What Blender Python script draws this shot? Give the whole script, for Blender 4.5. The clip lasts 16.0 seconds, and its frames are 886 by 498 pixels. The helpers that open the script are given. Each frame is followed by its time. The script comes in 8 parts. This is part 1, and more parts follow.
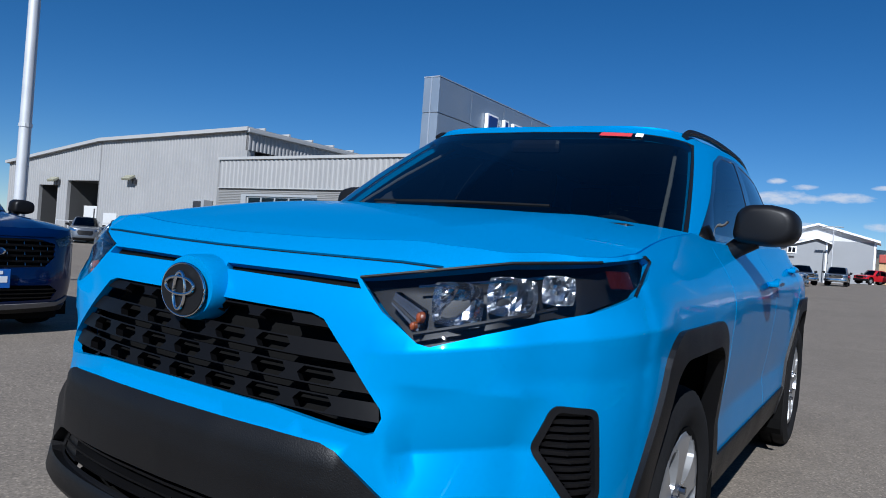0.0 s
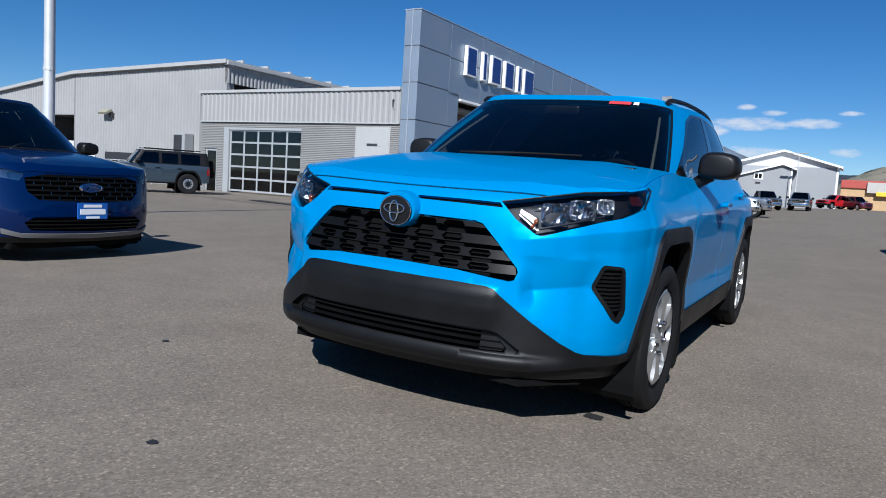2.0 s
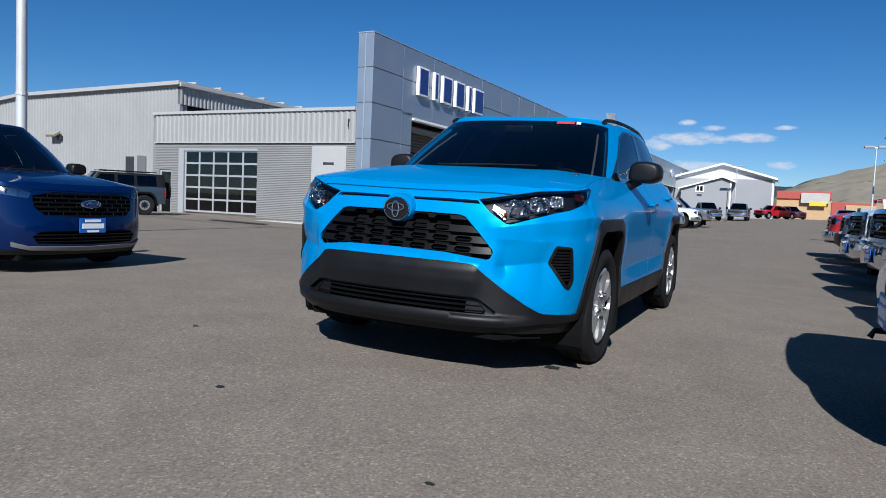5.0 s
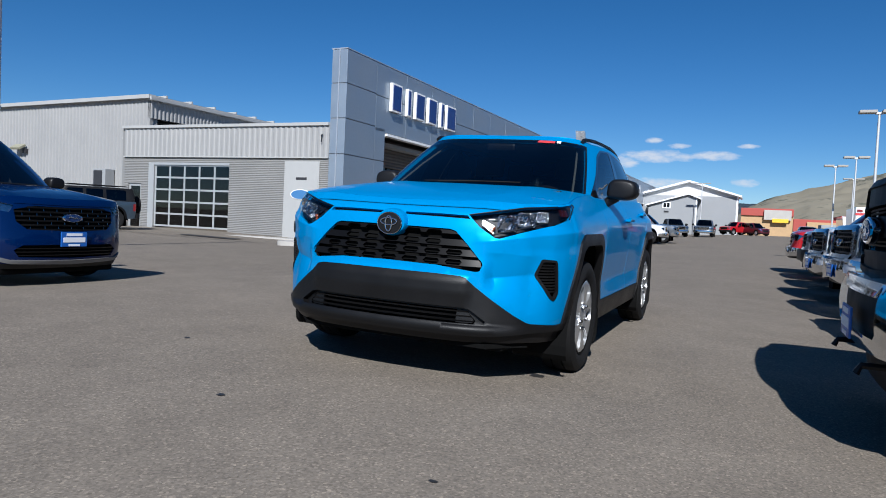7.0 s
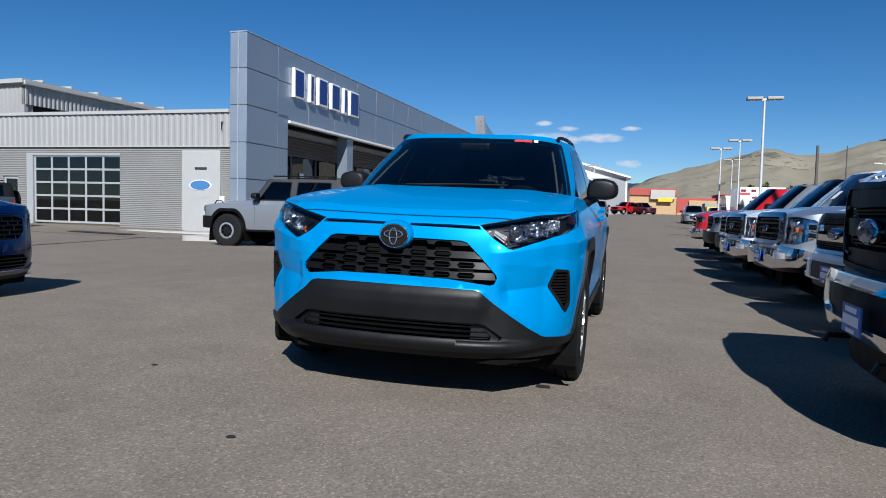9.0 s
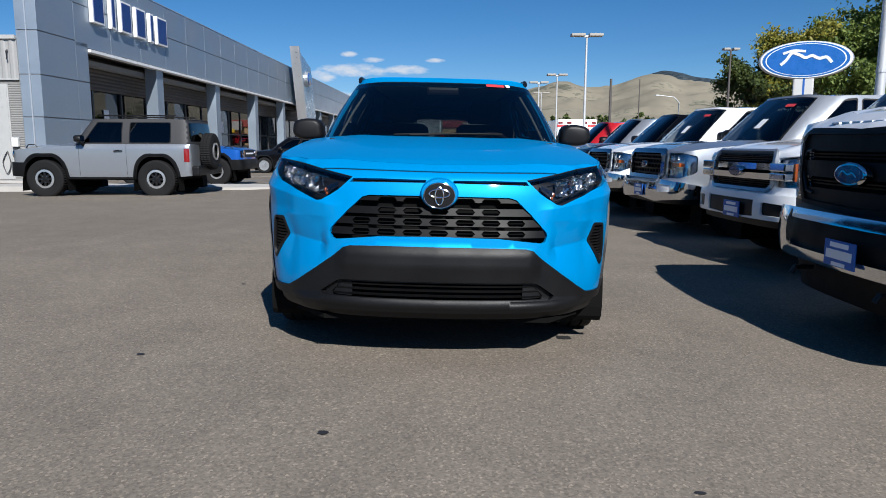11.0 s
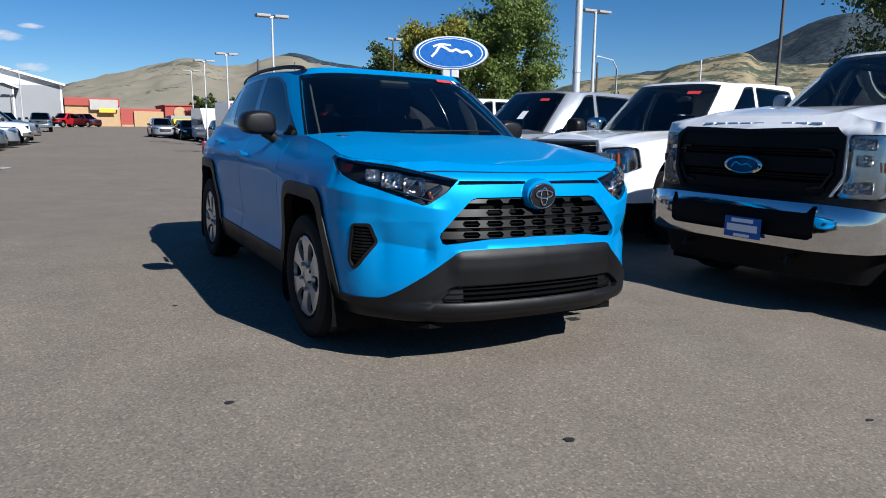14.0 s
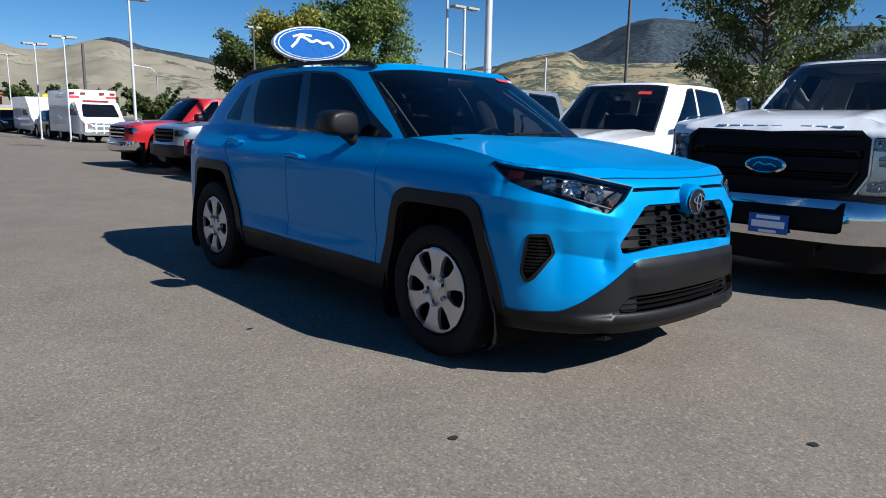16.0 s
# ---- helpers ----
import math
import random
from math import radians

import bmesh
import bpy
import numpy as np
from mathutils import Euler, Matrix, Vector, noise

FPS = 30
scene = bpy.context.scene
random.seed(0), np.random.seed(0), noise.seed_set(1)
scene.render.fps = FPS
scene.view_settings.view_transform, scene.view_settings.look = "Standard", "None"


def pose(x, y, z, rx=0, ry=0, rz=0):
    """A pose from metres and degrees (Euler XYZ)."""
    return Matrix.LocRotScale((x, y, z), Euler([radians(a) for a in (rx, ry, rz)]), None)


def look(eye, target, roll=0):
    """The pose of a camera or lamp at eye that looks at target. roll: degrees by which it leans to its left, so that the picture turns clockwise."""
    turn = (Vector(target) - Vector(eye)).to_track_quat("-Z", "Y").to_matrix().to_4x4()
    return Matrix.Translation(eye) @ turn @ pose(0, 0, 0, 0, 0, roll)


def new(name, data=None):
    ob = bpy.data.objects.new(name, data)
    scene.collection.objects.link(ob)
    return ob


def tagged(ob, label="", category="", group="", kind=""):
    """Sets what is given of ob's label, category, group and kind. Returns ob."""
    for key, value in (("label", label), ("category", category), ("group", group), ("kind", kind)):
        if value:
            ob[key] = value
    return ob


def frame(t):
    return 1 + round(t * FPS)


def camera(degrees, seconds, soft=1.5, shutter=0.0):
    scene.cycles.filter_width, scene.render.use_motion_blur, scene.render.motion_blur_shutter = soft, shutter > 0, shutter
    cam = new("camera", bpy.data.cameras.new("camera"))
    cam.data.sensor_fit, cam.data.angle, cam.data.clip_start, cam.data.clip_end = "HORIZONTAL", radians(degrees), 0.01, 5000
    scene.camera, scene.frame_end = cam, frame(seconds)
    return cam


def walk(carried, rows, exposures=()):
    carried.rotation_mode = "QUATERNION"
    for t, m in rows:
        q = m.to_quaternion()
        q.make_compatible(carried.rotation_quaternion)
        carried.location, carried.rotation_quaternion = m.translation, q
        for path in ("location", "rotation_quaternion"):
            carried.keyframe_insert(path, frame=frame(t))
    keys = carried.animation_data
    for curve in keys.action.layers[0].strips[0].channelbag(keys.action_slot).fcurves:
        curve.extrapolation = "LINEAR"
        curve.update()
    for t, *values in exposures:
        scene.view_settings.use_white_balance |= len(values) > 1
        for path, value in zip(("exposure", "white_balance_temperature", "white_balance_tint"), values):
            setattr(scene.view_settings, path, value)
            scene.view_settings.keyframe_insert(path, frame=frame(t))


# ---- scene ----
cam = camera(64.9, 16.0, 0.95)
PATH = [
    (0.0, (1.388, -1.015, 1.007), (0.308, 0.668, 1.013), 4.25),
    (0.5, (1.499, -1.461, 1.004), (0.433, 0.230, 0.928), 3.74),
    (1.0, (1.544, -1.787, 1.011), (0.496, -0.089, 0.871), 3.75),
    (1.5, (1.593, -2.105, 1.013), (0.572, -0.394, 0.837), 3.71),
    (2.0, (1.657, -2.395, 0.998), (0.660, -0.671, 0.810), 3.56),
    (2.5, (1.714, -2.642, 0.983), (0.741, -0.905, 0.789), 3.34),
    (3.0, (1.756, -2.841, 0.969), (0.808, -1.091, 0.777), 3.13),
    (3.5, (1.811, -2.985, 0.952), (0.883, -1.223, 0.769), 2.93),
    (4.0, (1.869, -3.105, 0.935), (0.959, -1.332, 0.770), 2.72),
    (6.5, (1.930, -3.385, 0.898), (1.096, -1.569, 0.806), 2.64),
    (7.0, (1.886, -3.441, 0.902), (1.078, -1.613, 0.820), 2.71),
    (7.5, (1.785, -3.433, 0.924), (1.016, -1.588, 0.843), 2.54),
    (8.0, (1.641, -3.420, 0.950), (0.932, -1.551, 0.867), 2.29),
    (8.5, (1.463, -3.441, 0.985), (0.833, -1.545, 0.893), 1.89),
    (11.0, (0.035, -3.381, 1.121), (0.036, -1.403, 0.824), 0.18),
    (11.5, (-0.312, -3.370, 1.124), (-0.160, -1.403, 0.799), 0.34),
    (12.0, (-0.690, -3.329, 1.143), (-0.364, -1.386, 0.795), 0.50),
    (12.5, (-1.056, -3.247, 1.159), (-0.559, -1.342, 0.804), 0.47),
    (13.0, (-1.394, -3.124, 1.171), (-0.738, -1.268, 0.818), 0.45),
    (13.5, (-1.766, -2.965, 1.185), (-0.946, -1.174, 0.838), 0.55),
    (14.0, (-2.124, -2.791, 1.207), (-1.164, -1.070, 0.864), 0.55),
    (14.5, (-2.452, -2.573, 1.221), (-1.374, -0.923, 0.880), 0.66),
    (15.0, (-2.761, -2.315, 1.226), (-1.586, -0.733, 0.883), 0.77),
    (15.5, (-3.042, -2.018, 1.239), (-1.787, -0.502, 0.887), 0.79),
    (16.0, (-3.284, -1.715, 1.242), (-1.962, -0.258, 0.885), 1.00),
]
walk(cam, [(t, look(eye, target, roll)) for t, eye, target, roll in PATH],
     [(0.0, 0.28, 5750, 10), (0.6, 0.33, 5750, 10), (1.5, 0.41, 5850, 10), (2.5, 0.40, 5900, 10), (4.0, 0.38, 5950, 10), (8.5, 0.41, 6050, 10), (11.0, 0.44, 6250, 10), (13.5, 0.50, 6200, 10), (16.0, 0.62, 6150, 10)])

# world, sun and exposure
SUN_EL, SUN_X, SUN_Y = radians(37.2), 0.313, -0.950
world = bpy.data.worlds.new("sky_world")
scene.world = world
world.use_nodes = True


def link_nodes(tree, *pairs):
    for a, b in pairs:
        tree.links.new(a, b)


def build_world():
    t = world.node_tree
    N = t.nodes
    bg = N["Background"]
    sky = N.new("ShaderNodeTexSky")
    sky.sky_type = "NISHITA"
    sky.sun_disc = False
    sky.sun_elevation = SUN_EL
    sky.sun_rotation = math.atan2(SUN_X, SUN_Y)
    sky.altitude = 2600
    sky.air_density, sky.dust_density, sky.ozone_density = 1.0, 0.25, 4.0
    co = N.new("ShaderNodeTexCoord")
    sep = N.new("ShaderNodeSeparateXYZ")
    mp = N.new("ShaderNodeMapping")
    mp.inputs["Scale"].default_value = (26.0, 26.0, 70.0)
    nz = N.new("ShaderNodeTexNoise")
    nz.inputs["Scale"].default_value = 1.6
    nz.inputs["Detail"].default_value = 8
    nz.inputs["Roughness"].default_value = 0.62

    def calc(op, a, b=None):
        m = N.new("ShaderNodeMath")
        m.operation = op
        for k, v in enumerate((a, b)):
            if v is None:
                continue
            if isinstance(v, (int, float)):
                m.inputs[k].default_value = v
            else:
                t.links.new(v, m.inputs[k])
        return m.outputs[0]
    link_nodes(t, (co.outputs["Generated"], mp.inputs[0]), (mp.outputs[0], nz.inputs["Vector"]), (co.outputs["Generated"], sep.inputs[0]))
    az, el = calc("ARCTAN2", sep.outputs["X"], sep.outputs["Y"]), calc("ARCSINE", sep.outputs["Z"])
    rough_edge = calc("MULTIPLY", calc("SUBTRACT", nz.outputs["Fac"], 0.5), 3.2)
    cover = None
    # small fair-weather clouds low in the north: middle and half extents in degrees
    for a, e, w, h in ((-7.1, 5.75, 2.9, 0.55), (-9.6, 5.3, 1.3, 0.5), (-3.1, 5.85, 2.0, 0.36), (-7.5, 7.0, 0.75, 0.25), (-5.6, 6.6, 1.0, 0.22), (-6.9, 3.7, 2.6, 0.45), (-0.8, 3.9, 1.2, 0.35), (-0.6, 6.6, 0.9, 0.2), (-12.5, 3.9, 1.8, 0.45)):
        d = calc("ADD", calc("POWER", calc("ABSOLUTE", calc("MULTIPLY", calc("SUBTRACT", az, radians(a)), 1 / radians(w))), 2.0),
                 calc("POWER", calc("ABSOLUTE", calc("MULTIPLY", calc("SUBTRACT", el, radians(e)), 1 / radians(h))), 2.0))
        one = calc("SUBTRACT", 1.0, d)
        cover = one if cover is None else calc("MAXIMUM", cover, one)
    edge = N.new("ShaderNodeMapRange")
    edge.inputs[1].default_value, edge.inputs[2].default_value = 0.0, 1.1
    t.links.new(calc("ADD", cover, rough_edge), edge.inputs[0])
    mix = N.new("ShaderNodeMixRGB")
    mix.inputs[2].default_value = (9.0, 9.2, 9.6, 1)
    hs = N.new("ShaderNodeHueSaturation")          # dry mountain air: a deeper blue
    hs.inputs["Saturation"].default_value = 1.26
    link_nodes(t, (calc("MULTIPLY", edge.outputs[0], 0.8), mix.inputs[0]), (sky.outputs[0], hs.inputs["Color"]), (hs.outputs[0], mix.inputs[1]), (mix.outputs[0], bg.inputs[0]))
    bg.inputs[1].default_value = 0.061


build_world()
sun_data = bpy.data.lights.new("sun", "SUN")
sun_data.energy, sun_data.angle, sun_data.color = 5.0, radians(0.53), (1.0, 0.97, 0.92)
sun = new("sun", sun_data)
sun.matrix_world = look((60 * SUN_X, 60 * SUN_Y, 60 * math.tan(SUN_EL)), (0, 0, 0))

# ---- materials ----


def shader(name):
    m = bpy.data.materials.new(name)
    m.use_nodes = True
    return m, m.node_tree, m.node_tree.nodes["Principled BSDF"]


def noise_node(t, scale, detail=4, rough=0.55, coord="Object"):
    co = t.nodes.new("ShaderNodeTexCoord")
    n = t.nodes.new("ShaderNodeTexNoise")
    n.inputs["Scale"].default_value, n.inputs["Detail"].default_value, n.inputs["Roughness"].default_value = scale, detail, rough
    t.links.new(co.outputs[coord], n.inputs["Vector"])
    return n


def ramp_node(t, src, stops):
    r = t.nodes.new("ShaderNodeValToRGB")
    e = r.color_ramp.elements
    while len(e) < len(stops):
        e.new(0.5)
    for k, (p, c) in zip(e, stops):
        k.position, k.color = p, (*c, 1) if len(c) == 3 else c
    t.links.new(src, r.inputs[0])
    return r


def bump_node(t, b, src, strength, distance):
    u = t.nodes.new("ShaderNodeBump")
    u.inputs["Strength"].default_value, u.inputs["Distance"].default_value = strength, distance
    t.links.new(src, u.inputs["Height"])
    t.links.new(u.outputs[0], b.inputs["Normal"])
    return u


def tint(c, k):
    return tuple(min(1, max(0, v * k)) for v in c)


def matte(name, col, rough=0.6, metal=0.0, vary=0.12, scale=3.0, fine=40.0, bump=0.15, coat=0.0, spec=0.5):
    """A surface with two scales of tone and a fine relief."""
    m, t, b = shader(name)
    a, f = noise_node(t, scale, 5), noise_node(t, fine, 3)
    mix = t.nodes.new("ShaderNodeMath")
    mix.operation = "MULTIPLY_ADD"
    mix.inputs[1].default_value = 0.4
    t.links.new(f.outputs["Fac"], mix.inputs[0])
    half = t.nodes.new("ShaderNodeMath")
    half.operation = "MULTIPLY"
    half.inputs[1].default_value = 0.6
    t.links.new(a.outputs["Fac"], half.inputs[0])
    t.links.new(half.outputs[0], mix.inputs[2])
    r = ramp_node(t, mix.outputs[0], [(0.3, tint(col, 1 - vary)), (0.7, tint(col, 1 + vary))])
    t.links.new(r.outputs[0], b.inputs["Base Color"])
    rr = t.nodes.new("ShaderNodeMapRange")
    rr.inputs[1].default_value, rr.inputs[2].default_value = 0.3, 0.7
    rr.inputs[3].default_value, rr.inputs[4].default_value = max(0.02, rough - 0.08), min(1, rough + 0.08)
    t.links.new(a.outputs["Fac"], rr.inputs[0])
    t.links.new(rr.outputs[0], b.inputs["Roughness"])
    b.inputs["Metallic"].default_value = metal
    b.inputs["Coat Weight"].default_value = coat
    b.inputs["Specular IOR Level"].default_value = spec
    if bump:
        bump_node(t, b, f.outputs["Fac"], bump, 0.002)
    return m


def paint(name, col, flake=0.25, rough=0.32, coat=1.0, spec=0.25):
    """Car paint: coloured base with fine flakes under a clear coat, with faint dust."""
    m, t, b = shader(name)
    f = noise_node(t, 900, 1)
    d = noise_node(t, 2.2, 5)
    r = ramp_node(t, f.outputs["Fac"], [(0.35, tint(col, 1 - 0.10 * (flake > 0))), (0.7, tint(col, 1 + 0.16 * (flake > 0)))])
    t.links.new(r.outputs[0], b.inputs["Base Color"])
    b.inputs["Metallic"].default_value = flake
    rr = t.nodes.new("ShaderNodeMapRange")
    rr.inputs[3].default_value, rr.inputs[4].default_value = rough - 0.05, rough + 0.1
    t.links.new(d.outputs["Fac"], rr.inputs[0])
    t.links.new(rr.outputs[0], b.inputs["Roughness"])
    b.inputs["Coat Weight"].default_value = coat
    b.inputs["Specular IOR Level"].default_value = spec
    cr = t.nodes.new("ShaderNodeMapRange")
    cr.inputs[1].default_value, cr.inputs[2].default_value = 0.4, 0.8
    cr.inputs[3].default_value, cr.inputs[4].default_value = 0.025, 0.09
    t.links.new(d.outputs["Fac"], cr.inputs[0])
    t.links.new(cr.outputs[0], b.inputs["Coat Roughness"])
    return m


def glass(name, tone=(0.18, 0.21, 0.21), ior=1.5):
    """A tinted pane: it lets a share of the light through and mirrors by Fresnel."""
    m, t, b = shader(name)
    N = t.nodes
    N.remove(b)
    tr, gl, fr, mx = N.new("ShaderNodeBsdfTransparent"), N.new("ShaderNodeBsdfGlossy"), N.new("ShaderNodeFresnel"), N.new("ShaderNodeMixShader")
    tr.inputs[0].default_value = (*tone, 1)
    gl.inputs["Roughness"].default_value = 0.015
    gl.inputs[0].default_value = (0.95, 0.97, 1, 1)
    fr.inputs[0].default_value = ior
    link_nodes(t, (fr.outputs[0], mx.inputs[0]), (tr.outputs[0], mx.inputs[1]), (gl.outputs[0], mx.inputs[2]), (mx.outputs[0], N["Material Output"].inputs[0]))
    return m


def asphalt():
    m, t, b = shader("asphalt")
    big, mid, st = noise_node(t, 0.22, 6, 0.6), noise_node(t, 1.7, 6, 0.65), noise_node(t, 75, 3, 0.6)
    vo = t.nodes.new("ShaderNodeTexVoronoi")
    vo.inputs["Scale"].default_value = 105
    co = t.nodes.new("ShaderNodeTexCoord")
    t.links.new(co.outputs["Object"], vo.inputs["Vector"])
    base = ramp_node(t, big.outputs["Fac"], [(0.3, (0.176, 0.152, 0.126)), (0.7, (0.205, 0.177, 0.147))])
    wear = ramp_node(t, mid.outputs["Fac"], [(0.35, (0.90, 0.90, 0.90)), (0.7, (1.08, 1.08, 1.07))])
    grit = ramp_node(t, vo.outputs["Color"], [(0.15, (0.74, 0.74, 0.74)), (0.45, (0.95, 0.95, 0.95)), (0.72, (1.03, 1.03, 1.02)), (0.97, (1.62, 1.58, 1.52))])
    fin = ramp_node(t, st.outputs["Fac"], [(0.3, (0.85, 0.85, 0.85)), (0.7, (1.17, 1.17, 1.17))])
    prev = base.outputs[0]
    for k in (wear, grit, fin):
        mul = t.nodes.new("ShaderNodeMixRGB")
        mul.blend_type = "MULTIPLY"
        mul.inputs[0].default_value = 1.0
        link_nodes(t, (prev, mul.inputs[1]), (k.outputs[0], mul.inputs[2]))
        prev = mul.outputs[0]
    t.links.new(prev, b.inputs["Base Color"])
    b.inputs["Roughness"].default_value = 0.86
    b.inputs["Specular IOR Level"].default_value = 0.12
    bump_node(t, b, vo.outputs["Distance"], 0.17, 0.004)
    return m


ASPHALT = asphalt()
BLUE = paint("cyan_blue_paint", (0.002, 0.218, 0.515), 0.22, 0.42, 0.4, 0.06)
BLACK_PLASTIC = matte("black_textured_plastic", (0.0045, 0.0045, 0.005), 0.46, fine=300, bump=0.3, vary=0.2, spec=0.27)
SATIN_BLACK = matte("satin_black_plastic", (0.007, 0.007, 0.008), 0.45, fine=200, bump=0.05, spec=0.25)
DEEP_BLACK = matte("deep_black_mesh", (0.004, 0.004, 0.0045), 0.55, bump=0, spec=0.15)
GLOSS_BLACK = matte("gloss_black_plastic", (0.006, 0.006, 0.007), 0.12, bump=0, coat=0.6)
# near-black that puts the shade of openings, wheel wells and undersides into the colour
CAVITY_SHADE = matte("dark_cavity", (0.004, 0.004, 0.004), 0.9, spec=0.1)
CHROME = matte("chrome", (0.66, 0.67, 0.69), 0.06, 1.0, 0.04, bump=0)
DARK_CHROME = matte("dark_chrome", (0.30, 0.31, 0.33), 0.12, 1.0, 0.05, bump=0)
SILVER_RIM = matte("silver_wheel_paint", (0.50, 0.51, 0.52), 0.32, 0.75, 0.05, bump=0, coat=0.4)
RUBBER = matte("tyre_rubber", (0.010, 0.010, 0.0105), 0.8, vary=0.3, fine=60, bump=0.3, spec=0.2)
GLASS_DARK = glass("tinted_glass", (0.045, 0.055, 0.06), 1.27)
GLASS_FRONT = glass("windscreen_glass", (0.30, 0.34, 0.34), 1.68)
GLASS_SIDE = glass("side_glass", (0.11, 0.13, 0.14), 1.42)
LENS = glass("clear_lens", (0.72, 0.75, 0.78), 1.45)
REFLECTOR = matte("lamp_reflector", (0.62, 0.63, 0.65), 0.17, 1.0, 0.05, bump=0)
AMBER = matte("amber_reflector", (0.30, 0.065, 0.012), 0.2, bump=0, coat=0.8)
INDICATOR = matte("indicator_reflector", (0.20, 0.205, 0.215), 0.16, 1.0, 0.05, bump=0)
MARKER_RED = matte("dark_red_marker", (0.030, 0.0035, 0.003), 0.3, bump=0, spec=0.2)
RED_LENS = matte("red_tail_lens", (0.20, 0.006, 0.008), 0.15, bump=0, coat=1)
CABIN = matte("dark_cabin_trim", (0.022, 0.022, 0.024), 0.75)
CABIN_LIGHT = matte("light_grey_headliner", (0.30, 0.30, 0.28), 0.85)
PILLAR_GREY = matte("grey_pillar_lining", (0.12, 0.12, 0.115), 0.85)
SEAT = matte("charcoal_seat_fabric", (0.045, 0.046, 0.05), 0.9, fine=160, bump=0.4)
PLATE_BLUE = matte("blue_plate_print", (0.015, 0.11, 0.42), 0.4, bump=0)
WHITE_PRINT = matte("white_print", (0.82, 0.83, 0.85), 0.5, bump=0, vary=0.04)
RED_PRINT = matte("red_sticker_print", (0.55, 0.045, 0.05), 0.5, bump=0, vary=0.1)
OVAL_PRINT = matte("faded_blue_print", (0.055, 0.17, 0.36), 0.5, bump=0, vary=0.1)
OVAL_BLUE = matte("deep_blue_enamel", (0.012, 0.055, 0.26), 0.2, bump=0, coat=0.8)
WHITE_PAINT = paint("white_truck_paint", (0.80, 0.81, 0.82), 0.0, 0.3)
DARK_BLUE = paint("deep_metallic_blue_paint", (0.0003, 0.0115, 0.066), 0.25, 0.38, 0.6, 0.06)
SKID_GREY = matte("dull_silver_plastic", (0.17, 0.17, 0.175), 0.5, 0.3, bump=0.05)
SILVER = paint("silver_metallic_paint", (0.30, 0.32, 0.35), 0.6)
GREY_PAINT = paint("grey_metallic_paint", (0.12, 0.13, 0.145), 0.5)
GREYBLUE = paint("grey_blue_paint", (0.030, 0.046, 0.064), 0.1)
RED_PAINT = paint("red_paint", (0.42, 0.012, 0.018), 0.15)
MAROON = paint("maroon_paint", (0.09, 0.012, 0.02), 0.4)
BLACK_PAINT = paint("black_paint", (0.003, 0.003, 0.004), 0.1, 0.3, 0.5, 0.1)
SKYBLUE = paint("light_blue_paint", (0.06, 0.22, 0.42), 0.4)
MIDBLUE = paint("bright_blue_paint", (0.012, 0.10, 0.42), 0.3)

# ---- mesh tools ----


def mesh_object(name, verts, faces, mat, parent=None, label="", smooth=False, normals=None):
    me = bpy.data.meshes.new(name)
    me.from_pydata([tuple(v) for v in verts], [], [tuple(f) for f in faces])
    me.materials.append(mat)
    if smooth or normals is not None:
        me.shade_smooth()
    if normals is not None:
        me.normals_split_custom_set_from_vertices([tuple(n) for n in normals])
    ob = new(name, me)
    if parent is not None:
        ob.parent = parent
    if label:
        ob["label"] = label
    return ob


def part(name, bm, material, parent, label="", smooth=False, angle=40):
    me = bpy.data.meshes.new(name)
    bmesh.ops.recalc_face_normals(bm, faces=bm.faces[:])
    if smooth:
        for f in bm.faces:
            f.smooth = True
        for e in bm.edges:
            if len(e.link_faces) == 2 and e.calc_face_angle(0) > radians(angle):
                e.smooth = False
    bm.to_mesh(me)
    bm.free()
    me.materials.append(material)
    ob = new(name, me)
    if parent is not None:
        ob.parent = parent
    if label:
        ob["label"] = label
    return ob


def thing(name, label, category, group="", m=None, kind=""):
    ob = new(name)
    ob.empty_display_size = 0.2
    if m is not None:
        ob.matrix_basis = m
    return tagged(ob, label, category, group, kind)


def box_bm(lo, hi, bevel=0.0, bm=None, m=None):
    bm = bm or bmesh.new()
    r = bmesh.ops.create_cube(bm, size=1)
    s = Matrix.LocRotScale([(a + b) / 2 for a, b in zip(lo, hi)], None, [max(1e-4, b - a) for a, b in zip(lo, hi)])
    bmesh.ops.transform(bm, matrix=(m @ s if m is not None else s), verts=r["verts"])
    if bevel:
        es = list({e for v in r["verts"] for e in v.link_edges})
        bmesh.ops.bevel(bm, geom=es, offset=bevel, segments=2, affect="EDGES", profile=0.6)
    return bm


def lathe_bm(profile, n=32, axis="z", bm=None, m=None, caps=True):
    """Turn (radius, height) points about an axis."""
    bm = bm or bmesh.new()
    rings = []
    for r, h in profile:
        ring = []
        for i in range(n):
            a = 2 * math.pi * i / n
            p = Vector((r * math.cos(a), r * math.sin(a), h))
            if axis == "x":
                p = Vector((h, p.x, p.y))
            elif axis == "y":
                p = Vector((p.x, h, p.y))
            ring.append(bm.verts.new(m @ p if m is not None else p))
        rings.append(ring)
    for a, b in zip(rings, rings[1:]):
        for i in range(n):
            bm.faces.new((a[i], a[(i + 1) % n], b[(i + 1) % n], b[i]))
    for ring, (r, h) in ((rings[0], profile[0]), (rings[-1], profile[-1])):
        if r > 1e-5 and caps:
            bm.faces.new(ring)
    bmesh.ops.remove_doubles(bm, verts=bm.verts[:], dist=1e-6)
    return bm


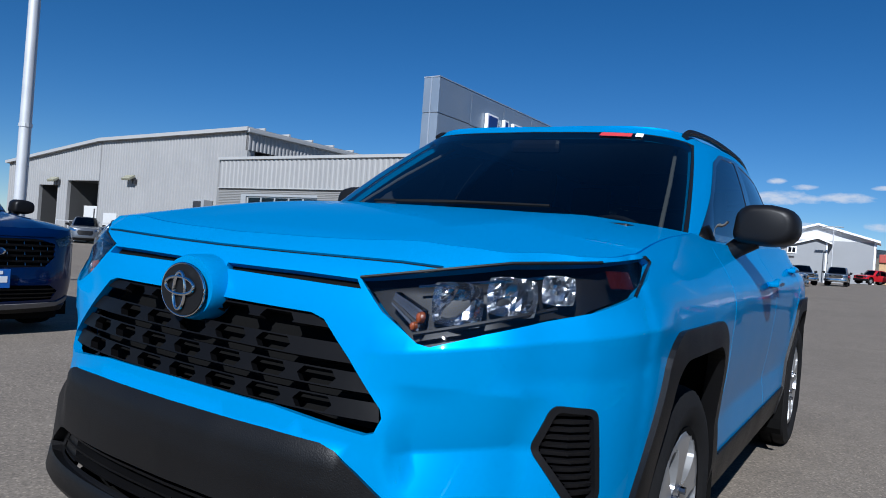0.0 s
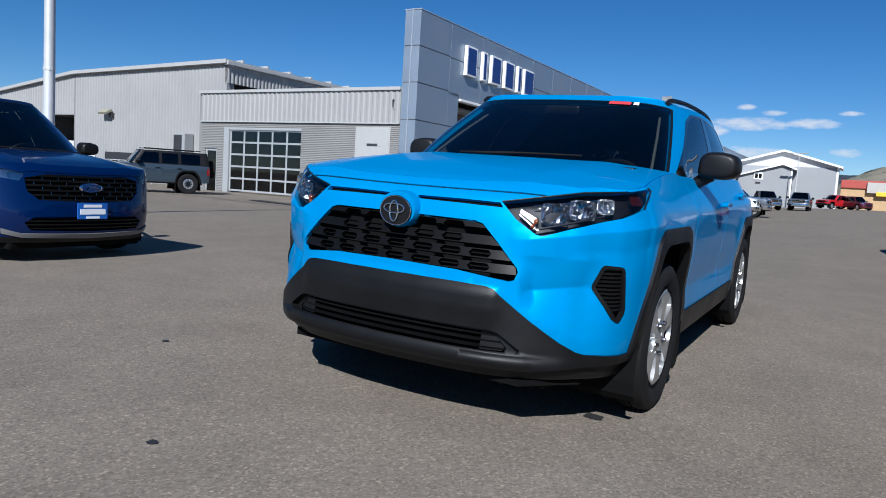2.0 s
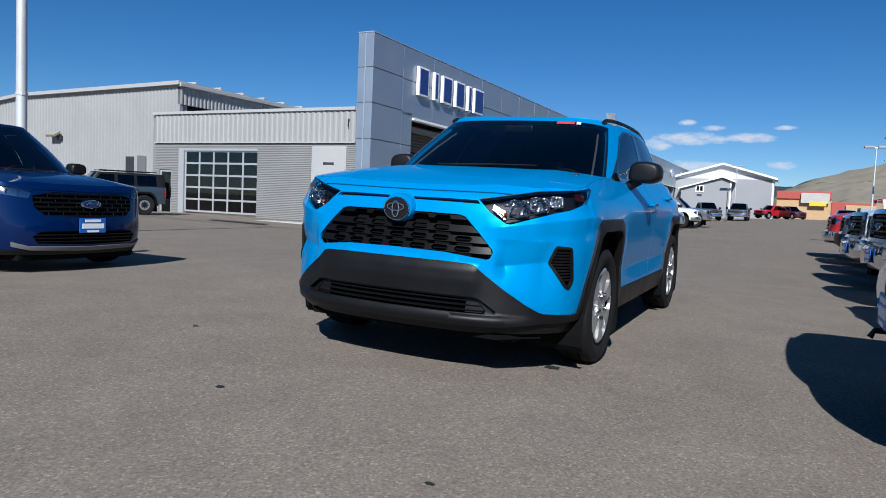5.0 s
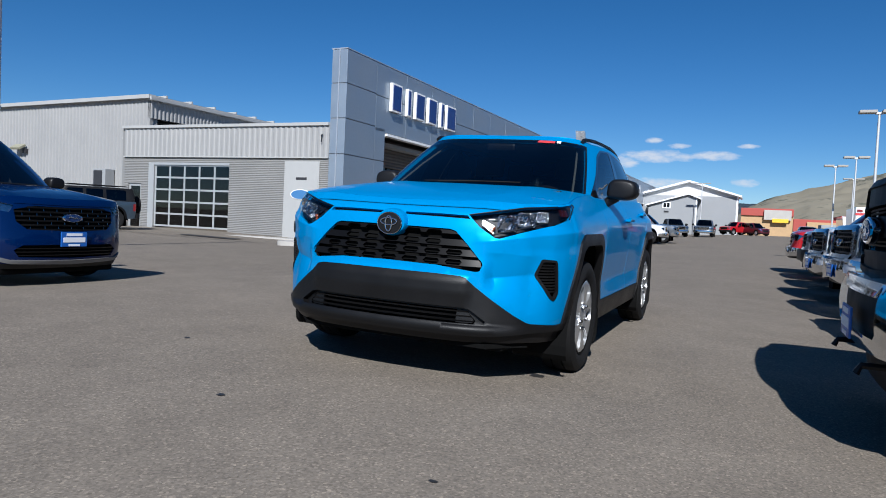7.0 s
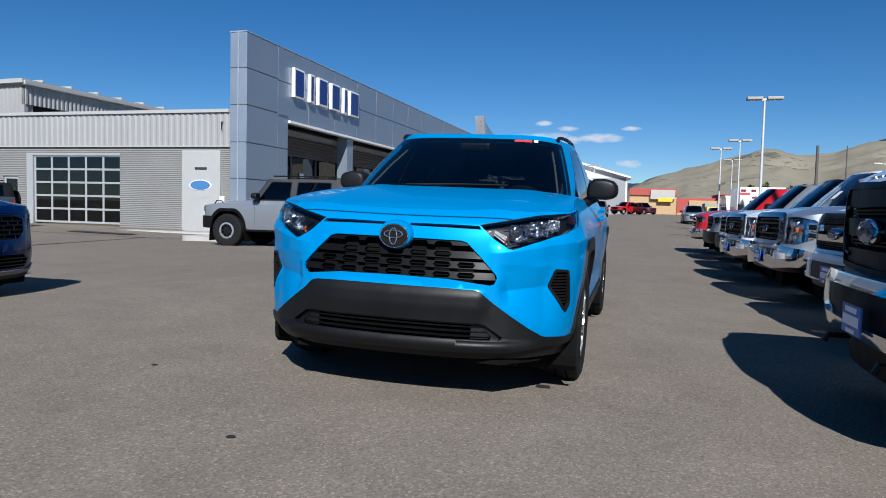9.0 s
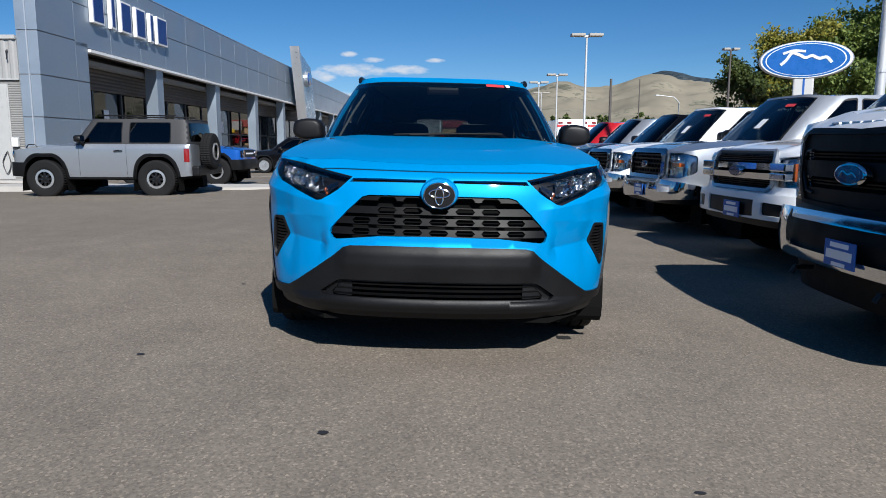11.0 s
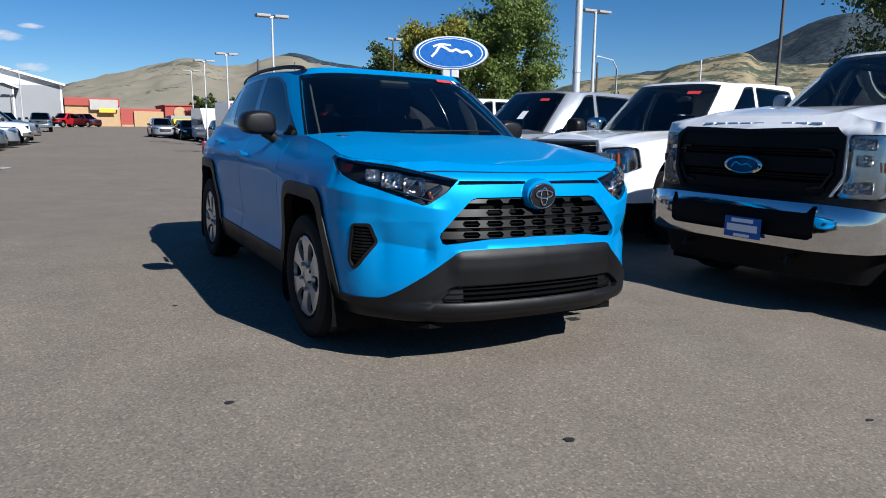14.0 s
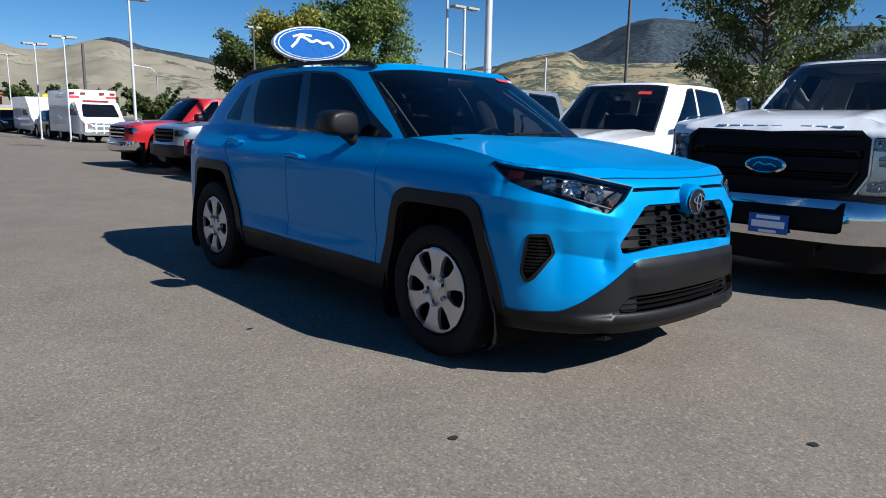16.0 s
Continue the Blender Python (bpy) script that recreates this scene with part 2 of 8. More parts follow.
def tube_bm(points, radius, n=8, bm=None, closed=False):
    """A round bar along points; radius may be a list."""
    bm = bm or bmesh.new()
    P = [Vector(p) for p in points]
    rings = []
    for i, p in enumerate(P):
        a, b = (P[i - 1] if i or closed else P[i]), (P[(i + 1) % len(P)] if i + 1 < len(P) or closed else P[i])
        d = (b - a).normalized()
        q = d.to_track_quat("Z", "Y")
        r = radius[i] if isinstance(radius, (list, tuple)) else radius
        rings.append([bm.verts.new(p + q @ Vector((r * math.cos(2 * math.pi * k / n), r * math.sin(2 * math.pi * k / n), 0))) for k in range(n)])
    pairs = list(zip(rings, rings[1:])) + ([(rings[-1], rings[0])] if closed else [])
    for a, b in pairs:
        for k in range(n):
            bm.faces.new((a[k], a[(k + 1) % n], b[(k + 1) % n], b[k]))
    if not closed:
        bm.faces.new(rings[0][::-1])
        bm.faces.new(rings[-1])
    return bm


def prism_bm(poly, lo, hi, axis="z", bm=None, m=None):
    """Extrude a polygon; axis names the direction, the polygon gives the other two coordinates in order."""
    bm = bm or bmesh.new()

    def at(p, h):
        v = {"z": (p[0], p[1], h), "y": (p[0], h, p[1]), "x": (h, p[0], p[1])}[axis]
        return m @ Vector(v) if m is not None else Vector(v)
    a, b = [bm.verts.new(at(p, lo)) for p in poly], [bm.verts.new(at(p, hi)) for p in poly]
    n = len(poly)
    bm.faces.new(a[::-1])
    bm.faces.new(b)
    for i in range(n):
        bm.faces.new((a[i], a[(i + 1) % n], b[(i + 1) % n], b[i]))
    return bm

# ---- panels cut from smooth surfaces ----
from mathutils.geometry import delaunay_2d_cdt


def smooth_curve(pts, n=16):
    """A dense Catmull-Rom line through points of any dimension."""
    P = np.array(pts, float)
    E = np.vstack([2 * P[0] - P[1], P, 2 * P[-1] - P[-2]])
    t = np.linspace(0, 1, n, endpoint=False)[:, None]
    out = []
    for i in range(len(P) - 1):
        a, b, c, d = E[i:i + 4]
        out.append(0.5 * (2 * b + (c - a) * t + (2 * a - 5 * b + 4 * c - d) * t ** 2 + (3 * b - a - 3 * c + d) * t ** 3))
    return np.vstack(out + [P[-1:]])


class Contour:
    """Half a plan outline, from the middle of the nose along the right side to the middle of the tail; s is the way along it."""

    def __init__(self, pts):
        c = smooth_curve(pts)
        c[0, 0] = c[-1, 0] = 0
        d = np.hypot(*np.diff(c, axis=0).T)
        self.S = np.r_[0, np.cumsum(d)]
        self.c, self.end = c, self.S[-1]
        g = np.gradient(c, self.S, axis=0)
        g /= np.linalg.norm(g, axis=1)[:, None]
        g[0] = g[-1] = (1, 0)
        g[-1] = (-1, 0)
        self.n = np.c_[g[:, 1], -g[:, 0]]
        self.mid = int(np.argmax(c[:, 0]))

    def at(self, s):
        a = np.abs(s)
        sg = np.where(s < 0, -1.0, 1.0)
        x, y = (np.interp(a, self.S, self.c[:, k]) for k in (0, 1))
        nx, ny = (np.interp(a, self.S, self.n[:, k]) for k in (0, 1))
        return sg * x, y, sg * nx, ny

    def sx(self, x):
        """s on the nose at that x."""
        return math.copysign(np.interp(abs(x), self.c[:self.mid, 0], self.S[:self.mid]), x)

    def sy(self, y):
        """s on the side at that y."""
        return float(np.interp(y, self.c[:, 1], self.S))

    def sb(self, x):
        """s on the tail at that x."""
        k = np.argmax(self.c[::-1, 0])
        return float(np.interp(abs(x), self.c[::-1][:k, 0], self.S[::-1][:k]))


def dense(poly, step, closed=True):
    out = []
    n = len(poly)
    for i in range(n if closed else n - 1):
        a, b = np.array(poly[i], float), np.array(poly[(i + 1) % n], float)
        k = max(1, int(np.ceil(np.hypot(*(b - a)) / step)))
        out += [tuple(a + (b - a) * j / k) for j in range(k)]
    if not closed:
        out.append(tuple(map(float, poly[-1])))
    return out


def rounded(poly, r, n=4):
    """A polygon with its corners rounded."""
    out = []
    m = len(poly)
    for i in range(m):
        p, a, b = (np.array(poly[k % m], float) for k in (i, i - 1, i + 1))
        da, db = np.hypot(*(a - p)), np.hypot(*(b - p))
        k = min(r, da * 0.45, db * 0.45)
        p0, p1 = p + (a - p) * k / max(da, 1e-9), p + (b - p) * k / max(db, 1e-9)
        for j in range(n + 1):
            t = j / n
            out.append(tuple((1 - t) ** 2 * p0 + 2 * t * (1 - t) * p + t * t * p1))
    return out


def strip(line, w):
    """A thin polygon along a line: a shut line."""
    P = np.array(line, float)
    g = np.gradient(P, axis=0)
    g /= np.linalg.norm(g, axis=1)[:, None] + 1e-12
    n = np.c_[-g[:, 1], g[:, 0]] * w / 2
    return [tuple(p) for p in np.vstack([P + n, (P - n)[::-1]])]


def flip(poly):
    return [(-a, b) for a, b in poly][::-1]


def whole(half):
    """A polygon over the middle line, from its right half (first and last point at 0)."""
    return list(half) + [(-a, b) for a, b in half[::-1] if abs(a) > 1e-6]


def inside(pts, poly):
    x, y = pts[:, 0], pts[:, 1]
    q = np.array(poly)
    c = np.zeros(len(pts), bool)
    for (x0, y0), (x1, y1) in zip(q, np.roll(q, -1, 0)):
        if y0 == y1:
            continue
        k = ((y0 > y) != (y1 > y)) & (x < (x1 - x0) * (y - y0) / (y1 - y0) + x0)
        c ^= k
    return c


def shell(surf, outline, regions, step, base, parent, flipn=False):
    """Cuts the surface over a plane outline into crisp panels. regions: (name, polygon, material or None, offset, depth, label, parent or None),
    later ones lie over earlier ones; base: (name, material, depth, label). Returns the objects by order."""
    V, E = [], []

    def ring(poly):
        k = len(V)
        d = dense(poly, step)
        V.extend(d)
        E.extend((k + i, k + (i + 1) % len(d)) for i in range(len(d)))
    ring(outline)
    for r in regions:
        ring(r[1])
    o = np.array(outline)
    gx = np.arange(o[:, 0].min(), o[:, 0].max(), step)
    gy = np.arange(o[:, 1].min() + step / 2, o[:, 1].max(), step)
    G = np.array([(a + (step / 2 if j % 2 else 0), b) for j, b in enumerate(gy) for a in gx])
    G = G[inside(G, outline)]
    B = np.array(V)
    if len(G):
        keep = np.ones(len(G), bool)
        cell = {}
        for i, (a, b) in enumerate(B):
            cell.setdefault((int(a // step), int(b // step)), []).append(i)
        for i, (a, b) in enumerate(G):
            ca, cb = int(a // step), int(b // step)
            for da in (-1, 0, 1):
                for db in (-1, 0, 1):
                    for j in cell.get((ca + da, cb + db), ()):
                        if (B[j, 0] - a) ** 2 + (B[j, 1] - b) ** 2 < (0.45 * step) ** 2:
                            keep[i] = False
        G = G[keep]
    pts = [Vector(p) for p in V] + [Vector(p) for p in G]
    vo, _, fo, _, _, _ = delaunay_2d_cdt(pts, E, [], 0, 1e-6)
    P = np.array([tuple(v) for v in vo])
    T = np.array([f for f in fo if len(f) == 3])
    cen = P[T].mean(1)
    own = np.full(len(T), -2)
    own[inside(cen, outline)] = -1
    for i, r in enumerate(regions):
        if r[0] != "crease":
            own[(own > -2) & inside(cen, r[1])] = i
    h = 6e-3
    du = surf(P[:, 0] + h, P[:, 1]) - surf(P[:, 0] - h, P[:, 1])
    dv = surf(P[:, 0], P[:, 1] + h) - surf(P[:, 0], P[:, 1] - h)
    N = np.cross(du, dv) * (-1 if flipn else 1)
    N /= np.linalg.norm(N, axis=1)[:, None] + 1e-12
    X = surf(P[:, 0], P[:, 1])
    made = []
    for i in range(-1, len(regions)):
        name, mat, off, depth, label, par = (base[0], base[1], 0.0, base[2], base[3], parent) if i < 0 else \
            (regions[i][0], regions[i][2], regions[i][3], regions[i][4], regions[i][5], regions[i][6] or parent)
        tri = T[own == i]
        if mat is None or not len(tri):
            made.append(None)
            continue
        used, inv = np.unique(tri, return_inverse=True)
        f = inv.reshape(tri.shape)
        v = X[used] + N[used] * off
        nn = N[used]
        # triangles must face along the normal
        fn = np.cross(v[f[:, 1]] - v[f[:, 0]], v[f[:, 2]] - v[f[:, 0]])
        turn = (fn * nn[f[:, 0]]).sum(1) < 0
        f[turn] = f[turn][:, [0, 2, 1]]
        verts, norms, faces = [*v], [*nn], [tuple(k) for k in f]
        if depth:
            cnt = {}
            for a, b, c in f:
                for e in ((a, b), (b, c), (c, a)):
                    cnt[e] = cnt.get(e, 0) + 1
            for (a, b) in cnt:
                if (b, a) in cnt:
                    continue
                va, vb = v[a], v[b]
                n2 = np.cross(vb - va, nn[a] + nn[b])
                n2 /= np.linalg.norm(n2) + 1e-12
                k = len(verts)
                verts += [va, vb, vb - nn[b] * depth, va - nn[a] * depth]
                norms += [n2] * 4
                faces.append((k, k + 3, k + 2, k + 1))
        made.append(mesh_object(name, verts, faces, mat, par, label, normals=norms))
    return made


# ---- wheels ----
WHEEL_CACHE = {}


def wheel_cover(hub, rim, face, mat):
    """A dished silver cover with six swept windows and five bolt holes."""
    def surf(a, b):
        r = np.hypot(a, b) / rim
        return np.stack([face + np.interp(r, [0, 0.10, 0.28, 0.40, 0.75, 0.93, 1.0], [0.006, 0.006, -0.004, 0.004, 0.010, 0.006, -0.012]) + 0 * a, a, b], -1)
    disc = [(rim * math.cos(k * math.pi / 32), rim * math.sin(k * math.pi / 32)) for k in range(64)]
    regs = []
    for i in range(6):
        a = i * math.pi / 3
        def at(r, d):
            return (r * rim * math.cos(a + radians(d)), r * rim * math.sin(a + radians(d)))
        q = rounded([at(0.37, -9), at(0.60, -18), at(0.84, -15), at(0.885, -2), at(0.87, 10), at(0.60, 13), at(0.37, 8)], 0.016, 3)
        regs.append(("window", q, None, 0, 0, "", None))
    for i in range(5):
        a = (i + 0.5) * 2 * math.pi / 5
        regs.append(("hole", [(0.062 * math.cos(a) + 0.012 * math.cos(k), 0.062 * math.sin(a) + 0.012 * math.sin(k)) for k in np.linspace(0, 2 * math.pi, 9)[:-1]], None, 0, 0, "", None))
    return shell(surf, disc, regs, 0.022, ("wheel_cover", mat, 0.022, ""), hub)[0]


def wheel(parent, at, R, width, rim, style, out, rim_mat):
    """A wheel at its hub; out is +1 or -1: the side on which its face looks."""
    hub = new("wheel")
    hub.parent = parent
    hub.matrix_basis = Matrix.Translation(at) @ (Matrix() if out > 0 else Matrix.Rotation(math.pi, 4, "Z"))
    key = (R, width, rim, style, rim_mat.name)
    if key in WHEEL_CACHE:
        for o in WHEEL_CACHE[key]:
            c = new(o.name.split(".")[0], o.data)
            c.parent = hub
        return hub
    w = width / 2
    prof = [(rim - 0.01, -w * 0.8), (rim + 0.012, -w * 0.92), (rim + 0.05, -w), (R - 0.035, -w * 0.98), (R - 0.008, -w * 0.84), (R, -w * 0.6), (R, w * 0.6),
            (R - 0.008, w * 0.84), (R - 0.035, w * 0.98), (rim + 0.05, w), (rim + 0.012, w * 0.92), (rim - 0.01, w * 0.8), (rim - 0.012, 0)]
    prof[5:7] = [(R, -w * 0.6), (R, -w * 0.34), (R - 0.012, -w * 0.32), (R - 0.012, -w * 0.26), (R, -w * 0.24), (R, w * 0.24), (R - 0.012, w * 0.26), (R - 0.012, w * 0.32), (R, w * 0.34), (R, w * 0.6)]
    bm = lathe_bm(prof, 96, "x")
    lug = 0.014 if style == "offroad" else 0.004
    for v in bm.verts:          # shoulder lugs
        r = math.hypot(v.co.y, v.co.z)
        if r > R - 0.02:
            a = math.atan2(v.co.z, v.co.y) / (2 * math.pi) * 96
            k = 1 + (lug if round(a) % 2 else 0) / r
            v.co.y, v.co.z = v.co.y * k, v.co.z * k
    tyre = part("tyre", bm, RUBBER, hub, "", True, 30)
    bm = lathe_bm([(rim, -w * 0.7), (rim, w * 0.80), (rim - 0.006, w * 0.86), (rim - 0.022, w * 0.84), (rim - 0.03, w * 0.55), (rim - 0.04, -w * 0.5), (0.05, -w * 0.5), (0.0, -w * 0.5)], 48, "x")
    barrel = part("barrel", bm, rim_mat if style != "cover" else CAVITY_SHADE, hub, "", True, 30)
    made = [tyre, barrel]
    face = w * 0.80
    nsp = {"cover": 7, "offroad": 8, "five": 5, "six": 6, "ten": 10}[style]
    bm = bmesh.new()
    if style == "cover":
        made.append(wheel_cover(hub, rim, face, rim_mat))
        nsp = 0
    for i in range(nsp):
        m = Matrix.Rotation(2 * math.pi * i / nsp, 4, "X")
        r0, r1 = 0.045, rim - 0.012
        if style == "offroad":
            pts = [(-0.035, r0), (0.035, r0), (0.03, r1), (-0.03, r1)]
        elif style == "ten":
            pts = [(-0.012, r0), (0.012, r0), (0.022, r1), (-0.022, r1)]
        else:
            pts = [(-0.04, r0), (0.04, r0), (0.028, (r0 + r1) / 2), (0.05, r1), (-0.05, r1), (-0.028, (r0 + r1) / 2)]
        k0 = len(bm.verts)
        lo = [bm.verts.new(m @ Vector((face - 0.028, p[0], p[1]))) for p in pts]
        hi = [bm.verts.new(m @ Vector((face + (0.004 if p[1] > r1 - 0.01 else 0.012), p[0] * 0.86, p[1]))) for p in pts]
        bm.faces.new(hi)
        q = len(pts)
        for j in range(q):
            bm.faces.new((lo[j], lo[(j + 1) % q], hi[(j + 1) % q], hi[j]))
    if style != "cover":
        lathe_bm([(0.0, face + 0.018), (0.032, face + 0.016), (0.060, face + 0.008), (0.066, face - 0.02)], 24, "x", bm)
        lathe_bm([(rim - 0.028, face - 0.006), (rim - 0.018, face + 0.006), (rim - 0.002, face + 0.006), (rim + 0.004, face - 0.01)], 48, "x", bm)
        made.append(part("spokes", bm, rim_mat, hub, "", True, 35))
    for i in range(5):
        a = 2 * math.pi * (i + 0.5) / 5
        bm = lathe_bm([(0.011, face), (0.011, face + 0.016), (0.0, face + 0.018)], 8, "x", m=Matrix.Translation((0, 0.075 * math.sin(a), 0.075 * math.cos(a))))
        made.append(part("lug_nut", bm, DARK_CHROME, hub))
    bm = lathe_bm([(0.03, -w * 0.3), (rim * 0.62, -w * 0.3), (rim * 0.62, -w * 0.2), (0.03, -w * 0.2)], 32, "x")
    made.append(part("brake_disc", bm, CAVITY_SHADE, hub))
    WHEEL_CACHE[key] = made
    return hub


def arch_poly(c, yc, w, h, z0=0.0, soft=0.55):
    """A wheel opening in (s, z): flat-topped, on flared legs."""
    s = c.sy(yc)
    if soft < 0.3:
        return [(s + a, b) for a, b in rounded([(-w, z0), (-w * 0.98, h * 0.42), (-w * 0.66, h * 0.955), (-w * 0.50, h), (w * 0.50, h), (w * 0.66, h * 0.955), (w * 0.98, h * 0.42), (w, z0)], 0.10, 3)]
    pts = [(-w, z0), (-w * 0.96, h * 0.45), (-w * 0.80, h * 0.80), (-w * 0.45, h * 0.985), (0, h), (w * 0.45, h * 0.985), (w * 0.80, h * 0.80), (w * 0.96, h * 0.45), (w, z0)]
    d = smooth_curve(pts, 5)
    return [(s + a, b) for a, b in d]


def soft_line(pts):
    """Two rows for np.interp: a rounded line through a profile's points."""
    c = smooth_curve(pts, 8)
    c[:, 0] = np.maximum.accumulate(c[:, 0]) + np.arange(len(c)) * 1e-9
    return c[:, 0], c[:, 1]


def build_car(spec, m):
    """Builds a whole vehicle from a spec. Local frame: nose at y = 0 looking along -y, ground at z = 0. Returns its Empty."""
    S = spec
    root = thing(S["name"], S["label"], S["category"], S.get("group", ""), m)
    step = S.get("step", 0.07)
    c = Contour(S["plan"])
    (fz, fv), (sz, sw), (rz, rv), (hy, hv) = (soft_line(S[k]) for k in ("front", "side", "rear", "hood"))
    drop, hw = S.get("hood_drop", 0.05), S.get("hood_half", 0.85)
    ridge = S.get("ridge", 0.0)

    def hood_z(x, y):
        a = np.abs(x)
        z = np.interp(y, hy, hv) - drop * (a / hw) ** 3
        return z + ridge * np.exp(-((a - 0.60 * hw) / 0.10) ** 2) * np.clip((y - hy[0]) / 0.25, 0, 1)
    extra = S.get("relief")

    def wall(s, z):
        x, y, nx, ny = c.at(s)
        wf, wr = np.clip(-ny, 0, 1) ** 2, np.clip(ny, 0, 1) ** 2
        e = wf * np.interp(z, fz, fv) + wr * np.interp(z, rz, rv) + (1 - wf - wr) * np.interp(z, sz, sw)
        if extra:
            e = e - extra(s, z, c)
        return np.stack([x - nx * e, y - ny * e, z + 0 * s], -1)

    cowl, belt_y, belt_z = S["cowl"], *zip(*S["belt"])
    ss = np.linspace(0, c.end, 160)
    zt = np.interp(c.at(ss)[1], belt_y, belt_z)
    for _ in range(6):
        p = wall(ss, zt)
        zh = hood_z(p[:, 0], p[:, 1])
        k = np.clip((p[:, 1] - cowl) / 0.25, 0, 1)
        zt = zh * (1 - k) + np.interp(p[:, 1], belt_y, belt_z) * k
    zb = np.interp(c.at(ss)[1], *zip(*S["bottom"]))
    half = [(a, b) for a, b in zip(ss, zt)] + [(a, b) for a, b in zip(ss[::-1], zb[::-1])]
    outline = [(-a, b) for a, b in zip(ss[::-1], zt[::-1])] + [(a, b) for a, b in zip(ss[1:], zt[1:])] + \
              [(a, b) for a, b in zip(ss[::-1], zb[::-1])] + [(-a, b) for a, b in zip(ss[1:], zb[1:])]
    body = S["paint"]
    clad = S["cladding"]
    regs = []

    def both(name, poly, mat, off, depth, label=""):
        regs.append((name, poly, mat, off, depth, label, None))
        regs.append((name, flip(poly), mat, off, depth, label, None))
    yF, yR, R = S["axle_f"], S["axle_r"], S["tyre_r"]
    # sill
    if S.get("sill"):
        s0, s1 = c.sy(S["sill"][0]), c.sy(S["sill"][1])
        zs = S["sill"][2]
        both("sill_cladding", [(s0, 0.1), (s1, 0.1), (s1, zs), (s0, zs)], clad, 0.008, 0.03)
    aw, ah = S["arch"]
    lip = S.get("arch_lip", 0.06)
    if S.get("clad_arch", True):
        for yc in (yF, yR):
            both("arch_trim", arch_poly(c, yc, aw + lip, ah + lip, -0.02, S.get("arch_soft", 0.55)), clad, 0.014, 0.05)
    for k in S["regions"](c, S) if S.get("regions") else ():
        regs.append(k)
    for line in S.get("lines", ()):      # shut lines on the sides
        pts = [(c.sy(a), b) for a, b in dense(line, 0.05, False)]
        both("shut_line", strip(pts, S.get("gap", 0.007)), SATIN_BLACK, -0.006, 0)
    for yc in (yF, yR):
        both("wheel_opening", arch_poly(c, yc, aw, ah, -0.02, S.get("arch_soft", 0.55)), None, 0, 0)
    made = shell(wall, outline, regs, step, ("body", body, 0.02, ""), root)
    S["made"] = made
    # bonnet
    sc = c.sy(cowl)
    sh = np.linspace(-sc, sc, 90)
    top = np.interp(np.abs(sh), ss, zt)
    w = wall(sh, top)
    cx, cy = 0.0, (hy[0] + cowl) / 2
    nrm = np.stack(c.at(sh)[2:], -1)
    rim = [(p[0] - n[0] * 0.006, p[1] - n[1] * 0.006) for p, n in zip(w, nrm)]
    back = S.get("cowl_mid", cowl - 0.12)
    xe = rim[-1][0]
    rear = [(xe * k, back + (rim[-1][1] - back) * abs(k) ** 2.2) for k in np.linspace(0.92, -0.92, 17)]
    shell(lambda a, b: np.stack([a, b, hood_z(a, b) + 0 * a], -1), rim + rear, [], step, ("bonnet", body, 0.02, ""), root)
    # cabin
    rows = np.array(S["house"], float)   # (x, y, z) low and (x, y, z) high, nose to tail
    dense_rows = smooth_curve(rows, 10)
    dense_rows[0, [0, 3]] = dense_rows[-1, [0, 3]] = 0
    sl = np.r_[0, np.cumsum(np.linalg.norm(np.diff((dense_rows[:, :3] + dense_rows[:, 3:]) / 2, axis=0), axis=1))]
    bulge = S.get("bulge", 0.025)

    def house(s, v):
        a = np.abs(s)
        sg = np.where(s < 0, -1.0, 1.0)
        q = np.stack([np.interp(a, sl, dense_rows[:, k]) for k in range(6)], -1)
        p = q[..., :3] * (1 - v)[..., None] + q[..., 3:] * v[..., None]
        mid = p[..., :2] - np.array([0, S["centre"]])
        mid = mid / (np.linalg.norm(mid, axis=-1)[..., None] + 1e-9)
        p[..., :2] += mid * (4 * v * (1 - v) * bulge)[..., None]
        p[..., 0] *= sg
        return p
    stops = [sl[np.argmin(np.abs(dense_rows - r).sum(1))] for r in rows]

    def s_at(i):
        """Place along the cabin, by row number (may be a fraction)."""
        return float(np.interp(i, range(len(stops)), stops))

    def sv(y, z):
        """Place on the cabin's side from (y, z)."""
        aa = np.linspace(s_at(S["rows_side"][0]), s_at(S["rows_side"][1]), 220)
        vv = np.linspace(-0.05, 1.05, 60)
        A, Vv = np.meshgrid(aa, vv)
        p = house(A.ravel(), Vv.ravel())
        k = np.argmin((p[:, 1] - y) ** 2 + (p[:, 2] - z) ** 2)
        return float(A.ravel()[k]), float(Vv.ravel()[k])
    hs = [0.0, sl[-1]]
    hl = [(-sl[-1], 0), (sl[-1], 0), (sl[-1], 1), (-sl[-1], 1)]
    hr = []
    ws = s_at(S["screen"])
    wlo, whi = 0.03, S.get("screen_top", 0.94)
    pane = whole([(0, wlo), (ws, wlo), (ws, whi - 0.03), (ws - 0.03, whi), (0, whi)])
    if S.get("black_band", True):
        hr.append(("windscreen_seal", whole([(0, -0.01), (ws + 0.025, -0.01), (ws + 0.020, whi + 0.012), (0, whi + 0.014)]), SATIN_BLACK, 0.001, 0, "", None))
    hr.append(("windscreen", pane, S.get("pane_front", GLASS_FRONT), 0.0, 0, "tinted windscreen", None))
    if S.get("band"):
        poly = rounded([sv(*p) for p in S["band"]], 0.03, 2)
        S["band_line"] = poly
        for q in (poly, flip(poly)):
            hr.append(("window_seal", q, GLOSS_BLACK, 0.002, 0.006, "", None))
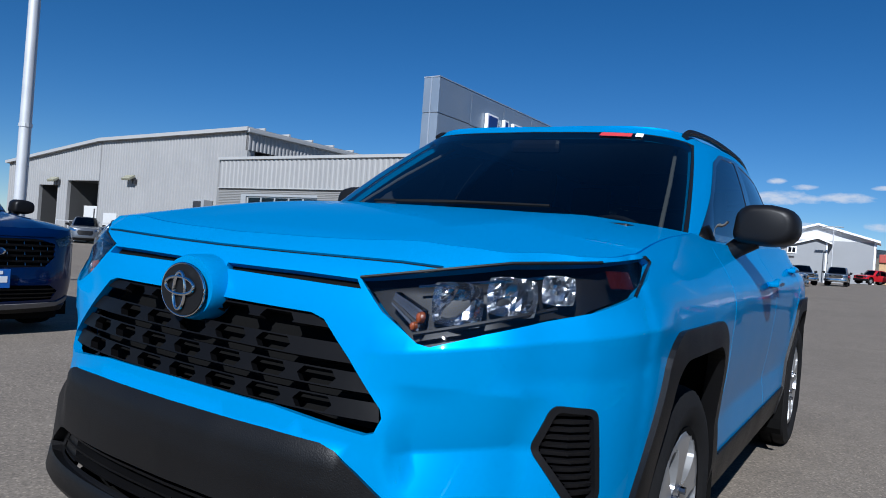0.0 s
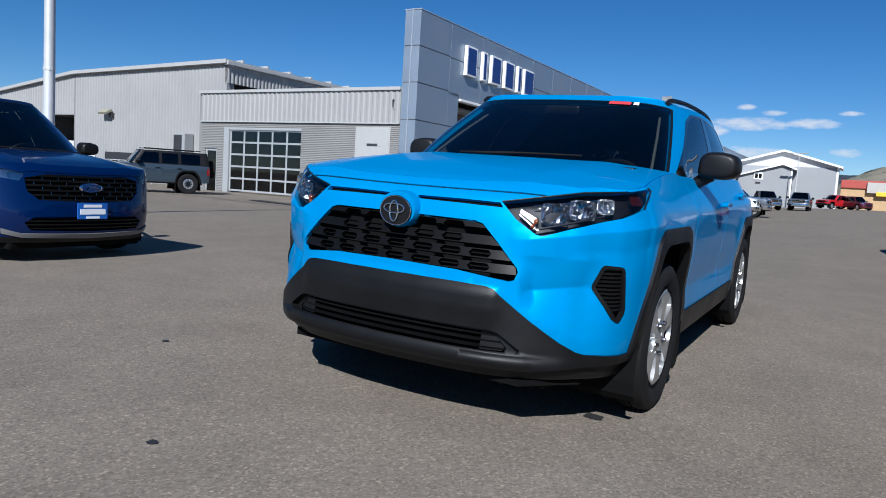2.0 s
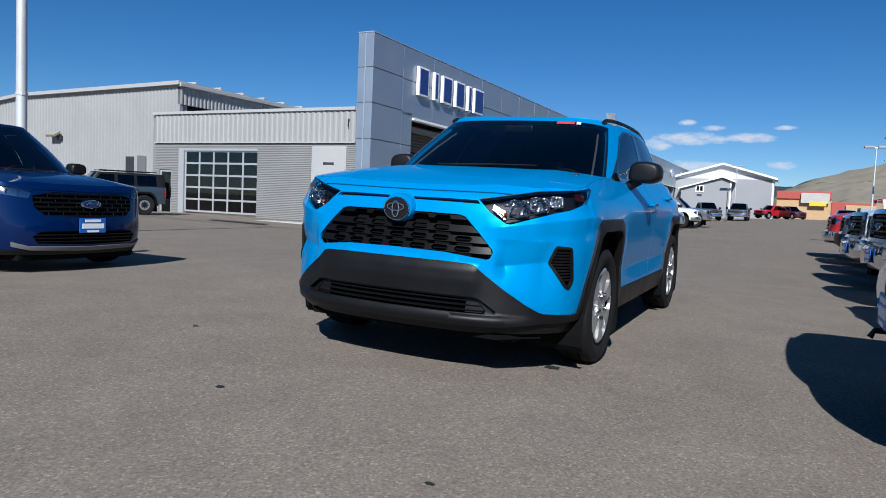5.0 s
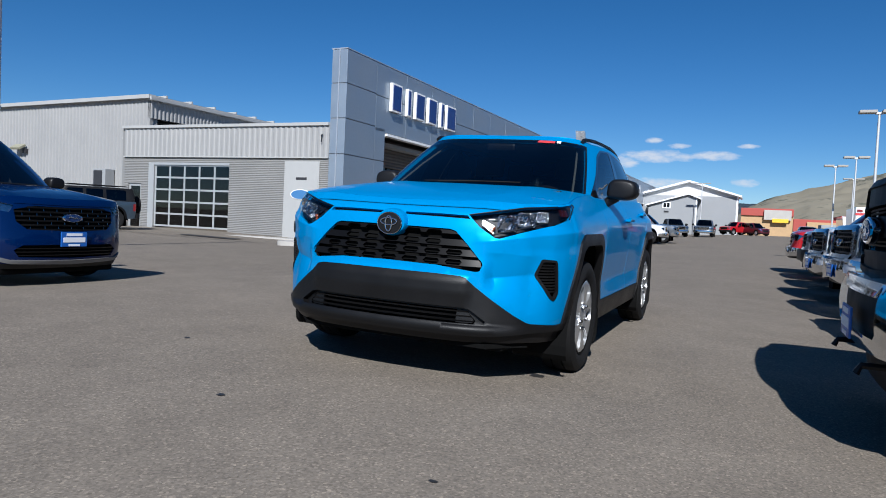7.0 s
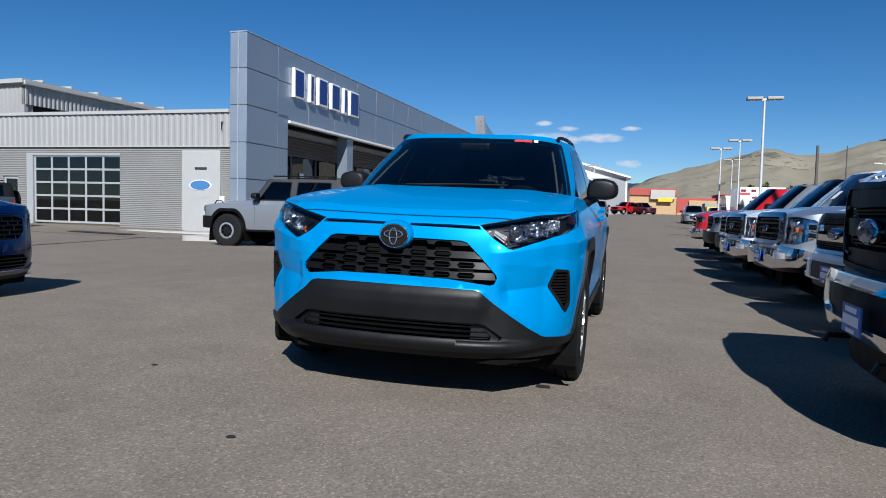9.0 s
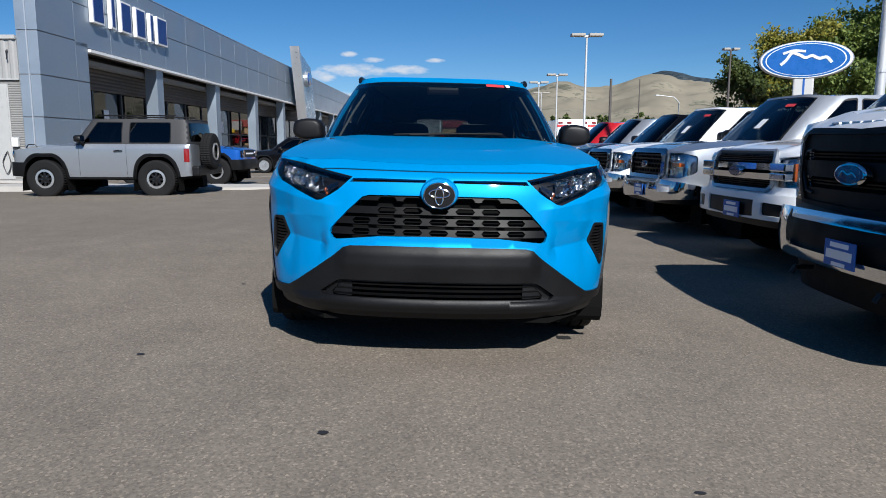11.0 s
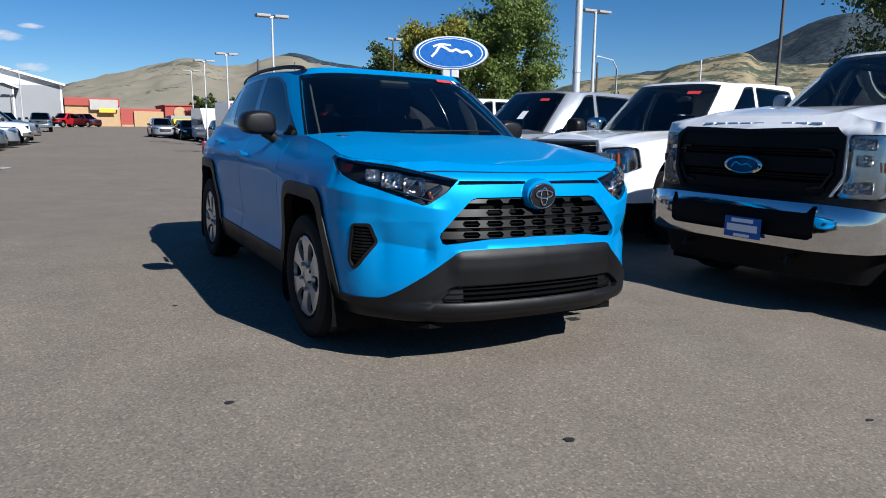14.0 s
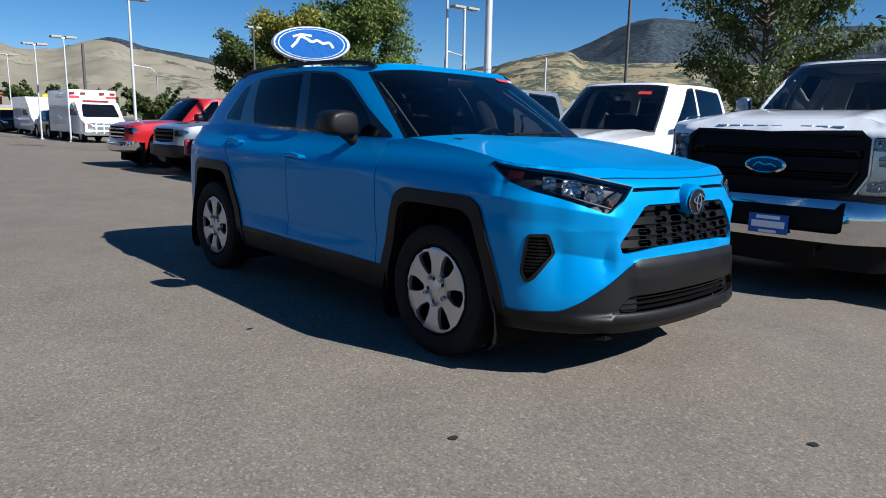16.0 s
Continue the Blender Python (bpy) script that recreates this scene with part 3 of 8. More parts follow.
    for name, quad, frame, pillar in S["windows"]:
        poly = rounded([sv(*p) for p in quad], 0.05 if not S.get("band") else 0.03, 3)
        if frame:
            cen = np.mean(poly, 0)
            big = [tuple(p + (np.array(p) - cen) / (np.linalg.norm(np.array(p) - cen) + 1e-9) * np.array([0.028, 0.045])) for p in poly]
            for q in (big, flip(big)):
                hr.append(("window_seal", q, frame, 0.003, 0, "", None))
    for name, quad, frame, pillar in S["windows"]:
        poly = rounded([sv(*p) for p in quad], 0.05 if not S.get("band") else 0.03, 3)
        for q in (poly, flip(poly)):
            hr.append((name, q, pillar or S.get("pane", GLASS_SIDE), 0.0, 0.0, "", None))
    if S.get("rear_glass"):
        a0, v0, v1 = s_at(S["rear_glass"][0]), *S["rear_glass"][1:]
        for q in ([(a0, v0), (sl[-1], v0), (sl[-1], v1), (a0, v1)],):
            hr.append(("rear_window", q, S.get("pane_rear", S.get("pane", GLASS_DARK)), 0, 0, "", None))
            hr.append(("rear_window", flip(q), S.get("pane_rear", S.get("pane", GLASS_DARK)), 0, 0, "", None))
    panes = shell(house, hl, hr, step * S.get("house_step", 0.9), ("cabin_shell", S.get("house_paint", body), 0.03, ""), root)
    for p in panes:
        if p is not None and any(k in p.name for k in ("windscreen", "window")) and "seal" not in p.name:
            p.visible_shadow = False
    # roof
    tops = house(np.linspace(-sl[-1], sl[-1], 120), np.ones(120))
    zr = S["roof_z"]

    ex = np.abs(tops[:, 0]).max()
    ey0, ey1 = tops[:, 1].min(), tops[:, 1].max()

    def roof(a, b):
        u = np.clip((b - ey0) / (ey1 - ey0), 0, 1)
        edge = np.interp(b, [r[4] for r in sorted(rows.tolist(), key=lambda r: r[4])], [r[5] for r in sorted(rows.tolist(), key=lambda r: r[4])])
        k = np.clip(1 - (np.abs(a) / ex) ** 2.4, 0, 1) * np.clip(4 * u * (1 - u), 0, 1) ** 0.6
        return np.stack([a, b, edge + zr * k], -1)
    shell(roof, [tuple(t[:2]) for t in tops], [], step, ("roof", S.get("roof_paint", body), 0.02, ""), root)
    # wheels
    for yc in (yF, yR):
        for sx in (-1, 1):
            wheel(root, (sx * (S["track"] - S["tyre_w"] / 2), yc, R), R, S["tyre_w"], S["rim"], S["wheel"], sx, S.get("rim_mat", SILVER_RIM))
            rim_line = [(yc + a - c.sy(yc), b) for a, b in arch_poly(c, yc, aw * 1.05, ah * 1.035, R * 0.35, S.get("arch_soft", 0.55))]
            bm = bmesh.new()
            loops = [[bm.verts.new((sx * x, a, b)) for a, b in rim_line] for x in (S["track"] - 0.012, S["track"] - 0.34)]
            for k in range(len(rim_line) - 1):
                bm.faces.new((loops[0][k], loops[0][k + 1], loops[1][k + 1], loops[1][k]))
            bm.faces.new(loops[1])
            part("wheel_well", bm, CAVITY_SHADE, root)
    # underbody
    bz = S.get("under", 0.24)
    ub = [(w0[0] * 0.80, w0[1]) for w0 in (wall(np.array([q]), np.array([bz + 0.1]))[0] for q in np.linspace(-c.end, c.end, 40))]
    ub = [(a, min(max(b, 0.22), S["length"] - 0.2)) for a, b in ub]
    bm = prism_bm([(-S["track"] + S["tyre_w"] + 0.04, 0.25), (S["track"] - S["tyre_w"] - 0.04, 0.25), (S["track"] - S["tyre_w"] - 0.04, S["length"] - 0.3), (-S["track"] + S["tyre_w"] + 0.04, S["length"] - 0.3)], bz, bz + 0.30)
    part("underbody", bm, CAVITY_SHADE, root)
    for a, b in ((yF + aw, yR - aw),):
        part("floor_pan", box_bm((-S["track"] + 0.10, a, bz), (S["track"] - 0.10, b, bz + 0.12)), CAVITY_SHADE, root)
    # mirrors
    if S.get("mirror"):
        mx, my, mz, sc2 = S["mirror"]
        for sx in (-1, 1):
            mr = new("wing_mirror")
            mr.parent = root
            bm = bmesh.new()
            prof = [(-0.122, -0.050), (-0.10, -0.078), (0.04, -0.084), (0.105, -0.066), (0.130, -0.030), (0.126, 0.035), (0.098, 0.070), (0.02, 0.088), (-0.075, 0.084), (-0.112, 0.050)]
            prof = rounded([(a, b * S.get("mirror_tall", 1.0)) for a, b in prof], 0.022, 2)
            rings = []
            for dy, k in ((-0.10, 0.66), (-0.094, 0.82), (-0.075, 0.94), (-0.03, 1.0), (0.05, 1.0), (0.06, 0.96)):
                rings.append([bm.verts.new((sx * (mx + p[0] * k * sc2), my + dy * sc2, mz + p[1] * k * sc2)) for p in prof])
            for a, b in zip(rings, rings[1:]):
                for j in range(len(prof)):
                    bm.faces.new((a[j], a[(j + 1) % len(prof)], b[(j + 1) % len(prof)], b[j]))
            bm.faces.new(rings[0])
            bm.faces.new(rings[-1][::-1])
            part("mirror_housing", bm, S.get("mirror_mat", SATIN_BLACK), mr, "", True, 50)
            bm = prism_bm([(sx * (mx + p[0] * 0.84 * sc2), mz + p[1] * 0.84 * sc2) for p in prof], my + 0.058 * sc2, my + 0.068 * sc2, "y")
            part("mirror_glass", bm, CHROME, mr)
            bm = tube_bm([(sx * (mx - 0.03 * sc2), my - 0.01, mz - 0.065 * sc2), (sx * (mx - 0.10 * sc2), my - 0.01, mz - 0.095 * sc2), (sx * (mx - 0.15 * sc2), my, mz - 0.135 * sc2), (sx * (mx - 0.20 * sc2), my + 0.01, mz - 0.20 * sc2)], [0.030 * sc2, 0.040 * sc2, 0.038 * sc2, 0.030 * sc2], 12)
            part("mirror_arm", bm, SATIN_BLACK, mr, "", True)
    # door handles
    for y0, y1, z in S.get("handles", ()):
        for sx in (-1, 1):
            p0 = wall(np.array([sx * c.sy(y0), sx * c.sy((y0 + y1) / 2), sx * c.sy(y1)]), np.array([z, z + 0.012, z + 0.004]))
            o = np.array([sx * 0.028, 0, 0])
            pts = [p0[0], p0[0] * 0.8 + p0[1] * 0.2 + o, p0[1] + o, p0[2] * 0.8 + p0[1] * 0.2 + o, p0[2]]
            bm = tube_bm(pts, [0.010, 0.015, 0.017, 0.015, 0.010], 8)
            part("door_handle", bm, S.get("handle_mat", body), root, "", True)
    # inside
    if S.get("inside", True):
        iy = S["seats"]
        part("dashboard", box_bm((-0.66, cowl + 0.02, S["belt"][1][1] - 0.34), (0.66, cowl + 0.50, S["belt"][1][1] - 0.03), 0.06), CABIN, root)
        part("cabin_floor", box_bm((-0.72, cowl + 0.3, bz + 0.15), (0.72, S["cab_end"], bz + 0.24)), CABIN, root)
        for yy in iy:
            for sx in (-0.37, 0.37):
                bm = box_bm((sx - 0.25, yy, bz + 0.30), (sx + 0.25, yy + 0.5, bz + 0.48), 0.05)
                box_bm((sx - 0.24, -0.08, 0.0), (sx + 0.24, 0.08, 0.62), 0.06, bm, Matrix.Translation((0, yy + 0.5, bz + 0.42)) @ Matrix.Rotation(-0.25, 4, "X"))
                box_bm((sx - 0.13, -0.05, 0.64), (sx + 0.13, 0.05, 0.82), 0.04, bm, Matrix.Translation((0, yy + 0.5, bz + 0.42)) @ Matrix.Rotation(-0.2, 4, "X"))
                part("seat", bm, SEAT, root, "", True)
        bm = bmesh.new()
        ring = [(0.185 * math.cos(2 * math.pi * k / 28), 0.185 * math.sin(2 * math.pi * k / 28), 0) for k in range(28)]
        tube_bm(ring, 0.016, 8, bm, True)
        for a in (0.2, math.pi - 0.2, -math.pi / 2):
            tube_bm([(0, 0, -0.03), (0.18 * math.cos(a), 0.18 * math.sin(a), 0)], 0.014, 6, bm)
        lathe_bm([(0.07, -0.05), (0.07, -0.01), (0.0, 0.0)], 16, "z", bm)
        bmesh.ops.transform(bm, matrix=Matrix.Translation((0.37, cowl + 0.62, S["belt"][1][1] - 0.08)) @ Matrix.Rotation(radians(-62), 4, "X"), verts=bm.verts)
        part("steering_wheel", bm, SATIN_BLACK, root, "", True)
    S["wall"], S["c"], S["house_f"], S["s_at"], S["sv"], S["top"] = wall, c, house, s_at, sv, (ss, zt)
    return root


# ---- the ground ----
LEAN = Matrix(((0.99978, 0.0001, 0.0210, 0), (0.0001, 0.99995, -0.0100, 0), (-0.0210, 0.0100, 0.99973, 0), (0, 0, 0, 1)))


def ground_z(x, y):
    """The lot leans a little under the blue car and falls towards the showroom."""
    r = math.hypot(x, y - 1.8)
    k = max(0.0, min(1.0, (7.0 - r) / 4.0))
    k = k * k * (3 - 2 * k)
    d = max(0.0, min(1.0, (math.hypot(x + 1, y) - 7) / 22.0))
    d = d * d * (3 - 2 * d)
    side = max(0.0, min(1.0, (2.0 - x) / 10.0)) * (1 - 0.65 * max(0.0, min(1.0, (-15.0 - x) / 7.0)))
    e = max(0.0, min(1.0, (x - 1.0) / 1.6))
    e = e * e * (3 - 2 * e) * max(0.0, min(1.0, (24.0 - y) / 12.0))
    far = 0.0115 * max(0.0, min(y, 125.0) - 22.0) * max(0.0, min(1.0, (8.0 - x) / 4.0 if y < 70 else 1.0)) * max(0.0, min(1.0, (x + 20.0) / 12.0))
    return far + k * (-0.021 * x + 0.010 * y) - (0.035 + 0.05 * (1 - k)) * e - 0.30 * d * (0.25 + 0.75 * side) - 0.04 * math.exp(-((x + 5.2) / 2.2) ** 2 - ((y - 2.3) / 4.0) ** 2)


def build_ground():
    rings = [0, 0.5, 1, 1.5, 2, 2.5, 3, 3.5, 4, 4.5, 5, 5.5, 6, 6.5, 7, 8, 9, 10, 12, 14, 16, 18, 20, 23, 26, 30, 36, 45, 60, 90, 140, 220, 400, 800, 1600, 3200]
    n = 72
    verts, faces = [(0, 1.8, ground_z(0, 1.8))], []
    for r in rings[1:]:
        for k in range(n):
            a = 2 * math.pi * k / n
            x, y = r * math.cos(a), 1.8 + r * math.sin(a)
            verts.append((x, y, ground_z(x, y)))
    for k in range(n):
        faces.append((0, 1 + k, 1 + (k + 1) % n))
    for i in range(len(rings) - 2):
        for k in range(n):
            a, b = 1 + i * n, 1 + (i + 1) * n
            faces.append((a + k, b + k, b + (k + 1) % n, a + (k + 1) % n))
    return tagged(mesh_object("ground", verts, faces, ASPHALT, smooth=True), "grey-brown worn asphalt of a car lot", "ground", kind="structure")


build_ground()

# ---- the blue crossover ----


def rav_relief(s, z, c):
    a = np.abs(s)
    y = np.interp(a, c.S, c.c[:, 1])
    x = np.interp(a, c.S, c.c[:, 0])
    nx = np.interp(a, c.S, c.n[:, 0])
    side = np.clip(nx, 0, 1) ** 4
    front = 1 - side

    def fold(top, mid, low):
        """A ridge or valley with a sharp middle: 0 at its rims, 1 along the middle."""
        return np.where(z > mid, np.clip((top - z) / (top - mid), 0, 1), np.clip((z - low) / (mid - low), 0, 1))
    # sides: flared arches, hollow doors, a shoulder line
    flare = sum(np.exp(-((y - yc) / 0.42) ** 4) * np.exp(-((z - 0.78) / 0.16) ** 2) for yc in (0.945, 3.62)) * 0.018
    waist = -0.026 * fold(0.80, 0.535, 0.40) * np.exp(-((y - 2.3) / 0.95) ** 4)
    should = 0.014 * fold(1.03, 0.93 + 0.045 * (y - 2.3) / 1.3, 0.80) * np.clip((y - 1.2) / 0.4, 0, 1)
    # valley between the vent and the grille's corner
    deep = 0.034 * np.clip((x - 0.565) / 0.05, 0, 1) * np.clip((0.865 - x) / 0.07, 0, 1)
    zv = np.interp(x, [0.56, 0.77, 0.90], [0.604, 0.634, 0.640])
    cheek = -deep * fold(np.interp(x, [0.56, 0.70, 0.90], [0.750, 0.748, 0.736]), zv, np.interp(x, [0.56, 0.78, 0.90], [0.54, 0.42, 0.44]))
    # ridge under the lamps, running out to the arches
    zc = np.interp(a, [c.sx(0.55), c.sx(0.60), c.sx(0.827), c.sy(0.50), c.sy(0.70)], [0.806, 0.814, 0.856, 0.882, 0.892])
    reach = np.clip((a - c.sx(0.50)) / 0.10, 0, 1) * np.clip((c.sy(0.72) - a) / 0.18, 0, 1)
    brow = 0.015 * fold(zc + 0.05, zc, zc - 0.085) * reach
    # bumper: bevel along its upper edge, lip below the mouth, drawn-in chin
    bevel = 0.015 * np.clip((0.619 - z) / 0.026, 0, 1) * np.clip((z - 0.44) / 0.08, 0, 1) * np.clip((0.52 - x) / 0.06, 0, 1) * front
    lip = 0.022 * fold(0.350, 0.333, 0.272) * front * np.clip((0.80 - x) / 0.2, 0, 1)
    chin = -0.05 * np.clip((0.26 - z) / 0.10, 0, 1) * np.clip((x - 0.45) / 0.35, 0, 1)
    return lip + chin + bevel + side * (flare + waist + should) + cheek + brow


def rav_regions(c, S):
    X, Y = c.sx, c.sy
    out = []

    def add(name, poly, mat, off, depth, label=""):
        out.append((name, poly, mat, off, depth, label, None))

    def pair(name, poly, mat, off, depth, label=""):
        add(name, poly, mat, off, depth, label)
        add(name, flip(poly), mat, off, depth, label)
    add("bumper_cladding", whole([(0, 0.614), (X(0.30), 0.613), (X(0.44), 0.609), (X(0.475), 0.600), (X(0.52), 0.565), (X(0.62), 0.490), (X(0.72), 0.415), (X(0.775), 0.378), (X(0.80), 0.368), (Y(0.40), 0.356), (Y(0.56), 0.362), (Y(0.62), 0.10), (X(0.5), 0.10), (0, 0.10)]), BLACK_PLASTIC, 0.012, 0.03, "grey-black unpainted plastic bumper")
    S["lower_grille"] = whole([(0, 0.436), (X(0.47), 0.434), (X(0.495), 0.426), (X(0.540), 0.376), (X(0.530), 0.358), (0, 0.356)])
    add("bumper_recess", whole([(0, 0.448), (X(0.47), 0.446), (X(0.505), 0.436), (X(0.588), 0.376), (X(0.570), 0.352), (0, 0.350)]), BLACK_PLASTIC, -0.016, 0)
    add("chin", whole([(0, 0.300), (X(0.62), 0.302), (X(0.80), 0.318), (Y(0.56), 0.325), (Y(0.58), 0.10), (0, 0.10)]), SATIN_BLACK, -0.012, 0.02)
    add("lower_opening", S["lower_grille"], CAVITY_SHADE, -0.060, 0)
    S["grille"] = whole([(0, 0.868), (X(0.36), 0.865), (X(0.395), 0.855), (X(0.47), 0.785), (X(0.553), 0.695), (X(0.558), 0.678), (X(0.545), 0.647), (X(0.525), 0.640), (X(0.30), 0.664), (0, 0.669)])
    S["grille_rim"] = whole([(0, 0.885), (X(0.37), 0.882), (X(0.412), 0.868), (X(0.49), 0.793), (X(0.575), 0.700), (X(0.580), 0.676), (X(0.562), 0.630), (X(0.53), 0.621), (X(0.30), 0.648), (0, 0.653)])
    add("grille_opening", S["grille"], CAVITY_SHADE, -0.06, 0)
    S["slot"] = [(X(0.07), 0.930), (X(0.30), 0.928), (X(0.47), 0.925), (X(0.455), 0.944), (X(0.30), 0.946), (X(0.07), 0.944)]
    pair("upper_slot", S["slot"], CAVITY_SHADE, -0.02, 0)
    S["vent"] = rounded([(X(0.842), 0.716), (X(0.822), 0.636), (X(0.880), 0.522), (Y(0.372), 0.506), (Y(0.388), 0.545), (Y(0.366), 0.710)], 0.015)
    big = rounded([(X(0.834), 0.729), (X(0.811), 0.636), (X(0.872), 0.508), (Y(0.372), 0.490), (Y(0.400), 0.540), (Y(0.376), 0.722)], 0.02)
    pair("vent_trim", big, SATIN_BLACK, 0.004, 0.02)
    pair("vent_opening", S["vent"], CAVITY_SHADE, -0.03, 0)
    # edges along the folds, so that they stay sharp
    folds = [[(X(0.52), 0.801), (X(0.60), 0.814), (X(0.827), 0.856), (Y(0.50), 0.882), (Y(0.70), 0.892)],
             [(X(0.58), 0.750), (X(0.70), 0.748), (X(0.785), 0.744)], [(X(0.58), 0.607), (X(0.70), 0.624), (X(0.785), 0.635)]]
    for line in folds:
        for e in (-0.007, 0.0, 0.007):
            pair("crease", strip(dense([(a, b + e) for a, b in line], 0.02, False), 0.002), BLUE, 0, 0)
    S["lamp"] = [(X(0.462), 0.948), (X(0.53), 0.885), (X(0.612), 0.832), (X(0.636), 0.828), (X(0.73), 0.862), (X(0.82), 0.895), (Y(0.36), 0.917), (Y(0.48), 0.955), (Y(0.615), 1.030), (Y(0.60), 1.040), (Y(0.40), 1.020), (X(0.78), 1.005), (X(0.62), 0.975)]
    pair("lamp_housing", S["lamp"], SATIN_BLACK, -0.05, 0)
    # gap between the bonnet and the nose panel
    edge = [(0, 0.983), (0.2, 0.984), (0.4, 0.986), (0.55, 0.987), (0.648, 0.984)]
    edge = [(-X(a), b) for a, b in edge[:0:-1]] + [(X(a), b) for a, b in edge]
    add("bonnet_gap", strip(dense(edge, 0.03, False), 0.006), SATIN_BLACK, -0.005, 0)
    return out


GRILLE_GREY = matte("grille_grey_black_plastic", (0.0045, 0.0045, 0.005), 0.40, bump=0, spec=0.11)


def reflector(root, m, w, h, d):
    """A faceted bowl behind the lamp's lens: fluted across, closed by a dark frame."""
    nu, nv = 9, 6
    V, F = [], []
    for j in range(nv + 1):
        for i in range(nu + 1):
            u, v = 2 * i / nu - 1, 2 * j / nv - 1
            k = max(abs(u) ** 2.6, abs(v) ** 2.6)
            V.append(m @ Vector((u * w / 2 * (1 - 0.10 * v * v), v * h / 2 * (1 - 0.12 * u * u), -d * (1 - k) + (0.004 * ((i + j) % 2) + 0.006 * math.sin(i * 7.3 + j * 4.1)) * (1 - k))))
    for j in range(nv):
        for i in range(nu):
            a = j * (nu + 1) + i
            F.append((a, a + 1, a + nu + 2, a + nu + 1))
    mesh_object("reflector_bowl", [tuple(v) for v in V], F, REFLECTOR, root)


def chrome_ring(parent, name, at, rx, rz, tube, mat, tilt=0.0, n=40):
    ring = [(at[0] + rx * math.cos(2 * math.pi * k / n), at[1] + math.sin(2 * math.pi * k / n) * rz * tilt, at[2] + rz * math.sin(2 * math.pi * k / n)) for k in range(n)]
    return part(name, tube_bm(ring, tube, 8, None, True), mat, parent, "", True)


def fill_bars(S, root, name, outline, rows, height, mat, inset, proud, step=0.05, blocks=0.0, block_w=0.05, web_mat=None):
    """Horizontal bars in an opening, each one a part; blocks gives the pitch of the short webs between rows."""
    wall = S["wall"]
    o = np.array(outline)
    lo, hi = o[:, 0].min(), o[:, 0].max()
    zs = rows

    def span(z):
        """Where the opening begins and ends at a height."""
        x = np.linspace(lo, hi, 600)
        k = inside(np.c_[x, np.full(600, z)], outline)
        return (x[k].min(), x[k].max()) if k.any() else None
    made = []
    for i, z in enumerate(zs):
        sp = span(z)
        if not sp or sp[1] - sp[0] < 0.05:
            continue
        s = np.linspace(sp[0] + 0.002, sp[1] - 0.002, max(3, int((sp[1] - sp[0]) / step)))
        lowz, highz = np.full(len(s), z - height / 2), np.full(len(s), z + height / 2)
        f0, f1 = wall(s, lowz), wall(s, highz)
        n = np.stack(S["c"].at(s)[2:], -1)
        n3 = np.c_[n, np.zeros(len(s))]
        v = np.vstack([f0 + n3 * (proud - 0.004), f1 + n3 * proud, f1 - n3 * inset, f0 - n3 * inset])
        q = len(s)
        faces = [(a * q + j, a * q + j + 1, ((a + 1) % 4) * q + j + 1, ((a + 1) % 4) * q + j) for a in range(4) for j in range(q - 1)]
        made.append(mesh_object(name, v, faces, mat, root))
        if blocks and i + 1 < len(zs):
            z2 = zs[i + 1]
            sp2 = span((z + z2) / 2)
            if not sp2:
                continue
            first = math.ceil(sp2[0] / blocks) * blocks + (blocks / 2 if i % 2 else 0)
            for a in np.arange(first, sp2[1] - 0.01, blocks):
                b = np.array([a - block_w / 2, a + block_w / 2])
                if b[0] < sp2[0] or b[1] > sp2[1]:
                    continue
                ia = wall(b, np.full(2, z + height * 0.45))
                ib = wall(b + np.array([0.003, -0.003]), np.full(2, z2 - height * 0.45))
                nn = np.c_[np.stack(S["c"].at(b)[2:], -1), np.zeros(2)]
                v = [*(ia + nn * (proud - 0.013)), *(ib + nn * (proud - 0.013))[::-1], *(ia - nn * inset), *(ib - nn * inset)[::-1]]
                made.append(mesh_object("grille_web", v, [(0, 1, 2, 3)] + [(j, j + 4, (j + 1) % 4 + 4, (j + 1) % 4) for j in range(4)], web_mat or mat, root))
    return made


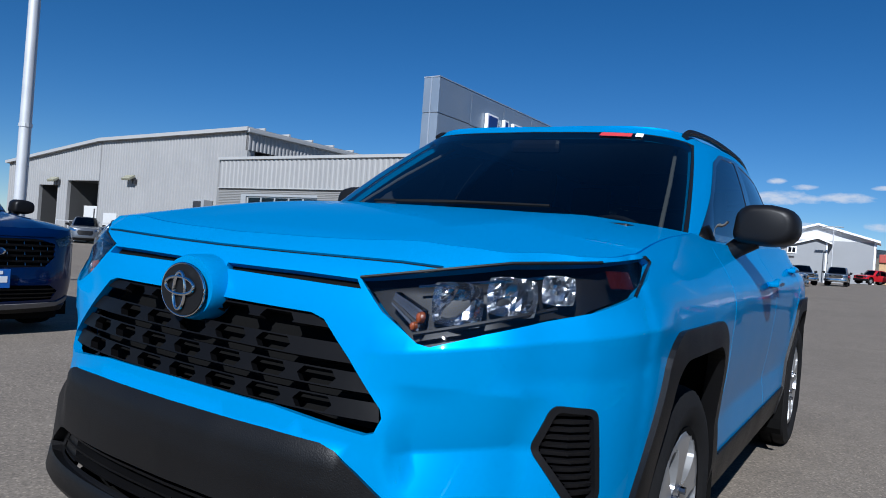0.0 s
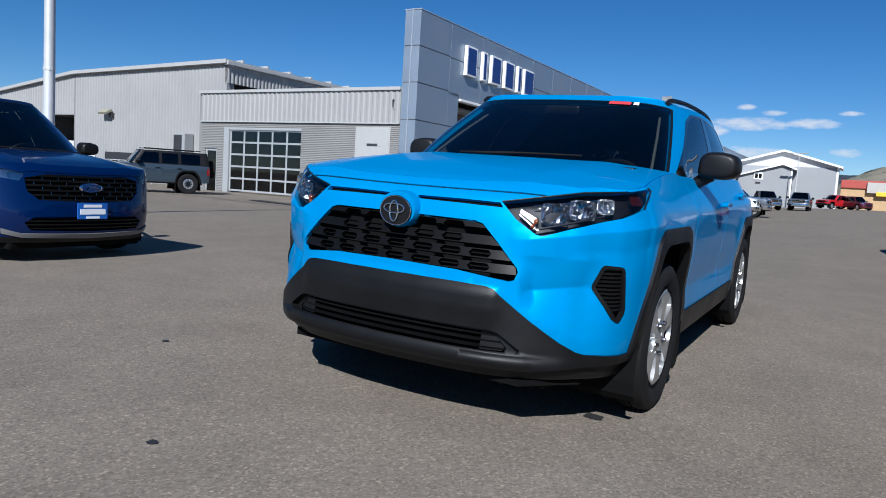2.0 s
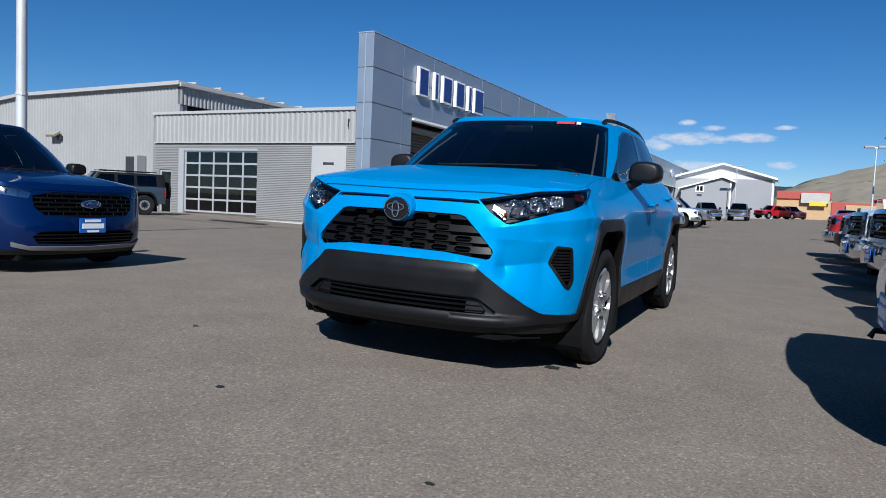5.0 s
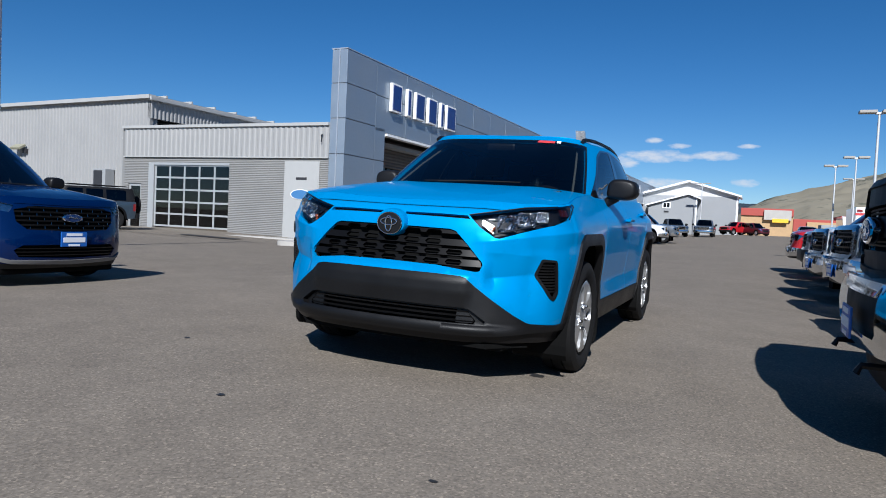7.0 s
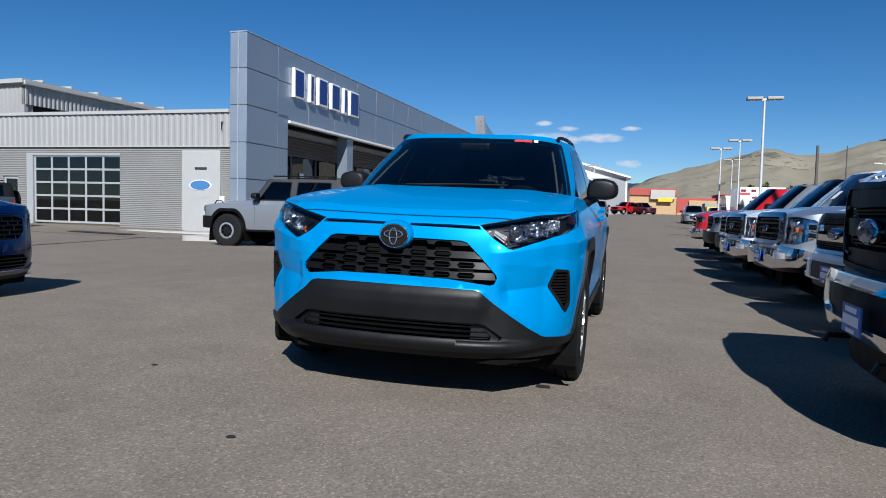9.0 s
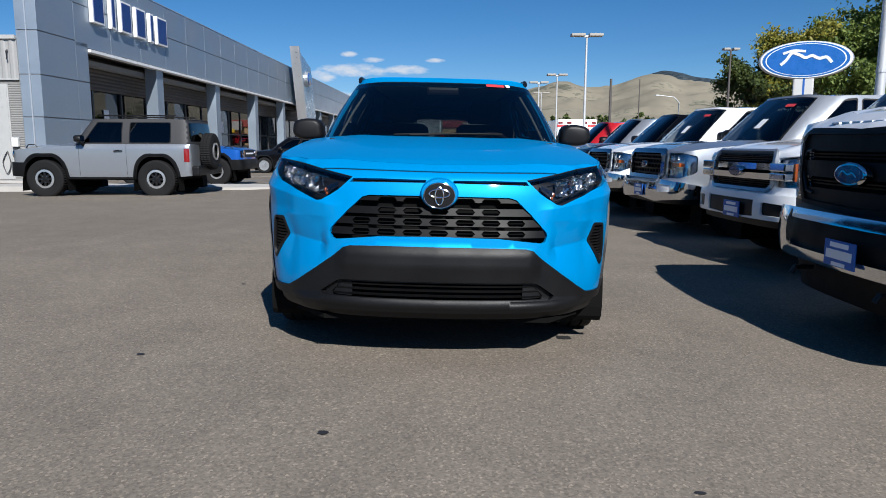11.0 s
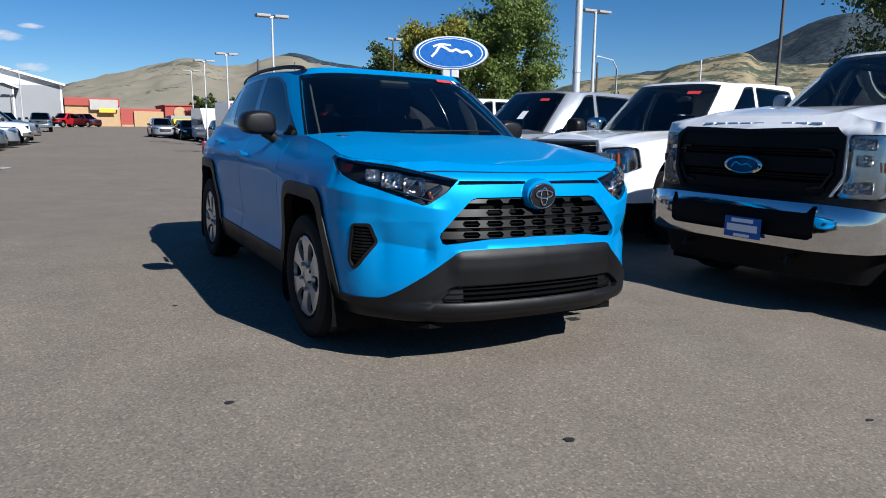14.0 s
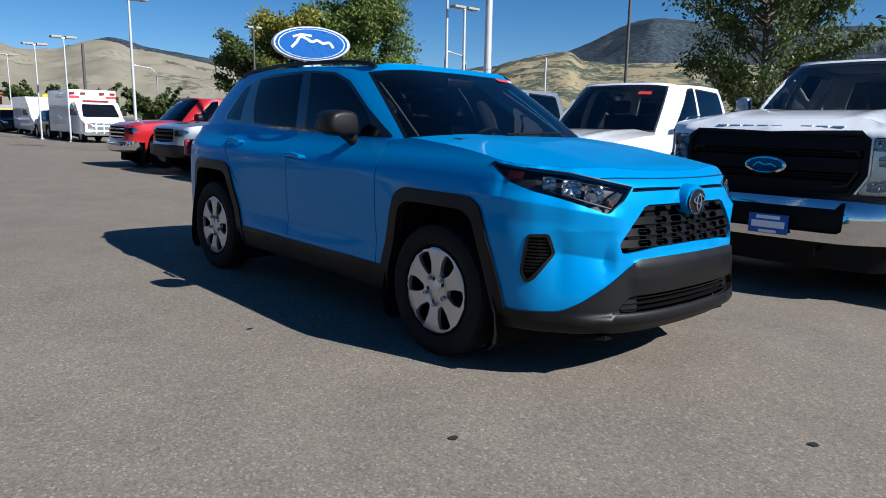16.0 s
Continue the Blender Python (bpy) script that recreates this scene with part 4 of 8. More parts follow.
RAV = dict(
    name="crossover_car", label="bright cyan-blue compact crossover car with black plastic cladding", category="car", step=0.028, length=4.6, paint=BLUE, cladding=BLACK_PLASTIC,
    plan=[(0, 0.0), (0.25, 0.010), (0.45, 0.040), (0.60, 0.093), (0.72, 0.170), (0.80, 0.250), (0.884, 0.358), (0.932, 0.49), (0.948, 0.68), (0.946, 1.5), (0.946, 2.4), (0.944, 3.3), (0.930, 3.8), (0.875, 4.2), (0.76, 4.43), (0.55, 4.54), (0.3, 4.59), (0, 4.6)],
    front=[(0.10, 0.16), (0.19, 0.08), (0.26, 0.02), (0.33, 0.0), (0.45, 0.012), (0.60, 0.026), (0.66, 0.030), (0.75, 0.045), (0.86, 0.066), (0.92, 0.085), (0.96, 0.105), (1.0, 0.15), (1.06, 0.25)],
    side=[(0.10, 0.08), (0.25, 0.05), (0.40, 0.018), (0.60, 0.004), (0.75, 0.0), (0.90, 0.006), (0.97, 0.020), (1.03, 0.050), (1.08, 0.085), (1.16, 0.125)],
    rear=[(0.2, 0.14), (0.35, 0.02), (0.55, 0.0), (0.75, 0.03), (0.95, 0.07), (1.15, 0.14)],
    hood=[(0.08, 0.966), (0.13, 0.996), (0.20, 1.024), (0.3, 1.050), (0.6, 1.102), (0.9, 1.140), (1.25, 1.168)], hood_drop=0.045, hood_half=0.85, ridge=0.006,
    cowl=1.32, cowl_mid=1.10, belt=[(1.2, 1.09), (1.55, 1.105), (2.4, 1.115), (3.2, 1.14), (3.8, 1.15), (4.3, 1.12), (4.6, 1.08)],
    bottom=[(0.0, 0.245), (0.4, 0.245), (0.7, 0.245), (1.35, 0.26), (3.1, 0.26), (4.2, 0.28), (4.6, 0.32)],
    axle_f=0.945, axle_r=3.62, tyre_r=0.347, tyre_w=0.225, track=0.952, rim=0.246, wheel="cover", arch=(0.425, 0.80), arch_lip=0.070, arch_soft=0.2,
    sill=(1.30, 3.25, 0.405), regions=rav_regions, relief=rav_relief,
    lines=[[(1.475, 1.09), (1.475, 0.40)], [(2.455, 1.11), (2.47, 0.8), (2.50, 0.40)], [(3.44, 1.13), (3.42, 1.0), (3.30, 0.86), (3.17, 0.70)]],
    house=[(0, 1.10, 1.145, 0, 1.86, 1.580), (0.47, 1.16, 1.138, 0.40, 1.88, 1.577), (0.72, 1.29, 1.118, 0.58, 1.95, 1.562), (0.815, 1.48, 1.092, 0.640, 2.12, 1.548), (0.832, 1.75, 1.09, 0.658, 2.38, 1.560),
           (0.838, 2.45, 1.10, 0.664, 2.75, 1.568), (0.830, 3.2, 1.125, 0.640, 3.3, 1.560), (0.79, 3.80, 1.14, 0.580, 3.75, 1.532), (0.69, 4.28, 1.12, 0.50, 4.12, 1.475), (0.42, 4.45, 1.09, 0.28, 4.22, 1.46), (0, 4.50, 1.08, 0, 4.25, 1.455)],
    rows_side=(2.4, 7.6), screen=2.45, screen_top=0.905, centre=2.8, roof_z=0.05,
    band=[(1.49, 1.124), (2.45, 1.128), (3.2, 1.148), (3.70, 1.170), (3.745, 1.178), (3.735, 1.235), (3.56, 1.455), (3.42, 1.502), (3.10, 1.524), (2.64, 1.538), (2.29, 1.522), (2.09, 1.462), (1.80, 1.288)],
    windows=[("front_window", [(1.67, 1.140), (2.42, 1.142), (2.57, 1.520), (2.29, 1.506), (2.11, 1.448), (1.80, 1.262)], None, None), ("rear_door_window", [(2.53, 1.148), (3.16, 1.164), (3.31, 1.495), (2.67, 1.520)], None, GLASS_DARK),
             ("quarter_window", [(3.40, 1.184), (3.70, 1.188), (3.69, 1.24), (3.55, 1.438), (3.45, 1.468)], None, GLASS_DARK)],
    pane_rear=GLASS_FRONT, rear_glass=(8.0, 0.1, 0.9), mirror=(0.968, 1.82, 1.190, 0.90), handles=[(2.24, 2.48, 0.965), (3.16, 3.42, 1.025)], seats=(1.95, 2.85), cab_end=4.1)


def build_rav():
    root = build_car(RAV, LEAN.copy())
    S = RAV
    wall, c = S["wall"], S["c"]

    def inner(d):
        def f(s, z):
            p = wall(s, z)
            n = np.stack(c.at(s)[2:], -1)
            p[..., :2] -= n * d
            return p
        return f
    # upper grille: four bands that lean back, pierced by long hexagons, over a dark mesh
    grid = np.linspace(-0.7, 0.7, 800)
    for zc in (0.685, 0.738, 0.791, 0.842):
        lo, hi = zc - 0.0175, zc + 0.0175
        ends = []
        for zz in (lo, hi):
            k = grid[inside(np.c_[grid, np.full(800, zz)], S["grille"])]
            ends.append((k.min(), k.max()))
        if ends[0][1] - ends[0][0] < 0.9:      # the lowest band follows the opening's bowed edge
            lo = zc - 0.004
            k = grid[inside(np.c_[grid, np.full(800, lo)], S["grille"])]
            ends[0] = (k.min(), k.max())
        band = [(ends[0][0], lo), (ends[0][1], lo), (ends[1][1], hi), (ends[1][0], hi)]
        holes = []
        for k in range(-4, 5):
            m0 = k * 0.132
            if abs(m0) + 0.05 < min(ends[0][1], ends[1][1]):
                hexa = [(m0 - 0.050, zc), (m0 - 0.036, zc - 0.0145), (m0 + 0.036, zc - 0.0145), (m0 + 0.050, zc), (m0 + 0.036, zc + 0.0145), (m0 - 0.036, zc + 0.0145)]
                holes.append(("hole", hexa, None, 0, 0, "", None))

        def lean(a, b, lo=lo):
            p = wall(a, b)
            n = np.stack(c.at(a)[2:], -1)
            p[..., :2] -= n * (0.006 + 0.22 * (b - lo))[..., None]
            return p
        shell(lean, band, holes, 0.04, ("grille_bar", GRILLE_GREY, 0.020, ""), root)
    # lower grille: three slim bars between end blocks
    fill_bars(S, root, "lower_grille_bar", S["lower_grille"], [0.371, 0.397, 0.422], 0.008, BLACK_PLASTIC, 0.05, -0.012)
    for sg in (-1, 1):
        block = [(sg * c.sx(0.432), 0.360), (sg * c.sx(0.524), 0.362), (sg * c.sx(0.530), 0.380), (sg * c.sx(0.488), 0.428), (sg * c.sx(0.436), 0.431)]
        shell(inner(0.018), block if sg > 0 else block[::-1], [], 0.03, ("grille_end_block", BLACK_PLASTIC, 0.03, ""), root)
    for q in (S["vent"], flip(S["vent"])):
        fill_bars(S, root, "vent_slat", q, list(np.linspace(0.514, 0.710, 13)), 0.009, SATIN_BLACK, 0.02, -0.004, step=0.03)
    # badge on its blue mount
    mount = [(0.096, -0.03), (0.094, 0.012), (0.088, 0.026), (0.0, 0.030)]
    bm = lathe_bm([(r, -h) for r, h in mount], 36, "y", m=Matrix.Translation((0, 0.068, 0.880)) @ Matrix.Diagonal((1, 1, 0.82, 1)))
    part("badge_mount", bm, BLUE, root, "", True)
    bm = lathe_bm([(0.077, 0.0), (0.073, -0.010), (0.0, -0.013)], 36, "y", m=Matrix.Translation((0, 0.036, 0.874)) @ Matrix.Diagonal((1, 1, 0.80, 1)))
    part("badge_disc", bm, SATIN_BLACK, root, "", True)
    chrome_ring(root, "badge_ring", (0, 0.030, 0.874), 0.076, 0.061, 0.0028, CHROME)
    chrome_ring(root, "badge_oval", (0, 0.020, 0.884), 0.050, 0.020, 0.0042, CHROME)
    chrome_ring(root, "badge_oval", (0, 0.020, 0.872), 0.020, 0.043, 0.0042, CHROME)
    # headlamps: bowls, strips and lens
    for sg in (-1, 1):
        lamp = [(sg * a, b) for a, b in S["lamp"]]
        lens = shell(inner(-0.001), lamp if sg > 0 else lamp[::-1], [], 0.04, ("headlamp_lens", LENS, 0, "clear headlamp lens"), root)[0]
        lens.visible_shadow = False
        for x, z, w, h, d in ((0.672, 0.912, 0.108, 0.092, 0.042), (0.765, 0.936, 0.104, 0.082, 0.036), (0.835, 0.956, 0.070, 0.062, 0.028)):
            p = wall(np.array([sg * c.sx(x)]), np.array([z]))[0]
            n = np.array([c.at(np.array([sg * c.sx(x)]))[2][0] * 0.55, -1, 0.02])
            q = Vector(n).to_track_quat("Z", "Y").to_matrix().to_4x4()
            reflector(root, Matrix.Translation(Vector(p) + Vector((0, 0.018, 0))) @ q, w, h, d)
        # bright strip above the reflectors and dark sill below
        for zz, mat, r in ((0.040, DARK_CHROME, 0.003), (-0.046, SATIN_BLACK, 0.005)):
            s1 = np.linspace(c.sx(0.60), c.sx(0.84), 8)
            pts = inner(0.014)(s1 * sg, np.interp(s1, [s1[0], s1[-1]], [0.897, 0.953]) + zz * np.linspace(1.1, 0.75, 8))
            part("lamp_strip", tube_bm([Vector(p) for p in pts], r, 6), mat, root, "", True)
        # indicator block near the nose
        a = wall(np.array([sg * c.sx(0.535), sg * c.sx(0.60), sg * c.sx(0.605), sg * c.sx(0.54)]), np.array([0.900, 0.850, 0.895, 0.925]))
        for k in range(5):
            t0, t1 = k / 5, (k + 0.8) / 5
            quad = [a[0] * (1 - t0) + a[3] * t0, a[1] * (1 - t0) + a[2] * t0, a[1] * (1 - t1) + a[2] * t1, a[0] * (1 - t1) + a[3] * t1]
            v = [p + np.array([0, 0.020, 0]) for p in quad] + [p + np.array([0, 0.040, 0]) for p in quad]
            mesh_object("indicator_rib", v, [(0, 1, 2, 3), (0, 4, 5, 1), (1, 5, 6, 2), (2, 6, 7, 3), (3, 7, 4, 0)], INDICATOR if k != 1 else SATIN_BLACK, root)
        # amber bulbs that glint in the block
        for x, z, h in ((0.592, 0.862, 0.010), (0.603, 0.880, 0.013)):
            p = wall(np.array([sg * c.sx(x)]), np.array([z]))[0]
            bm = lathe_bm([(0.001, -0.010), (0.007, -0.006), (0.009, 0.004), (0.008, 0.012)], 10, "y", m=Matrix.Translation(Vector(p) + Vector((0, 0.014, 0))) @ Matrix.Diagonal((0.8, 1, h / 0.009, 1)))
            part("amber_bulb", bm, AMBER, root, "small amber indicator bulb", True)
        s1 = np.linspace(c.sy(0.42), c.sy(0.50), 4) * sg
        v = np.vstack([inner(0.012)(s1, np.full(4, 0.968)), inner(0.012)(s1, np.full(4, 1.004))])
        mesh_object("side_reflector", v, [(j, j + 1, j + 5, j + 4) for j in range(3)], MARKER_RED, root, "dark red side marker")
        # brow line of the lamp
        pts = wall(np.array([sg * k[0] for k in S["lamp"][:1] + S["lamp"][:6:-1]]), np.array([k[1] for k in S["lamp"][:1] + S["lamp"][:6:-1]]))
        part("lamp_trim", tube_bm([Vector(p) for p in pts], 0.004, 6), SATIN_BLACK, root, "", True)
        # roof rail
        rail = [(0.612, 1.94, 1.548), (0.618, 2.03, 1.575), (0.634, 2.4, 1.594), (0.630, 3.0, 1.597), (0.600, 3.45, 1.580), (0.578, 3.72, 1.556), (0.568, 3.82, 1.535)]
        part("roof_rail", tube_bm([Vector((sg * x, y, z)) for x, y, z in smooth_curve(rail, 5)], 0.014, 8), SATIN_BLACK, root, "black roof rail", True)
        # pillar lining and black trim foot of the mirror
        p0, p1 = Vector((sg * 0.695, 1.40, 1.13)), Vector((sg * 0.56, 2.02, 1.50))
        part("pillar_lining", tube_bm([p0, (p0 + p1) / 2 + Vector((sg * 0.005, -0.005, 0.005)), p1], 0.008, 8), PILLAR_GREY, root, "grey pillar lining", True)
        part("wiper", tube_bm([Vector((sg * 0.05 - 0.25, 1.085, 1.165)), Vector((sg * 0.05 + 0.05, 1.13, 1.178)), Vector((sg * 0.05 + 0.34, 1.155, 1.182))], 0.006, 6), DEEP_BLACK, root)
    h = S["house_f"]
    # red notice and pale tag at the top of the windscreen
    for s0, s1, v0, v1, mat, name in ((0.33, 0.47, 0.86, 0.905, RED_PRINT, "red_notice"), (0.485, 0.52, 0.865, 0.91, WHITE_PRINT, "pale_tag")):
        g = h(np.array([s0, s1, s1, s0]), np.array([v0, v0, v1, v1]))
        mesh_object(name, g + np.array([0, -0.006, 0.004]), [(0, 1, 2, 3)], mat, root)
    part("headliner", box_bm((-0.54, 2.05, 1.525), (0.54, 3.9, 1.540), 0.01), CABIN_LIGHT, root)
    part("rear_view_mirror", box_bm((-0.12, 1.80, 1.455), (0.12, 1.83, 1.515), 0.02), SATIN_BLACK, root)
    part("cowl_panel", box_bm((-0.70, 1.04, 1.105), (0.70, 1.26, 1.135), 0.01), SATIN_BLACK, root)
    part("paper_on_dash", box_bm((-0.20, 1.50, 1.102), (-0.06, 1.58, 1.106)), WHITE_PRINT, root)
    # unseen block and plate, added to keep sun out of the bumper's shadow
    part("splash_shield", box_bm((-0.66, 0.21, 0.195), (0.66, 0.80, 0.30), 0.03), CAVITY_SHADE, root)
    part("under_tray", prism_bm([(-0.58, 0.12), (0.58, 0.12), (0.76, 0.33), (0.78, 0.60), (-0.78, 0.60), (-0.76, 0.33)], 0.222, 0.246), CAVITY_SHADE, root)
    part("tail_lamp", box_bm((0.70, 4.36, 0.86), (0.86, 4.40, 1.0), 0.02), RED_LENS, root)
    part("tail_lamp", box_bm((-0.86, 4.36, 0.86), (-0.70, 4.40, 1.0), 0.02), RED_LENS, root)
    return root


build_rav()

# ---- buildings ----
PANEL = matte("silver_composite_panel", (0.29, 0.345, 0.41), 0.42, 0.55, 0.05, scale=0.6, fine=8, bump=0.03)
PANEL_EDGE = matte("bright_aluminium_edge", (0.62, 0.64, 0.67), 0.35, 0.7, 0.05, bump=0)
RIBBED = matte("pale_ribbed_steel", (0.315, 0.312, 0.305), 0.5, 0.1, 0.06, scale=0.5, fine=6, bump=0.05)
CORRUGATED = matte("grey_corrugated_siding", (0.24, 0.237, 0.228), 0.5, 0.15, 0.06, scale=0.7, fine=9, bump=0.05)
BROWN_SIDING = matte("dark_brown_siding", (0.085, 0.07, 0.06), 0.55, 0.1, 0.1)
TRIM = matte("pale_metal_trim", (0.40, 0.40, 0.39), 0.5, 0.1, 0.05)
WHITE_WALL = matte("white_board_siding", (0.54, 0.54, 0.53), 0.7, 0, 0.05, scale=0.5)
GREY_WALL = matte("grey_board_siding", (0.27, 0.28, 0.29), 0.75, 0, 0.07, scale=0.5)
CONCRETE = matte("pale_concrete", (0.42, 0.40, 0.37), 0.85, 0, 0.12, scale=1.2, fine=50)
# dark base colour that carries the rooms' shade on floor, walls and ceiling
ROOM_SHADE = matte("dim_interior", (0.05, 0.05, 0.05), 0.9)
SHOP_GLASS = glass("shop_window_glass", (0.30, 0.36, 0.38), 1.6)
MULLION = matte("dark_window_frame", (0.06, 0.06, 0.065), 0.45, 0.5)
ALU = matte("pale_door_frame", (0.46, 0.47, 0.47), 0.4, 0.4, 0.05)
LETTER_BLUE = matte("navy_letter_face", (0.012, 0.035, 0.17), 0.35, bump=0)
LETTER_WHITE = matte("white_letter_return", (0.80, 0.80, 0.80), 0.45, bump=0)
GALV = matte("galvanised_pole", (0.55, 0.56, 0.57), 0.5, 0.3, 0.1, scale=2)
DARK_POLE = matte("dark_pole", (0.09, 0.08, 0.075), 0.7, 0.1)
BRICK_RED = matte("red_stucco", (0.36, 0.07, 0.055), 0.8, 0, 0.12)
TAN_WALL = matte("tan_stucco", (0.45, 0.30, 0.16), 0.8, 0, 0.12)
YELLOW = matte("yellow_sign_face", (0.75, 0.48, 0.03), 0.5, bump=0)


def wall_part(parent, name, lo, hi, mat, bevel=0.0):
    return part(name, box_bm(lo, hi, bevel), mat, parent)


def corrugated(name, parent, x0, x1, y, z0, z1, pitch, depth, mat, vertical=False):
    """A sheet of waves facing -y."""
    n = max(2, int(round(((x1 - x0) if vertical else (z1 - z0)) / pitch)))
    prof = [(0.0, 0.0), (0.18, 1.0), (0.5, 1.0), (0.68, 0.0)] if vertical else [(0.0, 0.0), (0.25, 0.7), (0.5, 1.0), (0.75, 0.7)]
    verts, faces = [], []
    for i in range(n):
        for a, d in prof:
            t = (i + a) / n
            if vertical:
                x = x0 + (x1 - x0) * t
                verts += [(x, y - depth * d, z0), (x, y - depth * d, z1)]
            else:
                z = z0 + (z1 - z0) * t
                verts += [(x0, y - depth * d, z), (x1, y - depth * d, z)]
    for i in range(len(verts) // 2 - 1):
        faces.append((2 * i, 2 * i + 2, 2 * i + 3, 2 * i + 1))
    return mesh_object(name, verts, faces, mat, parent, smooth=False)


def corrugated_x(name, parent, x, y0, y1, z0, z1, pitch, depth, mat, vertical=True):
    o = corrugated(name, parent, 0, y1 - y0, 0, z0, z1, pitch, depth, mat, vertical)
    o.matrix_basis = Matrix.Translation((x, y0, 0)) @ Matrix.Rotation(math.pi / 2, 4, "Z")
    return o


FX = -14.5
SITE = Matrix.Translation((-0.72, 1.16, 0.03)) @ Matrix.Rotation(-0.010, 4, "Z")        # how the showroom stands to the lot
YARD = Matrix.Translation((-0.80, 0.55, -0.29)) @ Matrix.Rotation(-0.010, 4, "Z")


def showroom():
    root = thing("showroom_building", "car showroom with silver metal panel facade and glazed front", "building", m=SITE, kind="structure")
    y0, y1, top, low, base = 22.0, 127.0, 8.3, 5.05, -0.5
    core = matte("facade_backing", (0.16, 0.17, 0.19), 0.6)
    wall_part(root, "facade_backing", (FX - 0.78, y0 + 0.03, low + 0.02), (FX - 0.03, y1, top - 0.03), core)
    wall_part(root, "end_pier", (FX - 0.78, y0 + 0.03, base), (FX - 0.03, 25.62, low + 0.02), core)
    ys = [y0, 24.65] + [27.72 + 3.08 * k for k in range(33)]
    rows = [(base, 2.05), (2.07, 3.62), (3.64, 5.22), (5.24, 6.78), (6.80, top)]
    g = 0.012
    for a, b in zip(ys, ys[1:]):
        for z0, z1 in ([(low, 6.74), (6.76, top)] if a > 24 else rows):
            part("facade_panel", box_bm((FX - 0.03, a + g, z0 + g), (FX, b - g, z1 - g), 0.006), PANEL, root)
    # pier returns at the corner
    for z0, z1 in rows:
        part("facade_panel", box_bm((FX - 0.38, y0, z0 + g), (FX - 0.02, y0 + 0.03, z1 - g), 0.004), PANEL, root)
        part("facade_panel", box_bm((FX - 0.80, y0, z0 + g), (FX - 0.44, y0 + 0.03, z1 - g), 0.004), PANEL, root)
    for z0, z1 in rows[:3]:
        part("facade_panel", box_bm((FX - 0.03, 24.65, z0 + g), (FX, 25.62, z1 - g), 0.004), PANEL, root)
    wall_part(root, "corner_strip", (FX - 0.435, y0 - 0.012, base), (FX - 0.385, y0 + 0.03, top), PANEL_EDGE)
    wall_part(root, "coping", (FX - 0.82, y0 - 0.02, top), (FX + 0.015, y1, top + 0.05), PANEL_EDGE)
    wall_part(root, "light_strip", (FX - 0.28, 25.7, low - 0.15), (FX + 0.09, y1, low - 0.03), LETTER_WHITE)
    wall_part(root, "soffit", (FX - 1.6, 25.65, low - 0.02), (FX - 0.30, y1, low + 0.06), BROWN_SIDING)
    # pillars
    for yc in (33.2, 42.5, 51.8, 61.1, 70.4, 79.7, 89.0, 98.3, 107.6, 116.9):
        part("pillar", box_bm((FX - 0.72, yc - 0.42, base), (FX - 0.10, yc + 0.42, low - 0.02), 0.01), PANEL, root)
    # shop front
    sx = FX - 1.45
    corr = corrugated_x("shop_siding", root, sx + 0.04, 25.6, y1, 3.55, low, 0.16, 0.03, BROWN_SIDING, False)
    wall_part(root, "shop_wall", (sx - 0.2, 25.6, 3.55), (sx, y1, low), BROWN_SIDING)
    wall_part(root, "shop_return", (sx - 0.2, 25.42, base), (FX - 0.8, 25.6, low), BROWN_SIDING)
    wall_part(root, "shop_base", (sx - 0.15, 25.6, base), (sx + 0.02, y1, 0.05), CONCRETE)
    y = 25.7
    k = 0
    while y < y1 - 2:
        w = 2.9
        p = part("shop_window", box_bm((sx - 0.06, y + 0.08, 0.12), (sx - 0.045, y + w - 0.08, 3.5)), SHOP_GLASS, root)
        p.visible_shadow = False
        wall_part(root, "mullion", (sx - 0.10, y - 0.05, 0.05), (sx + 0.02, y + 0.08, 3.55), MULLION)
        wall_part(root, "transom", (sx - 0.09, y + 0.08, 1.75), (sx + 0.0, y + w - 0.05, 1.83), MULLION)
        if k % 3 == 1:
            part("window_notice", box_bm((sx + 0.0, y + 1.0, 1.9), (sx + 0.012, y + 1.5, 2.7)), WHITE_PRINT, root)
        y += w
        k += 1
    wall_part(root, "room_floor", (sx - 9, 25.6, base), (sx - 0.15, y1, 0.0), ROOM_SHADE)
    wall_part(root, "room_back", (sx - 9.2, 25.6, base), (sx - 9, y1, low), GREY_WALL)
    wall_part(root, "room_ceiling", (sx - 9, 25.6, low - 0.3), (sx - 0.2, y1, low - 0.1), WHITE_WALL)
    wall_part(root, "roof", (-28.0, 22.5, 4.55), (FX - 0.8, y1, 4.75), GREY_WALL)
    # front range with the glazed roller door
    gx0, gx1, gz = -25.9, -21.0, 3.02
    yw = 22.0
    for a, b, z0, z1 in ((-28.05, -27.75, base, 3.42), (-26.85, gx0 - 0.45, base, 3.42), (gx1, -15.28, base, 3.42), (gx0 - 0.45, gx1, gz + 0.14, 3.42), (-27.75, -26.85, 2.05, 3.42)):
        corrugated("siding", root, a, b, yw, z0, z1, 0.085, 0.022, CORRUGATED)
        wall_part(root, "wall_core", (a, yw + 0.002, z0), (b, yw + 0.22, z1), CORRUGATED)
    corrugated("upper_siding", root, -28.05, -15.28, yw - 0.05, 3.46, 4.92, 0.31, 0.035, RIBBED, True)
    wall_part(root, "upper_core", (-28.05, yw - 0.048, 3.44), (-15.28, yw + 0.2, 4.92), RIBBED)
    wall_part(root, "drip_edge", (-28.07, yw - 0.11, 3.42), (-15.28, yw - 0.03, 3.47), TRIM)
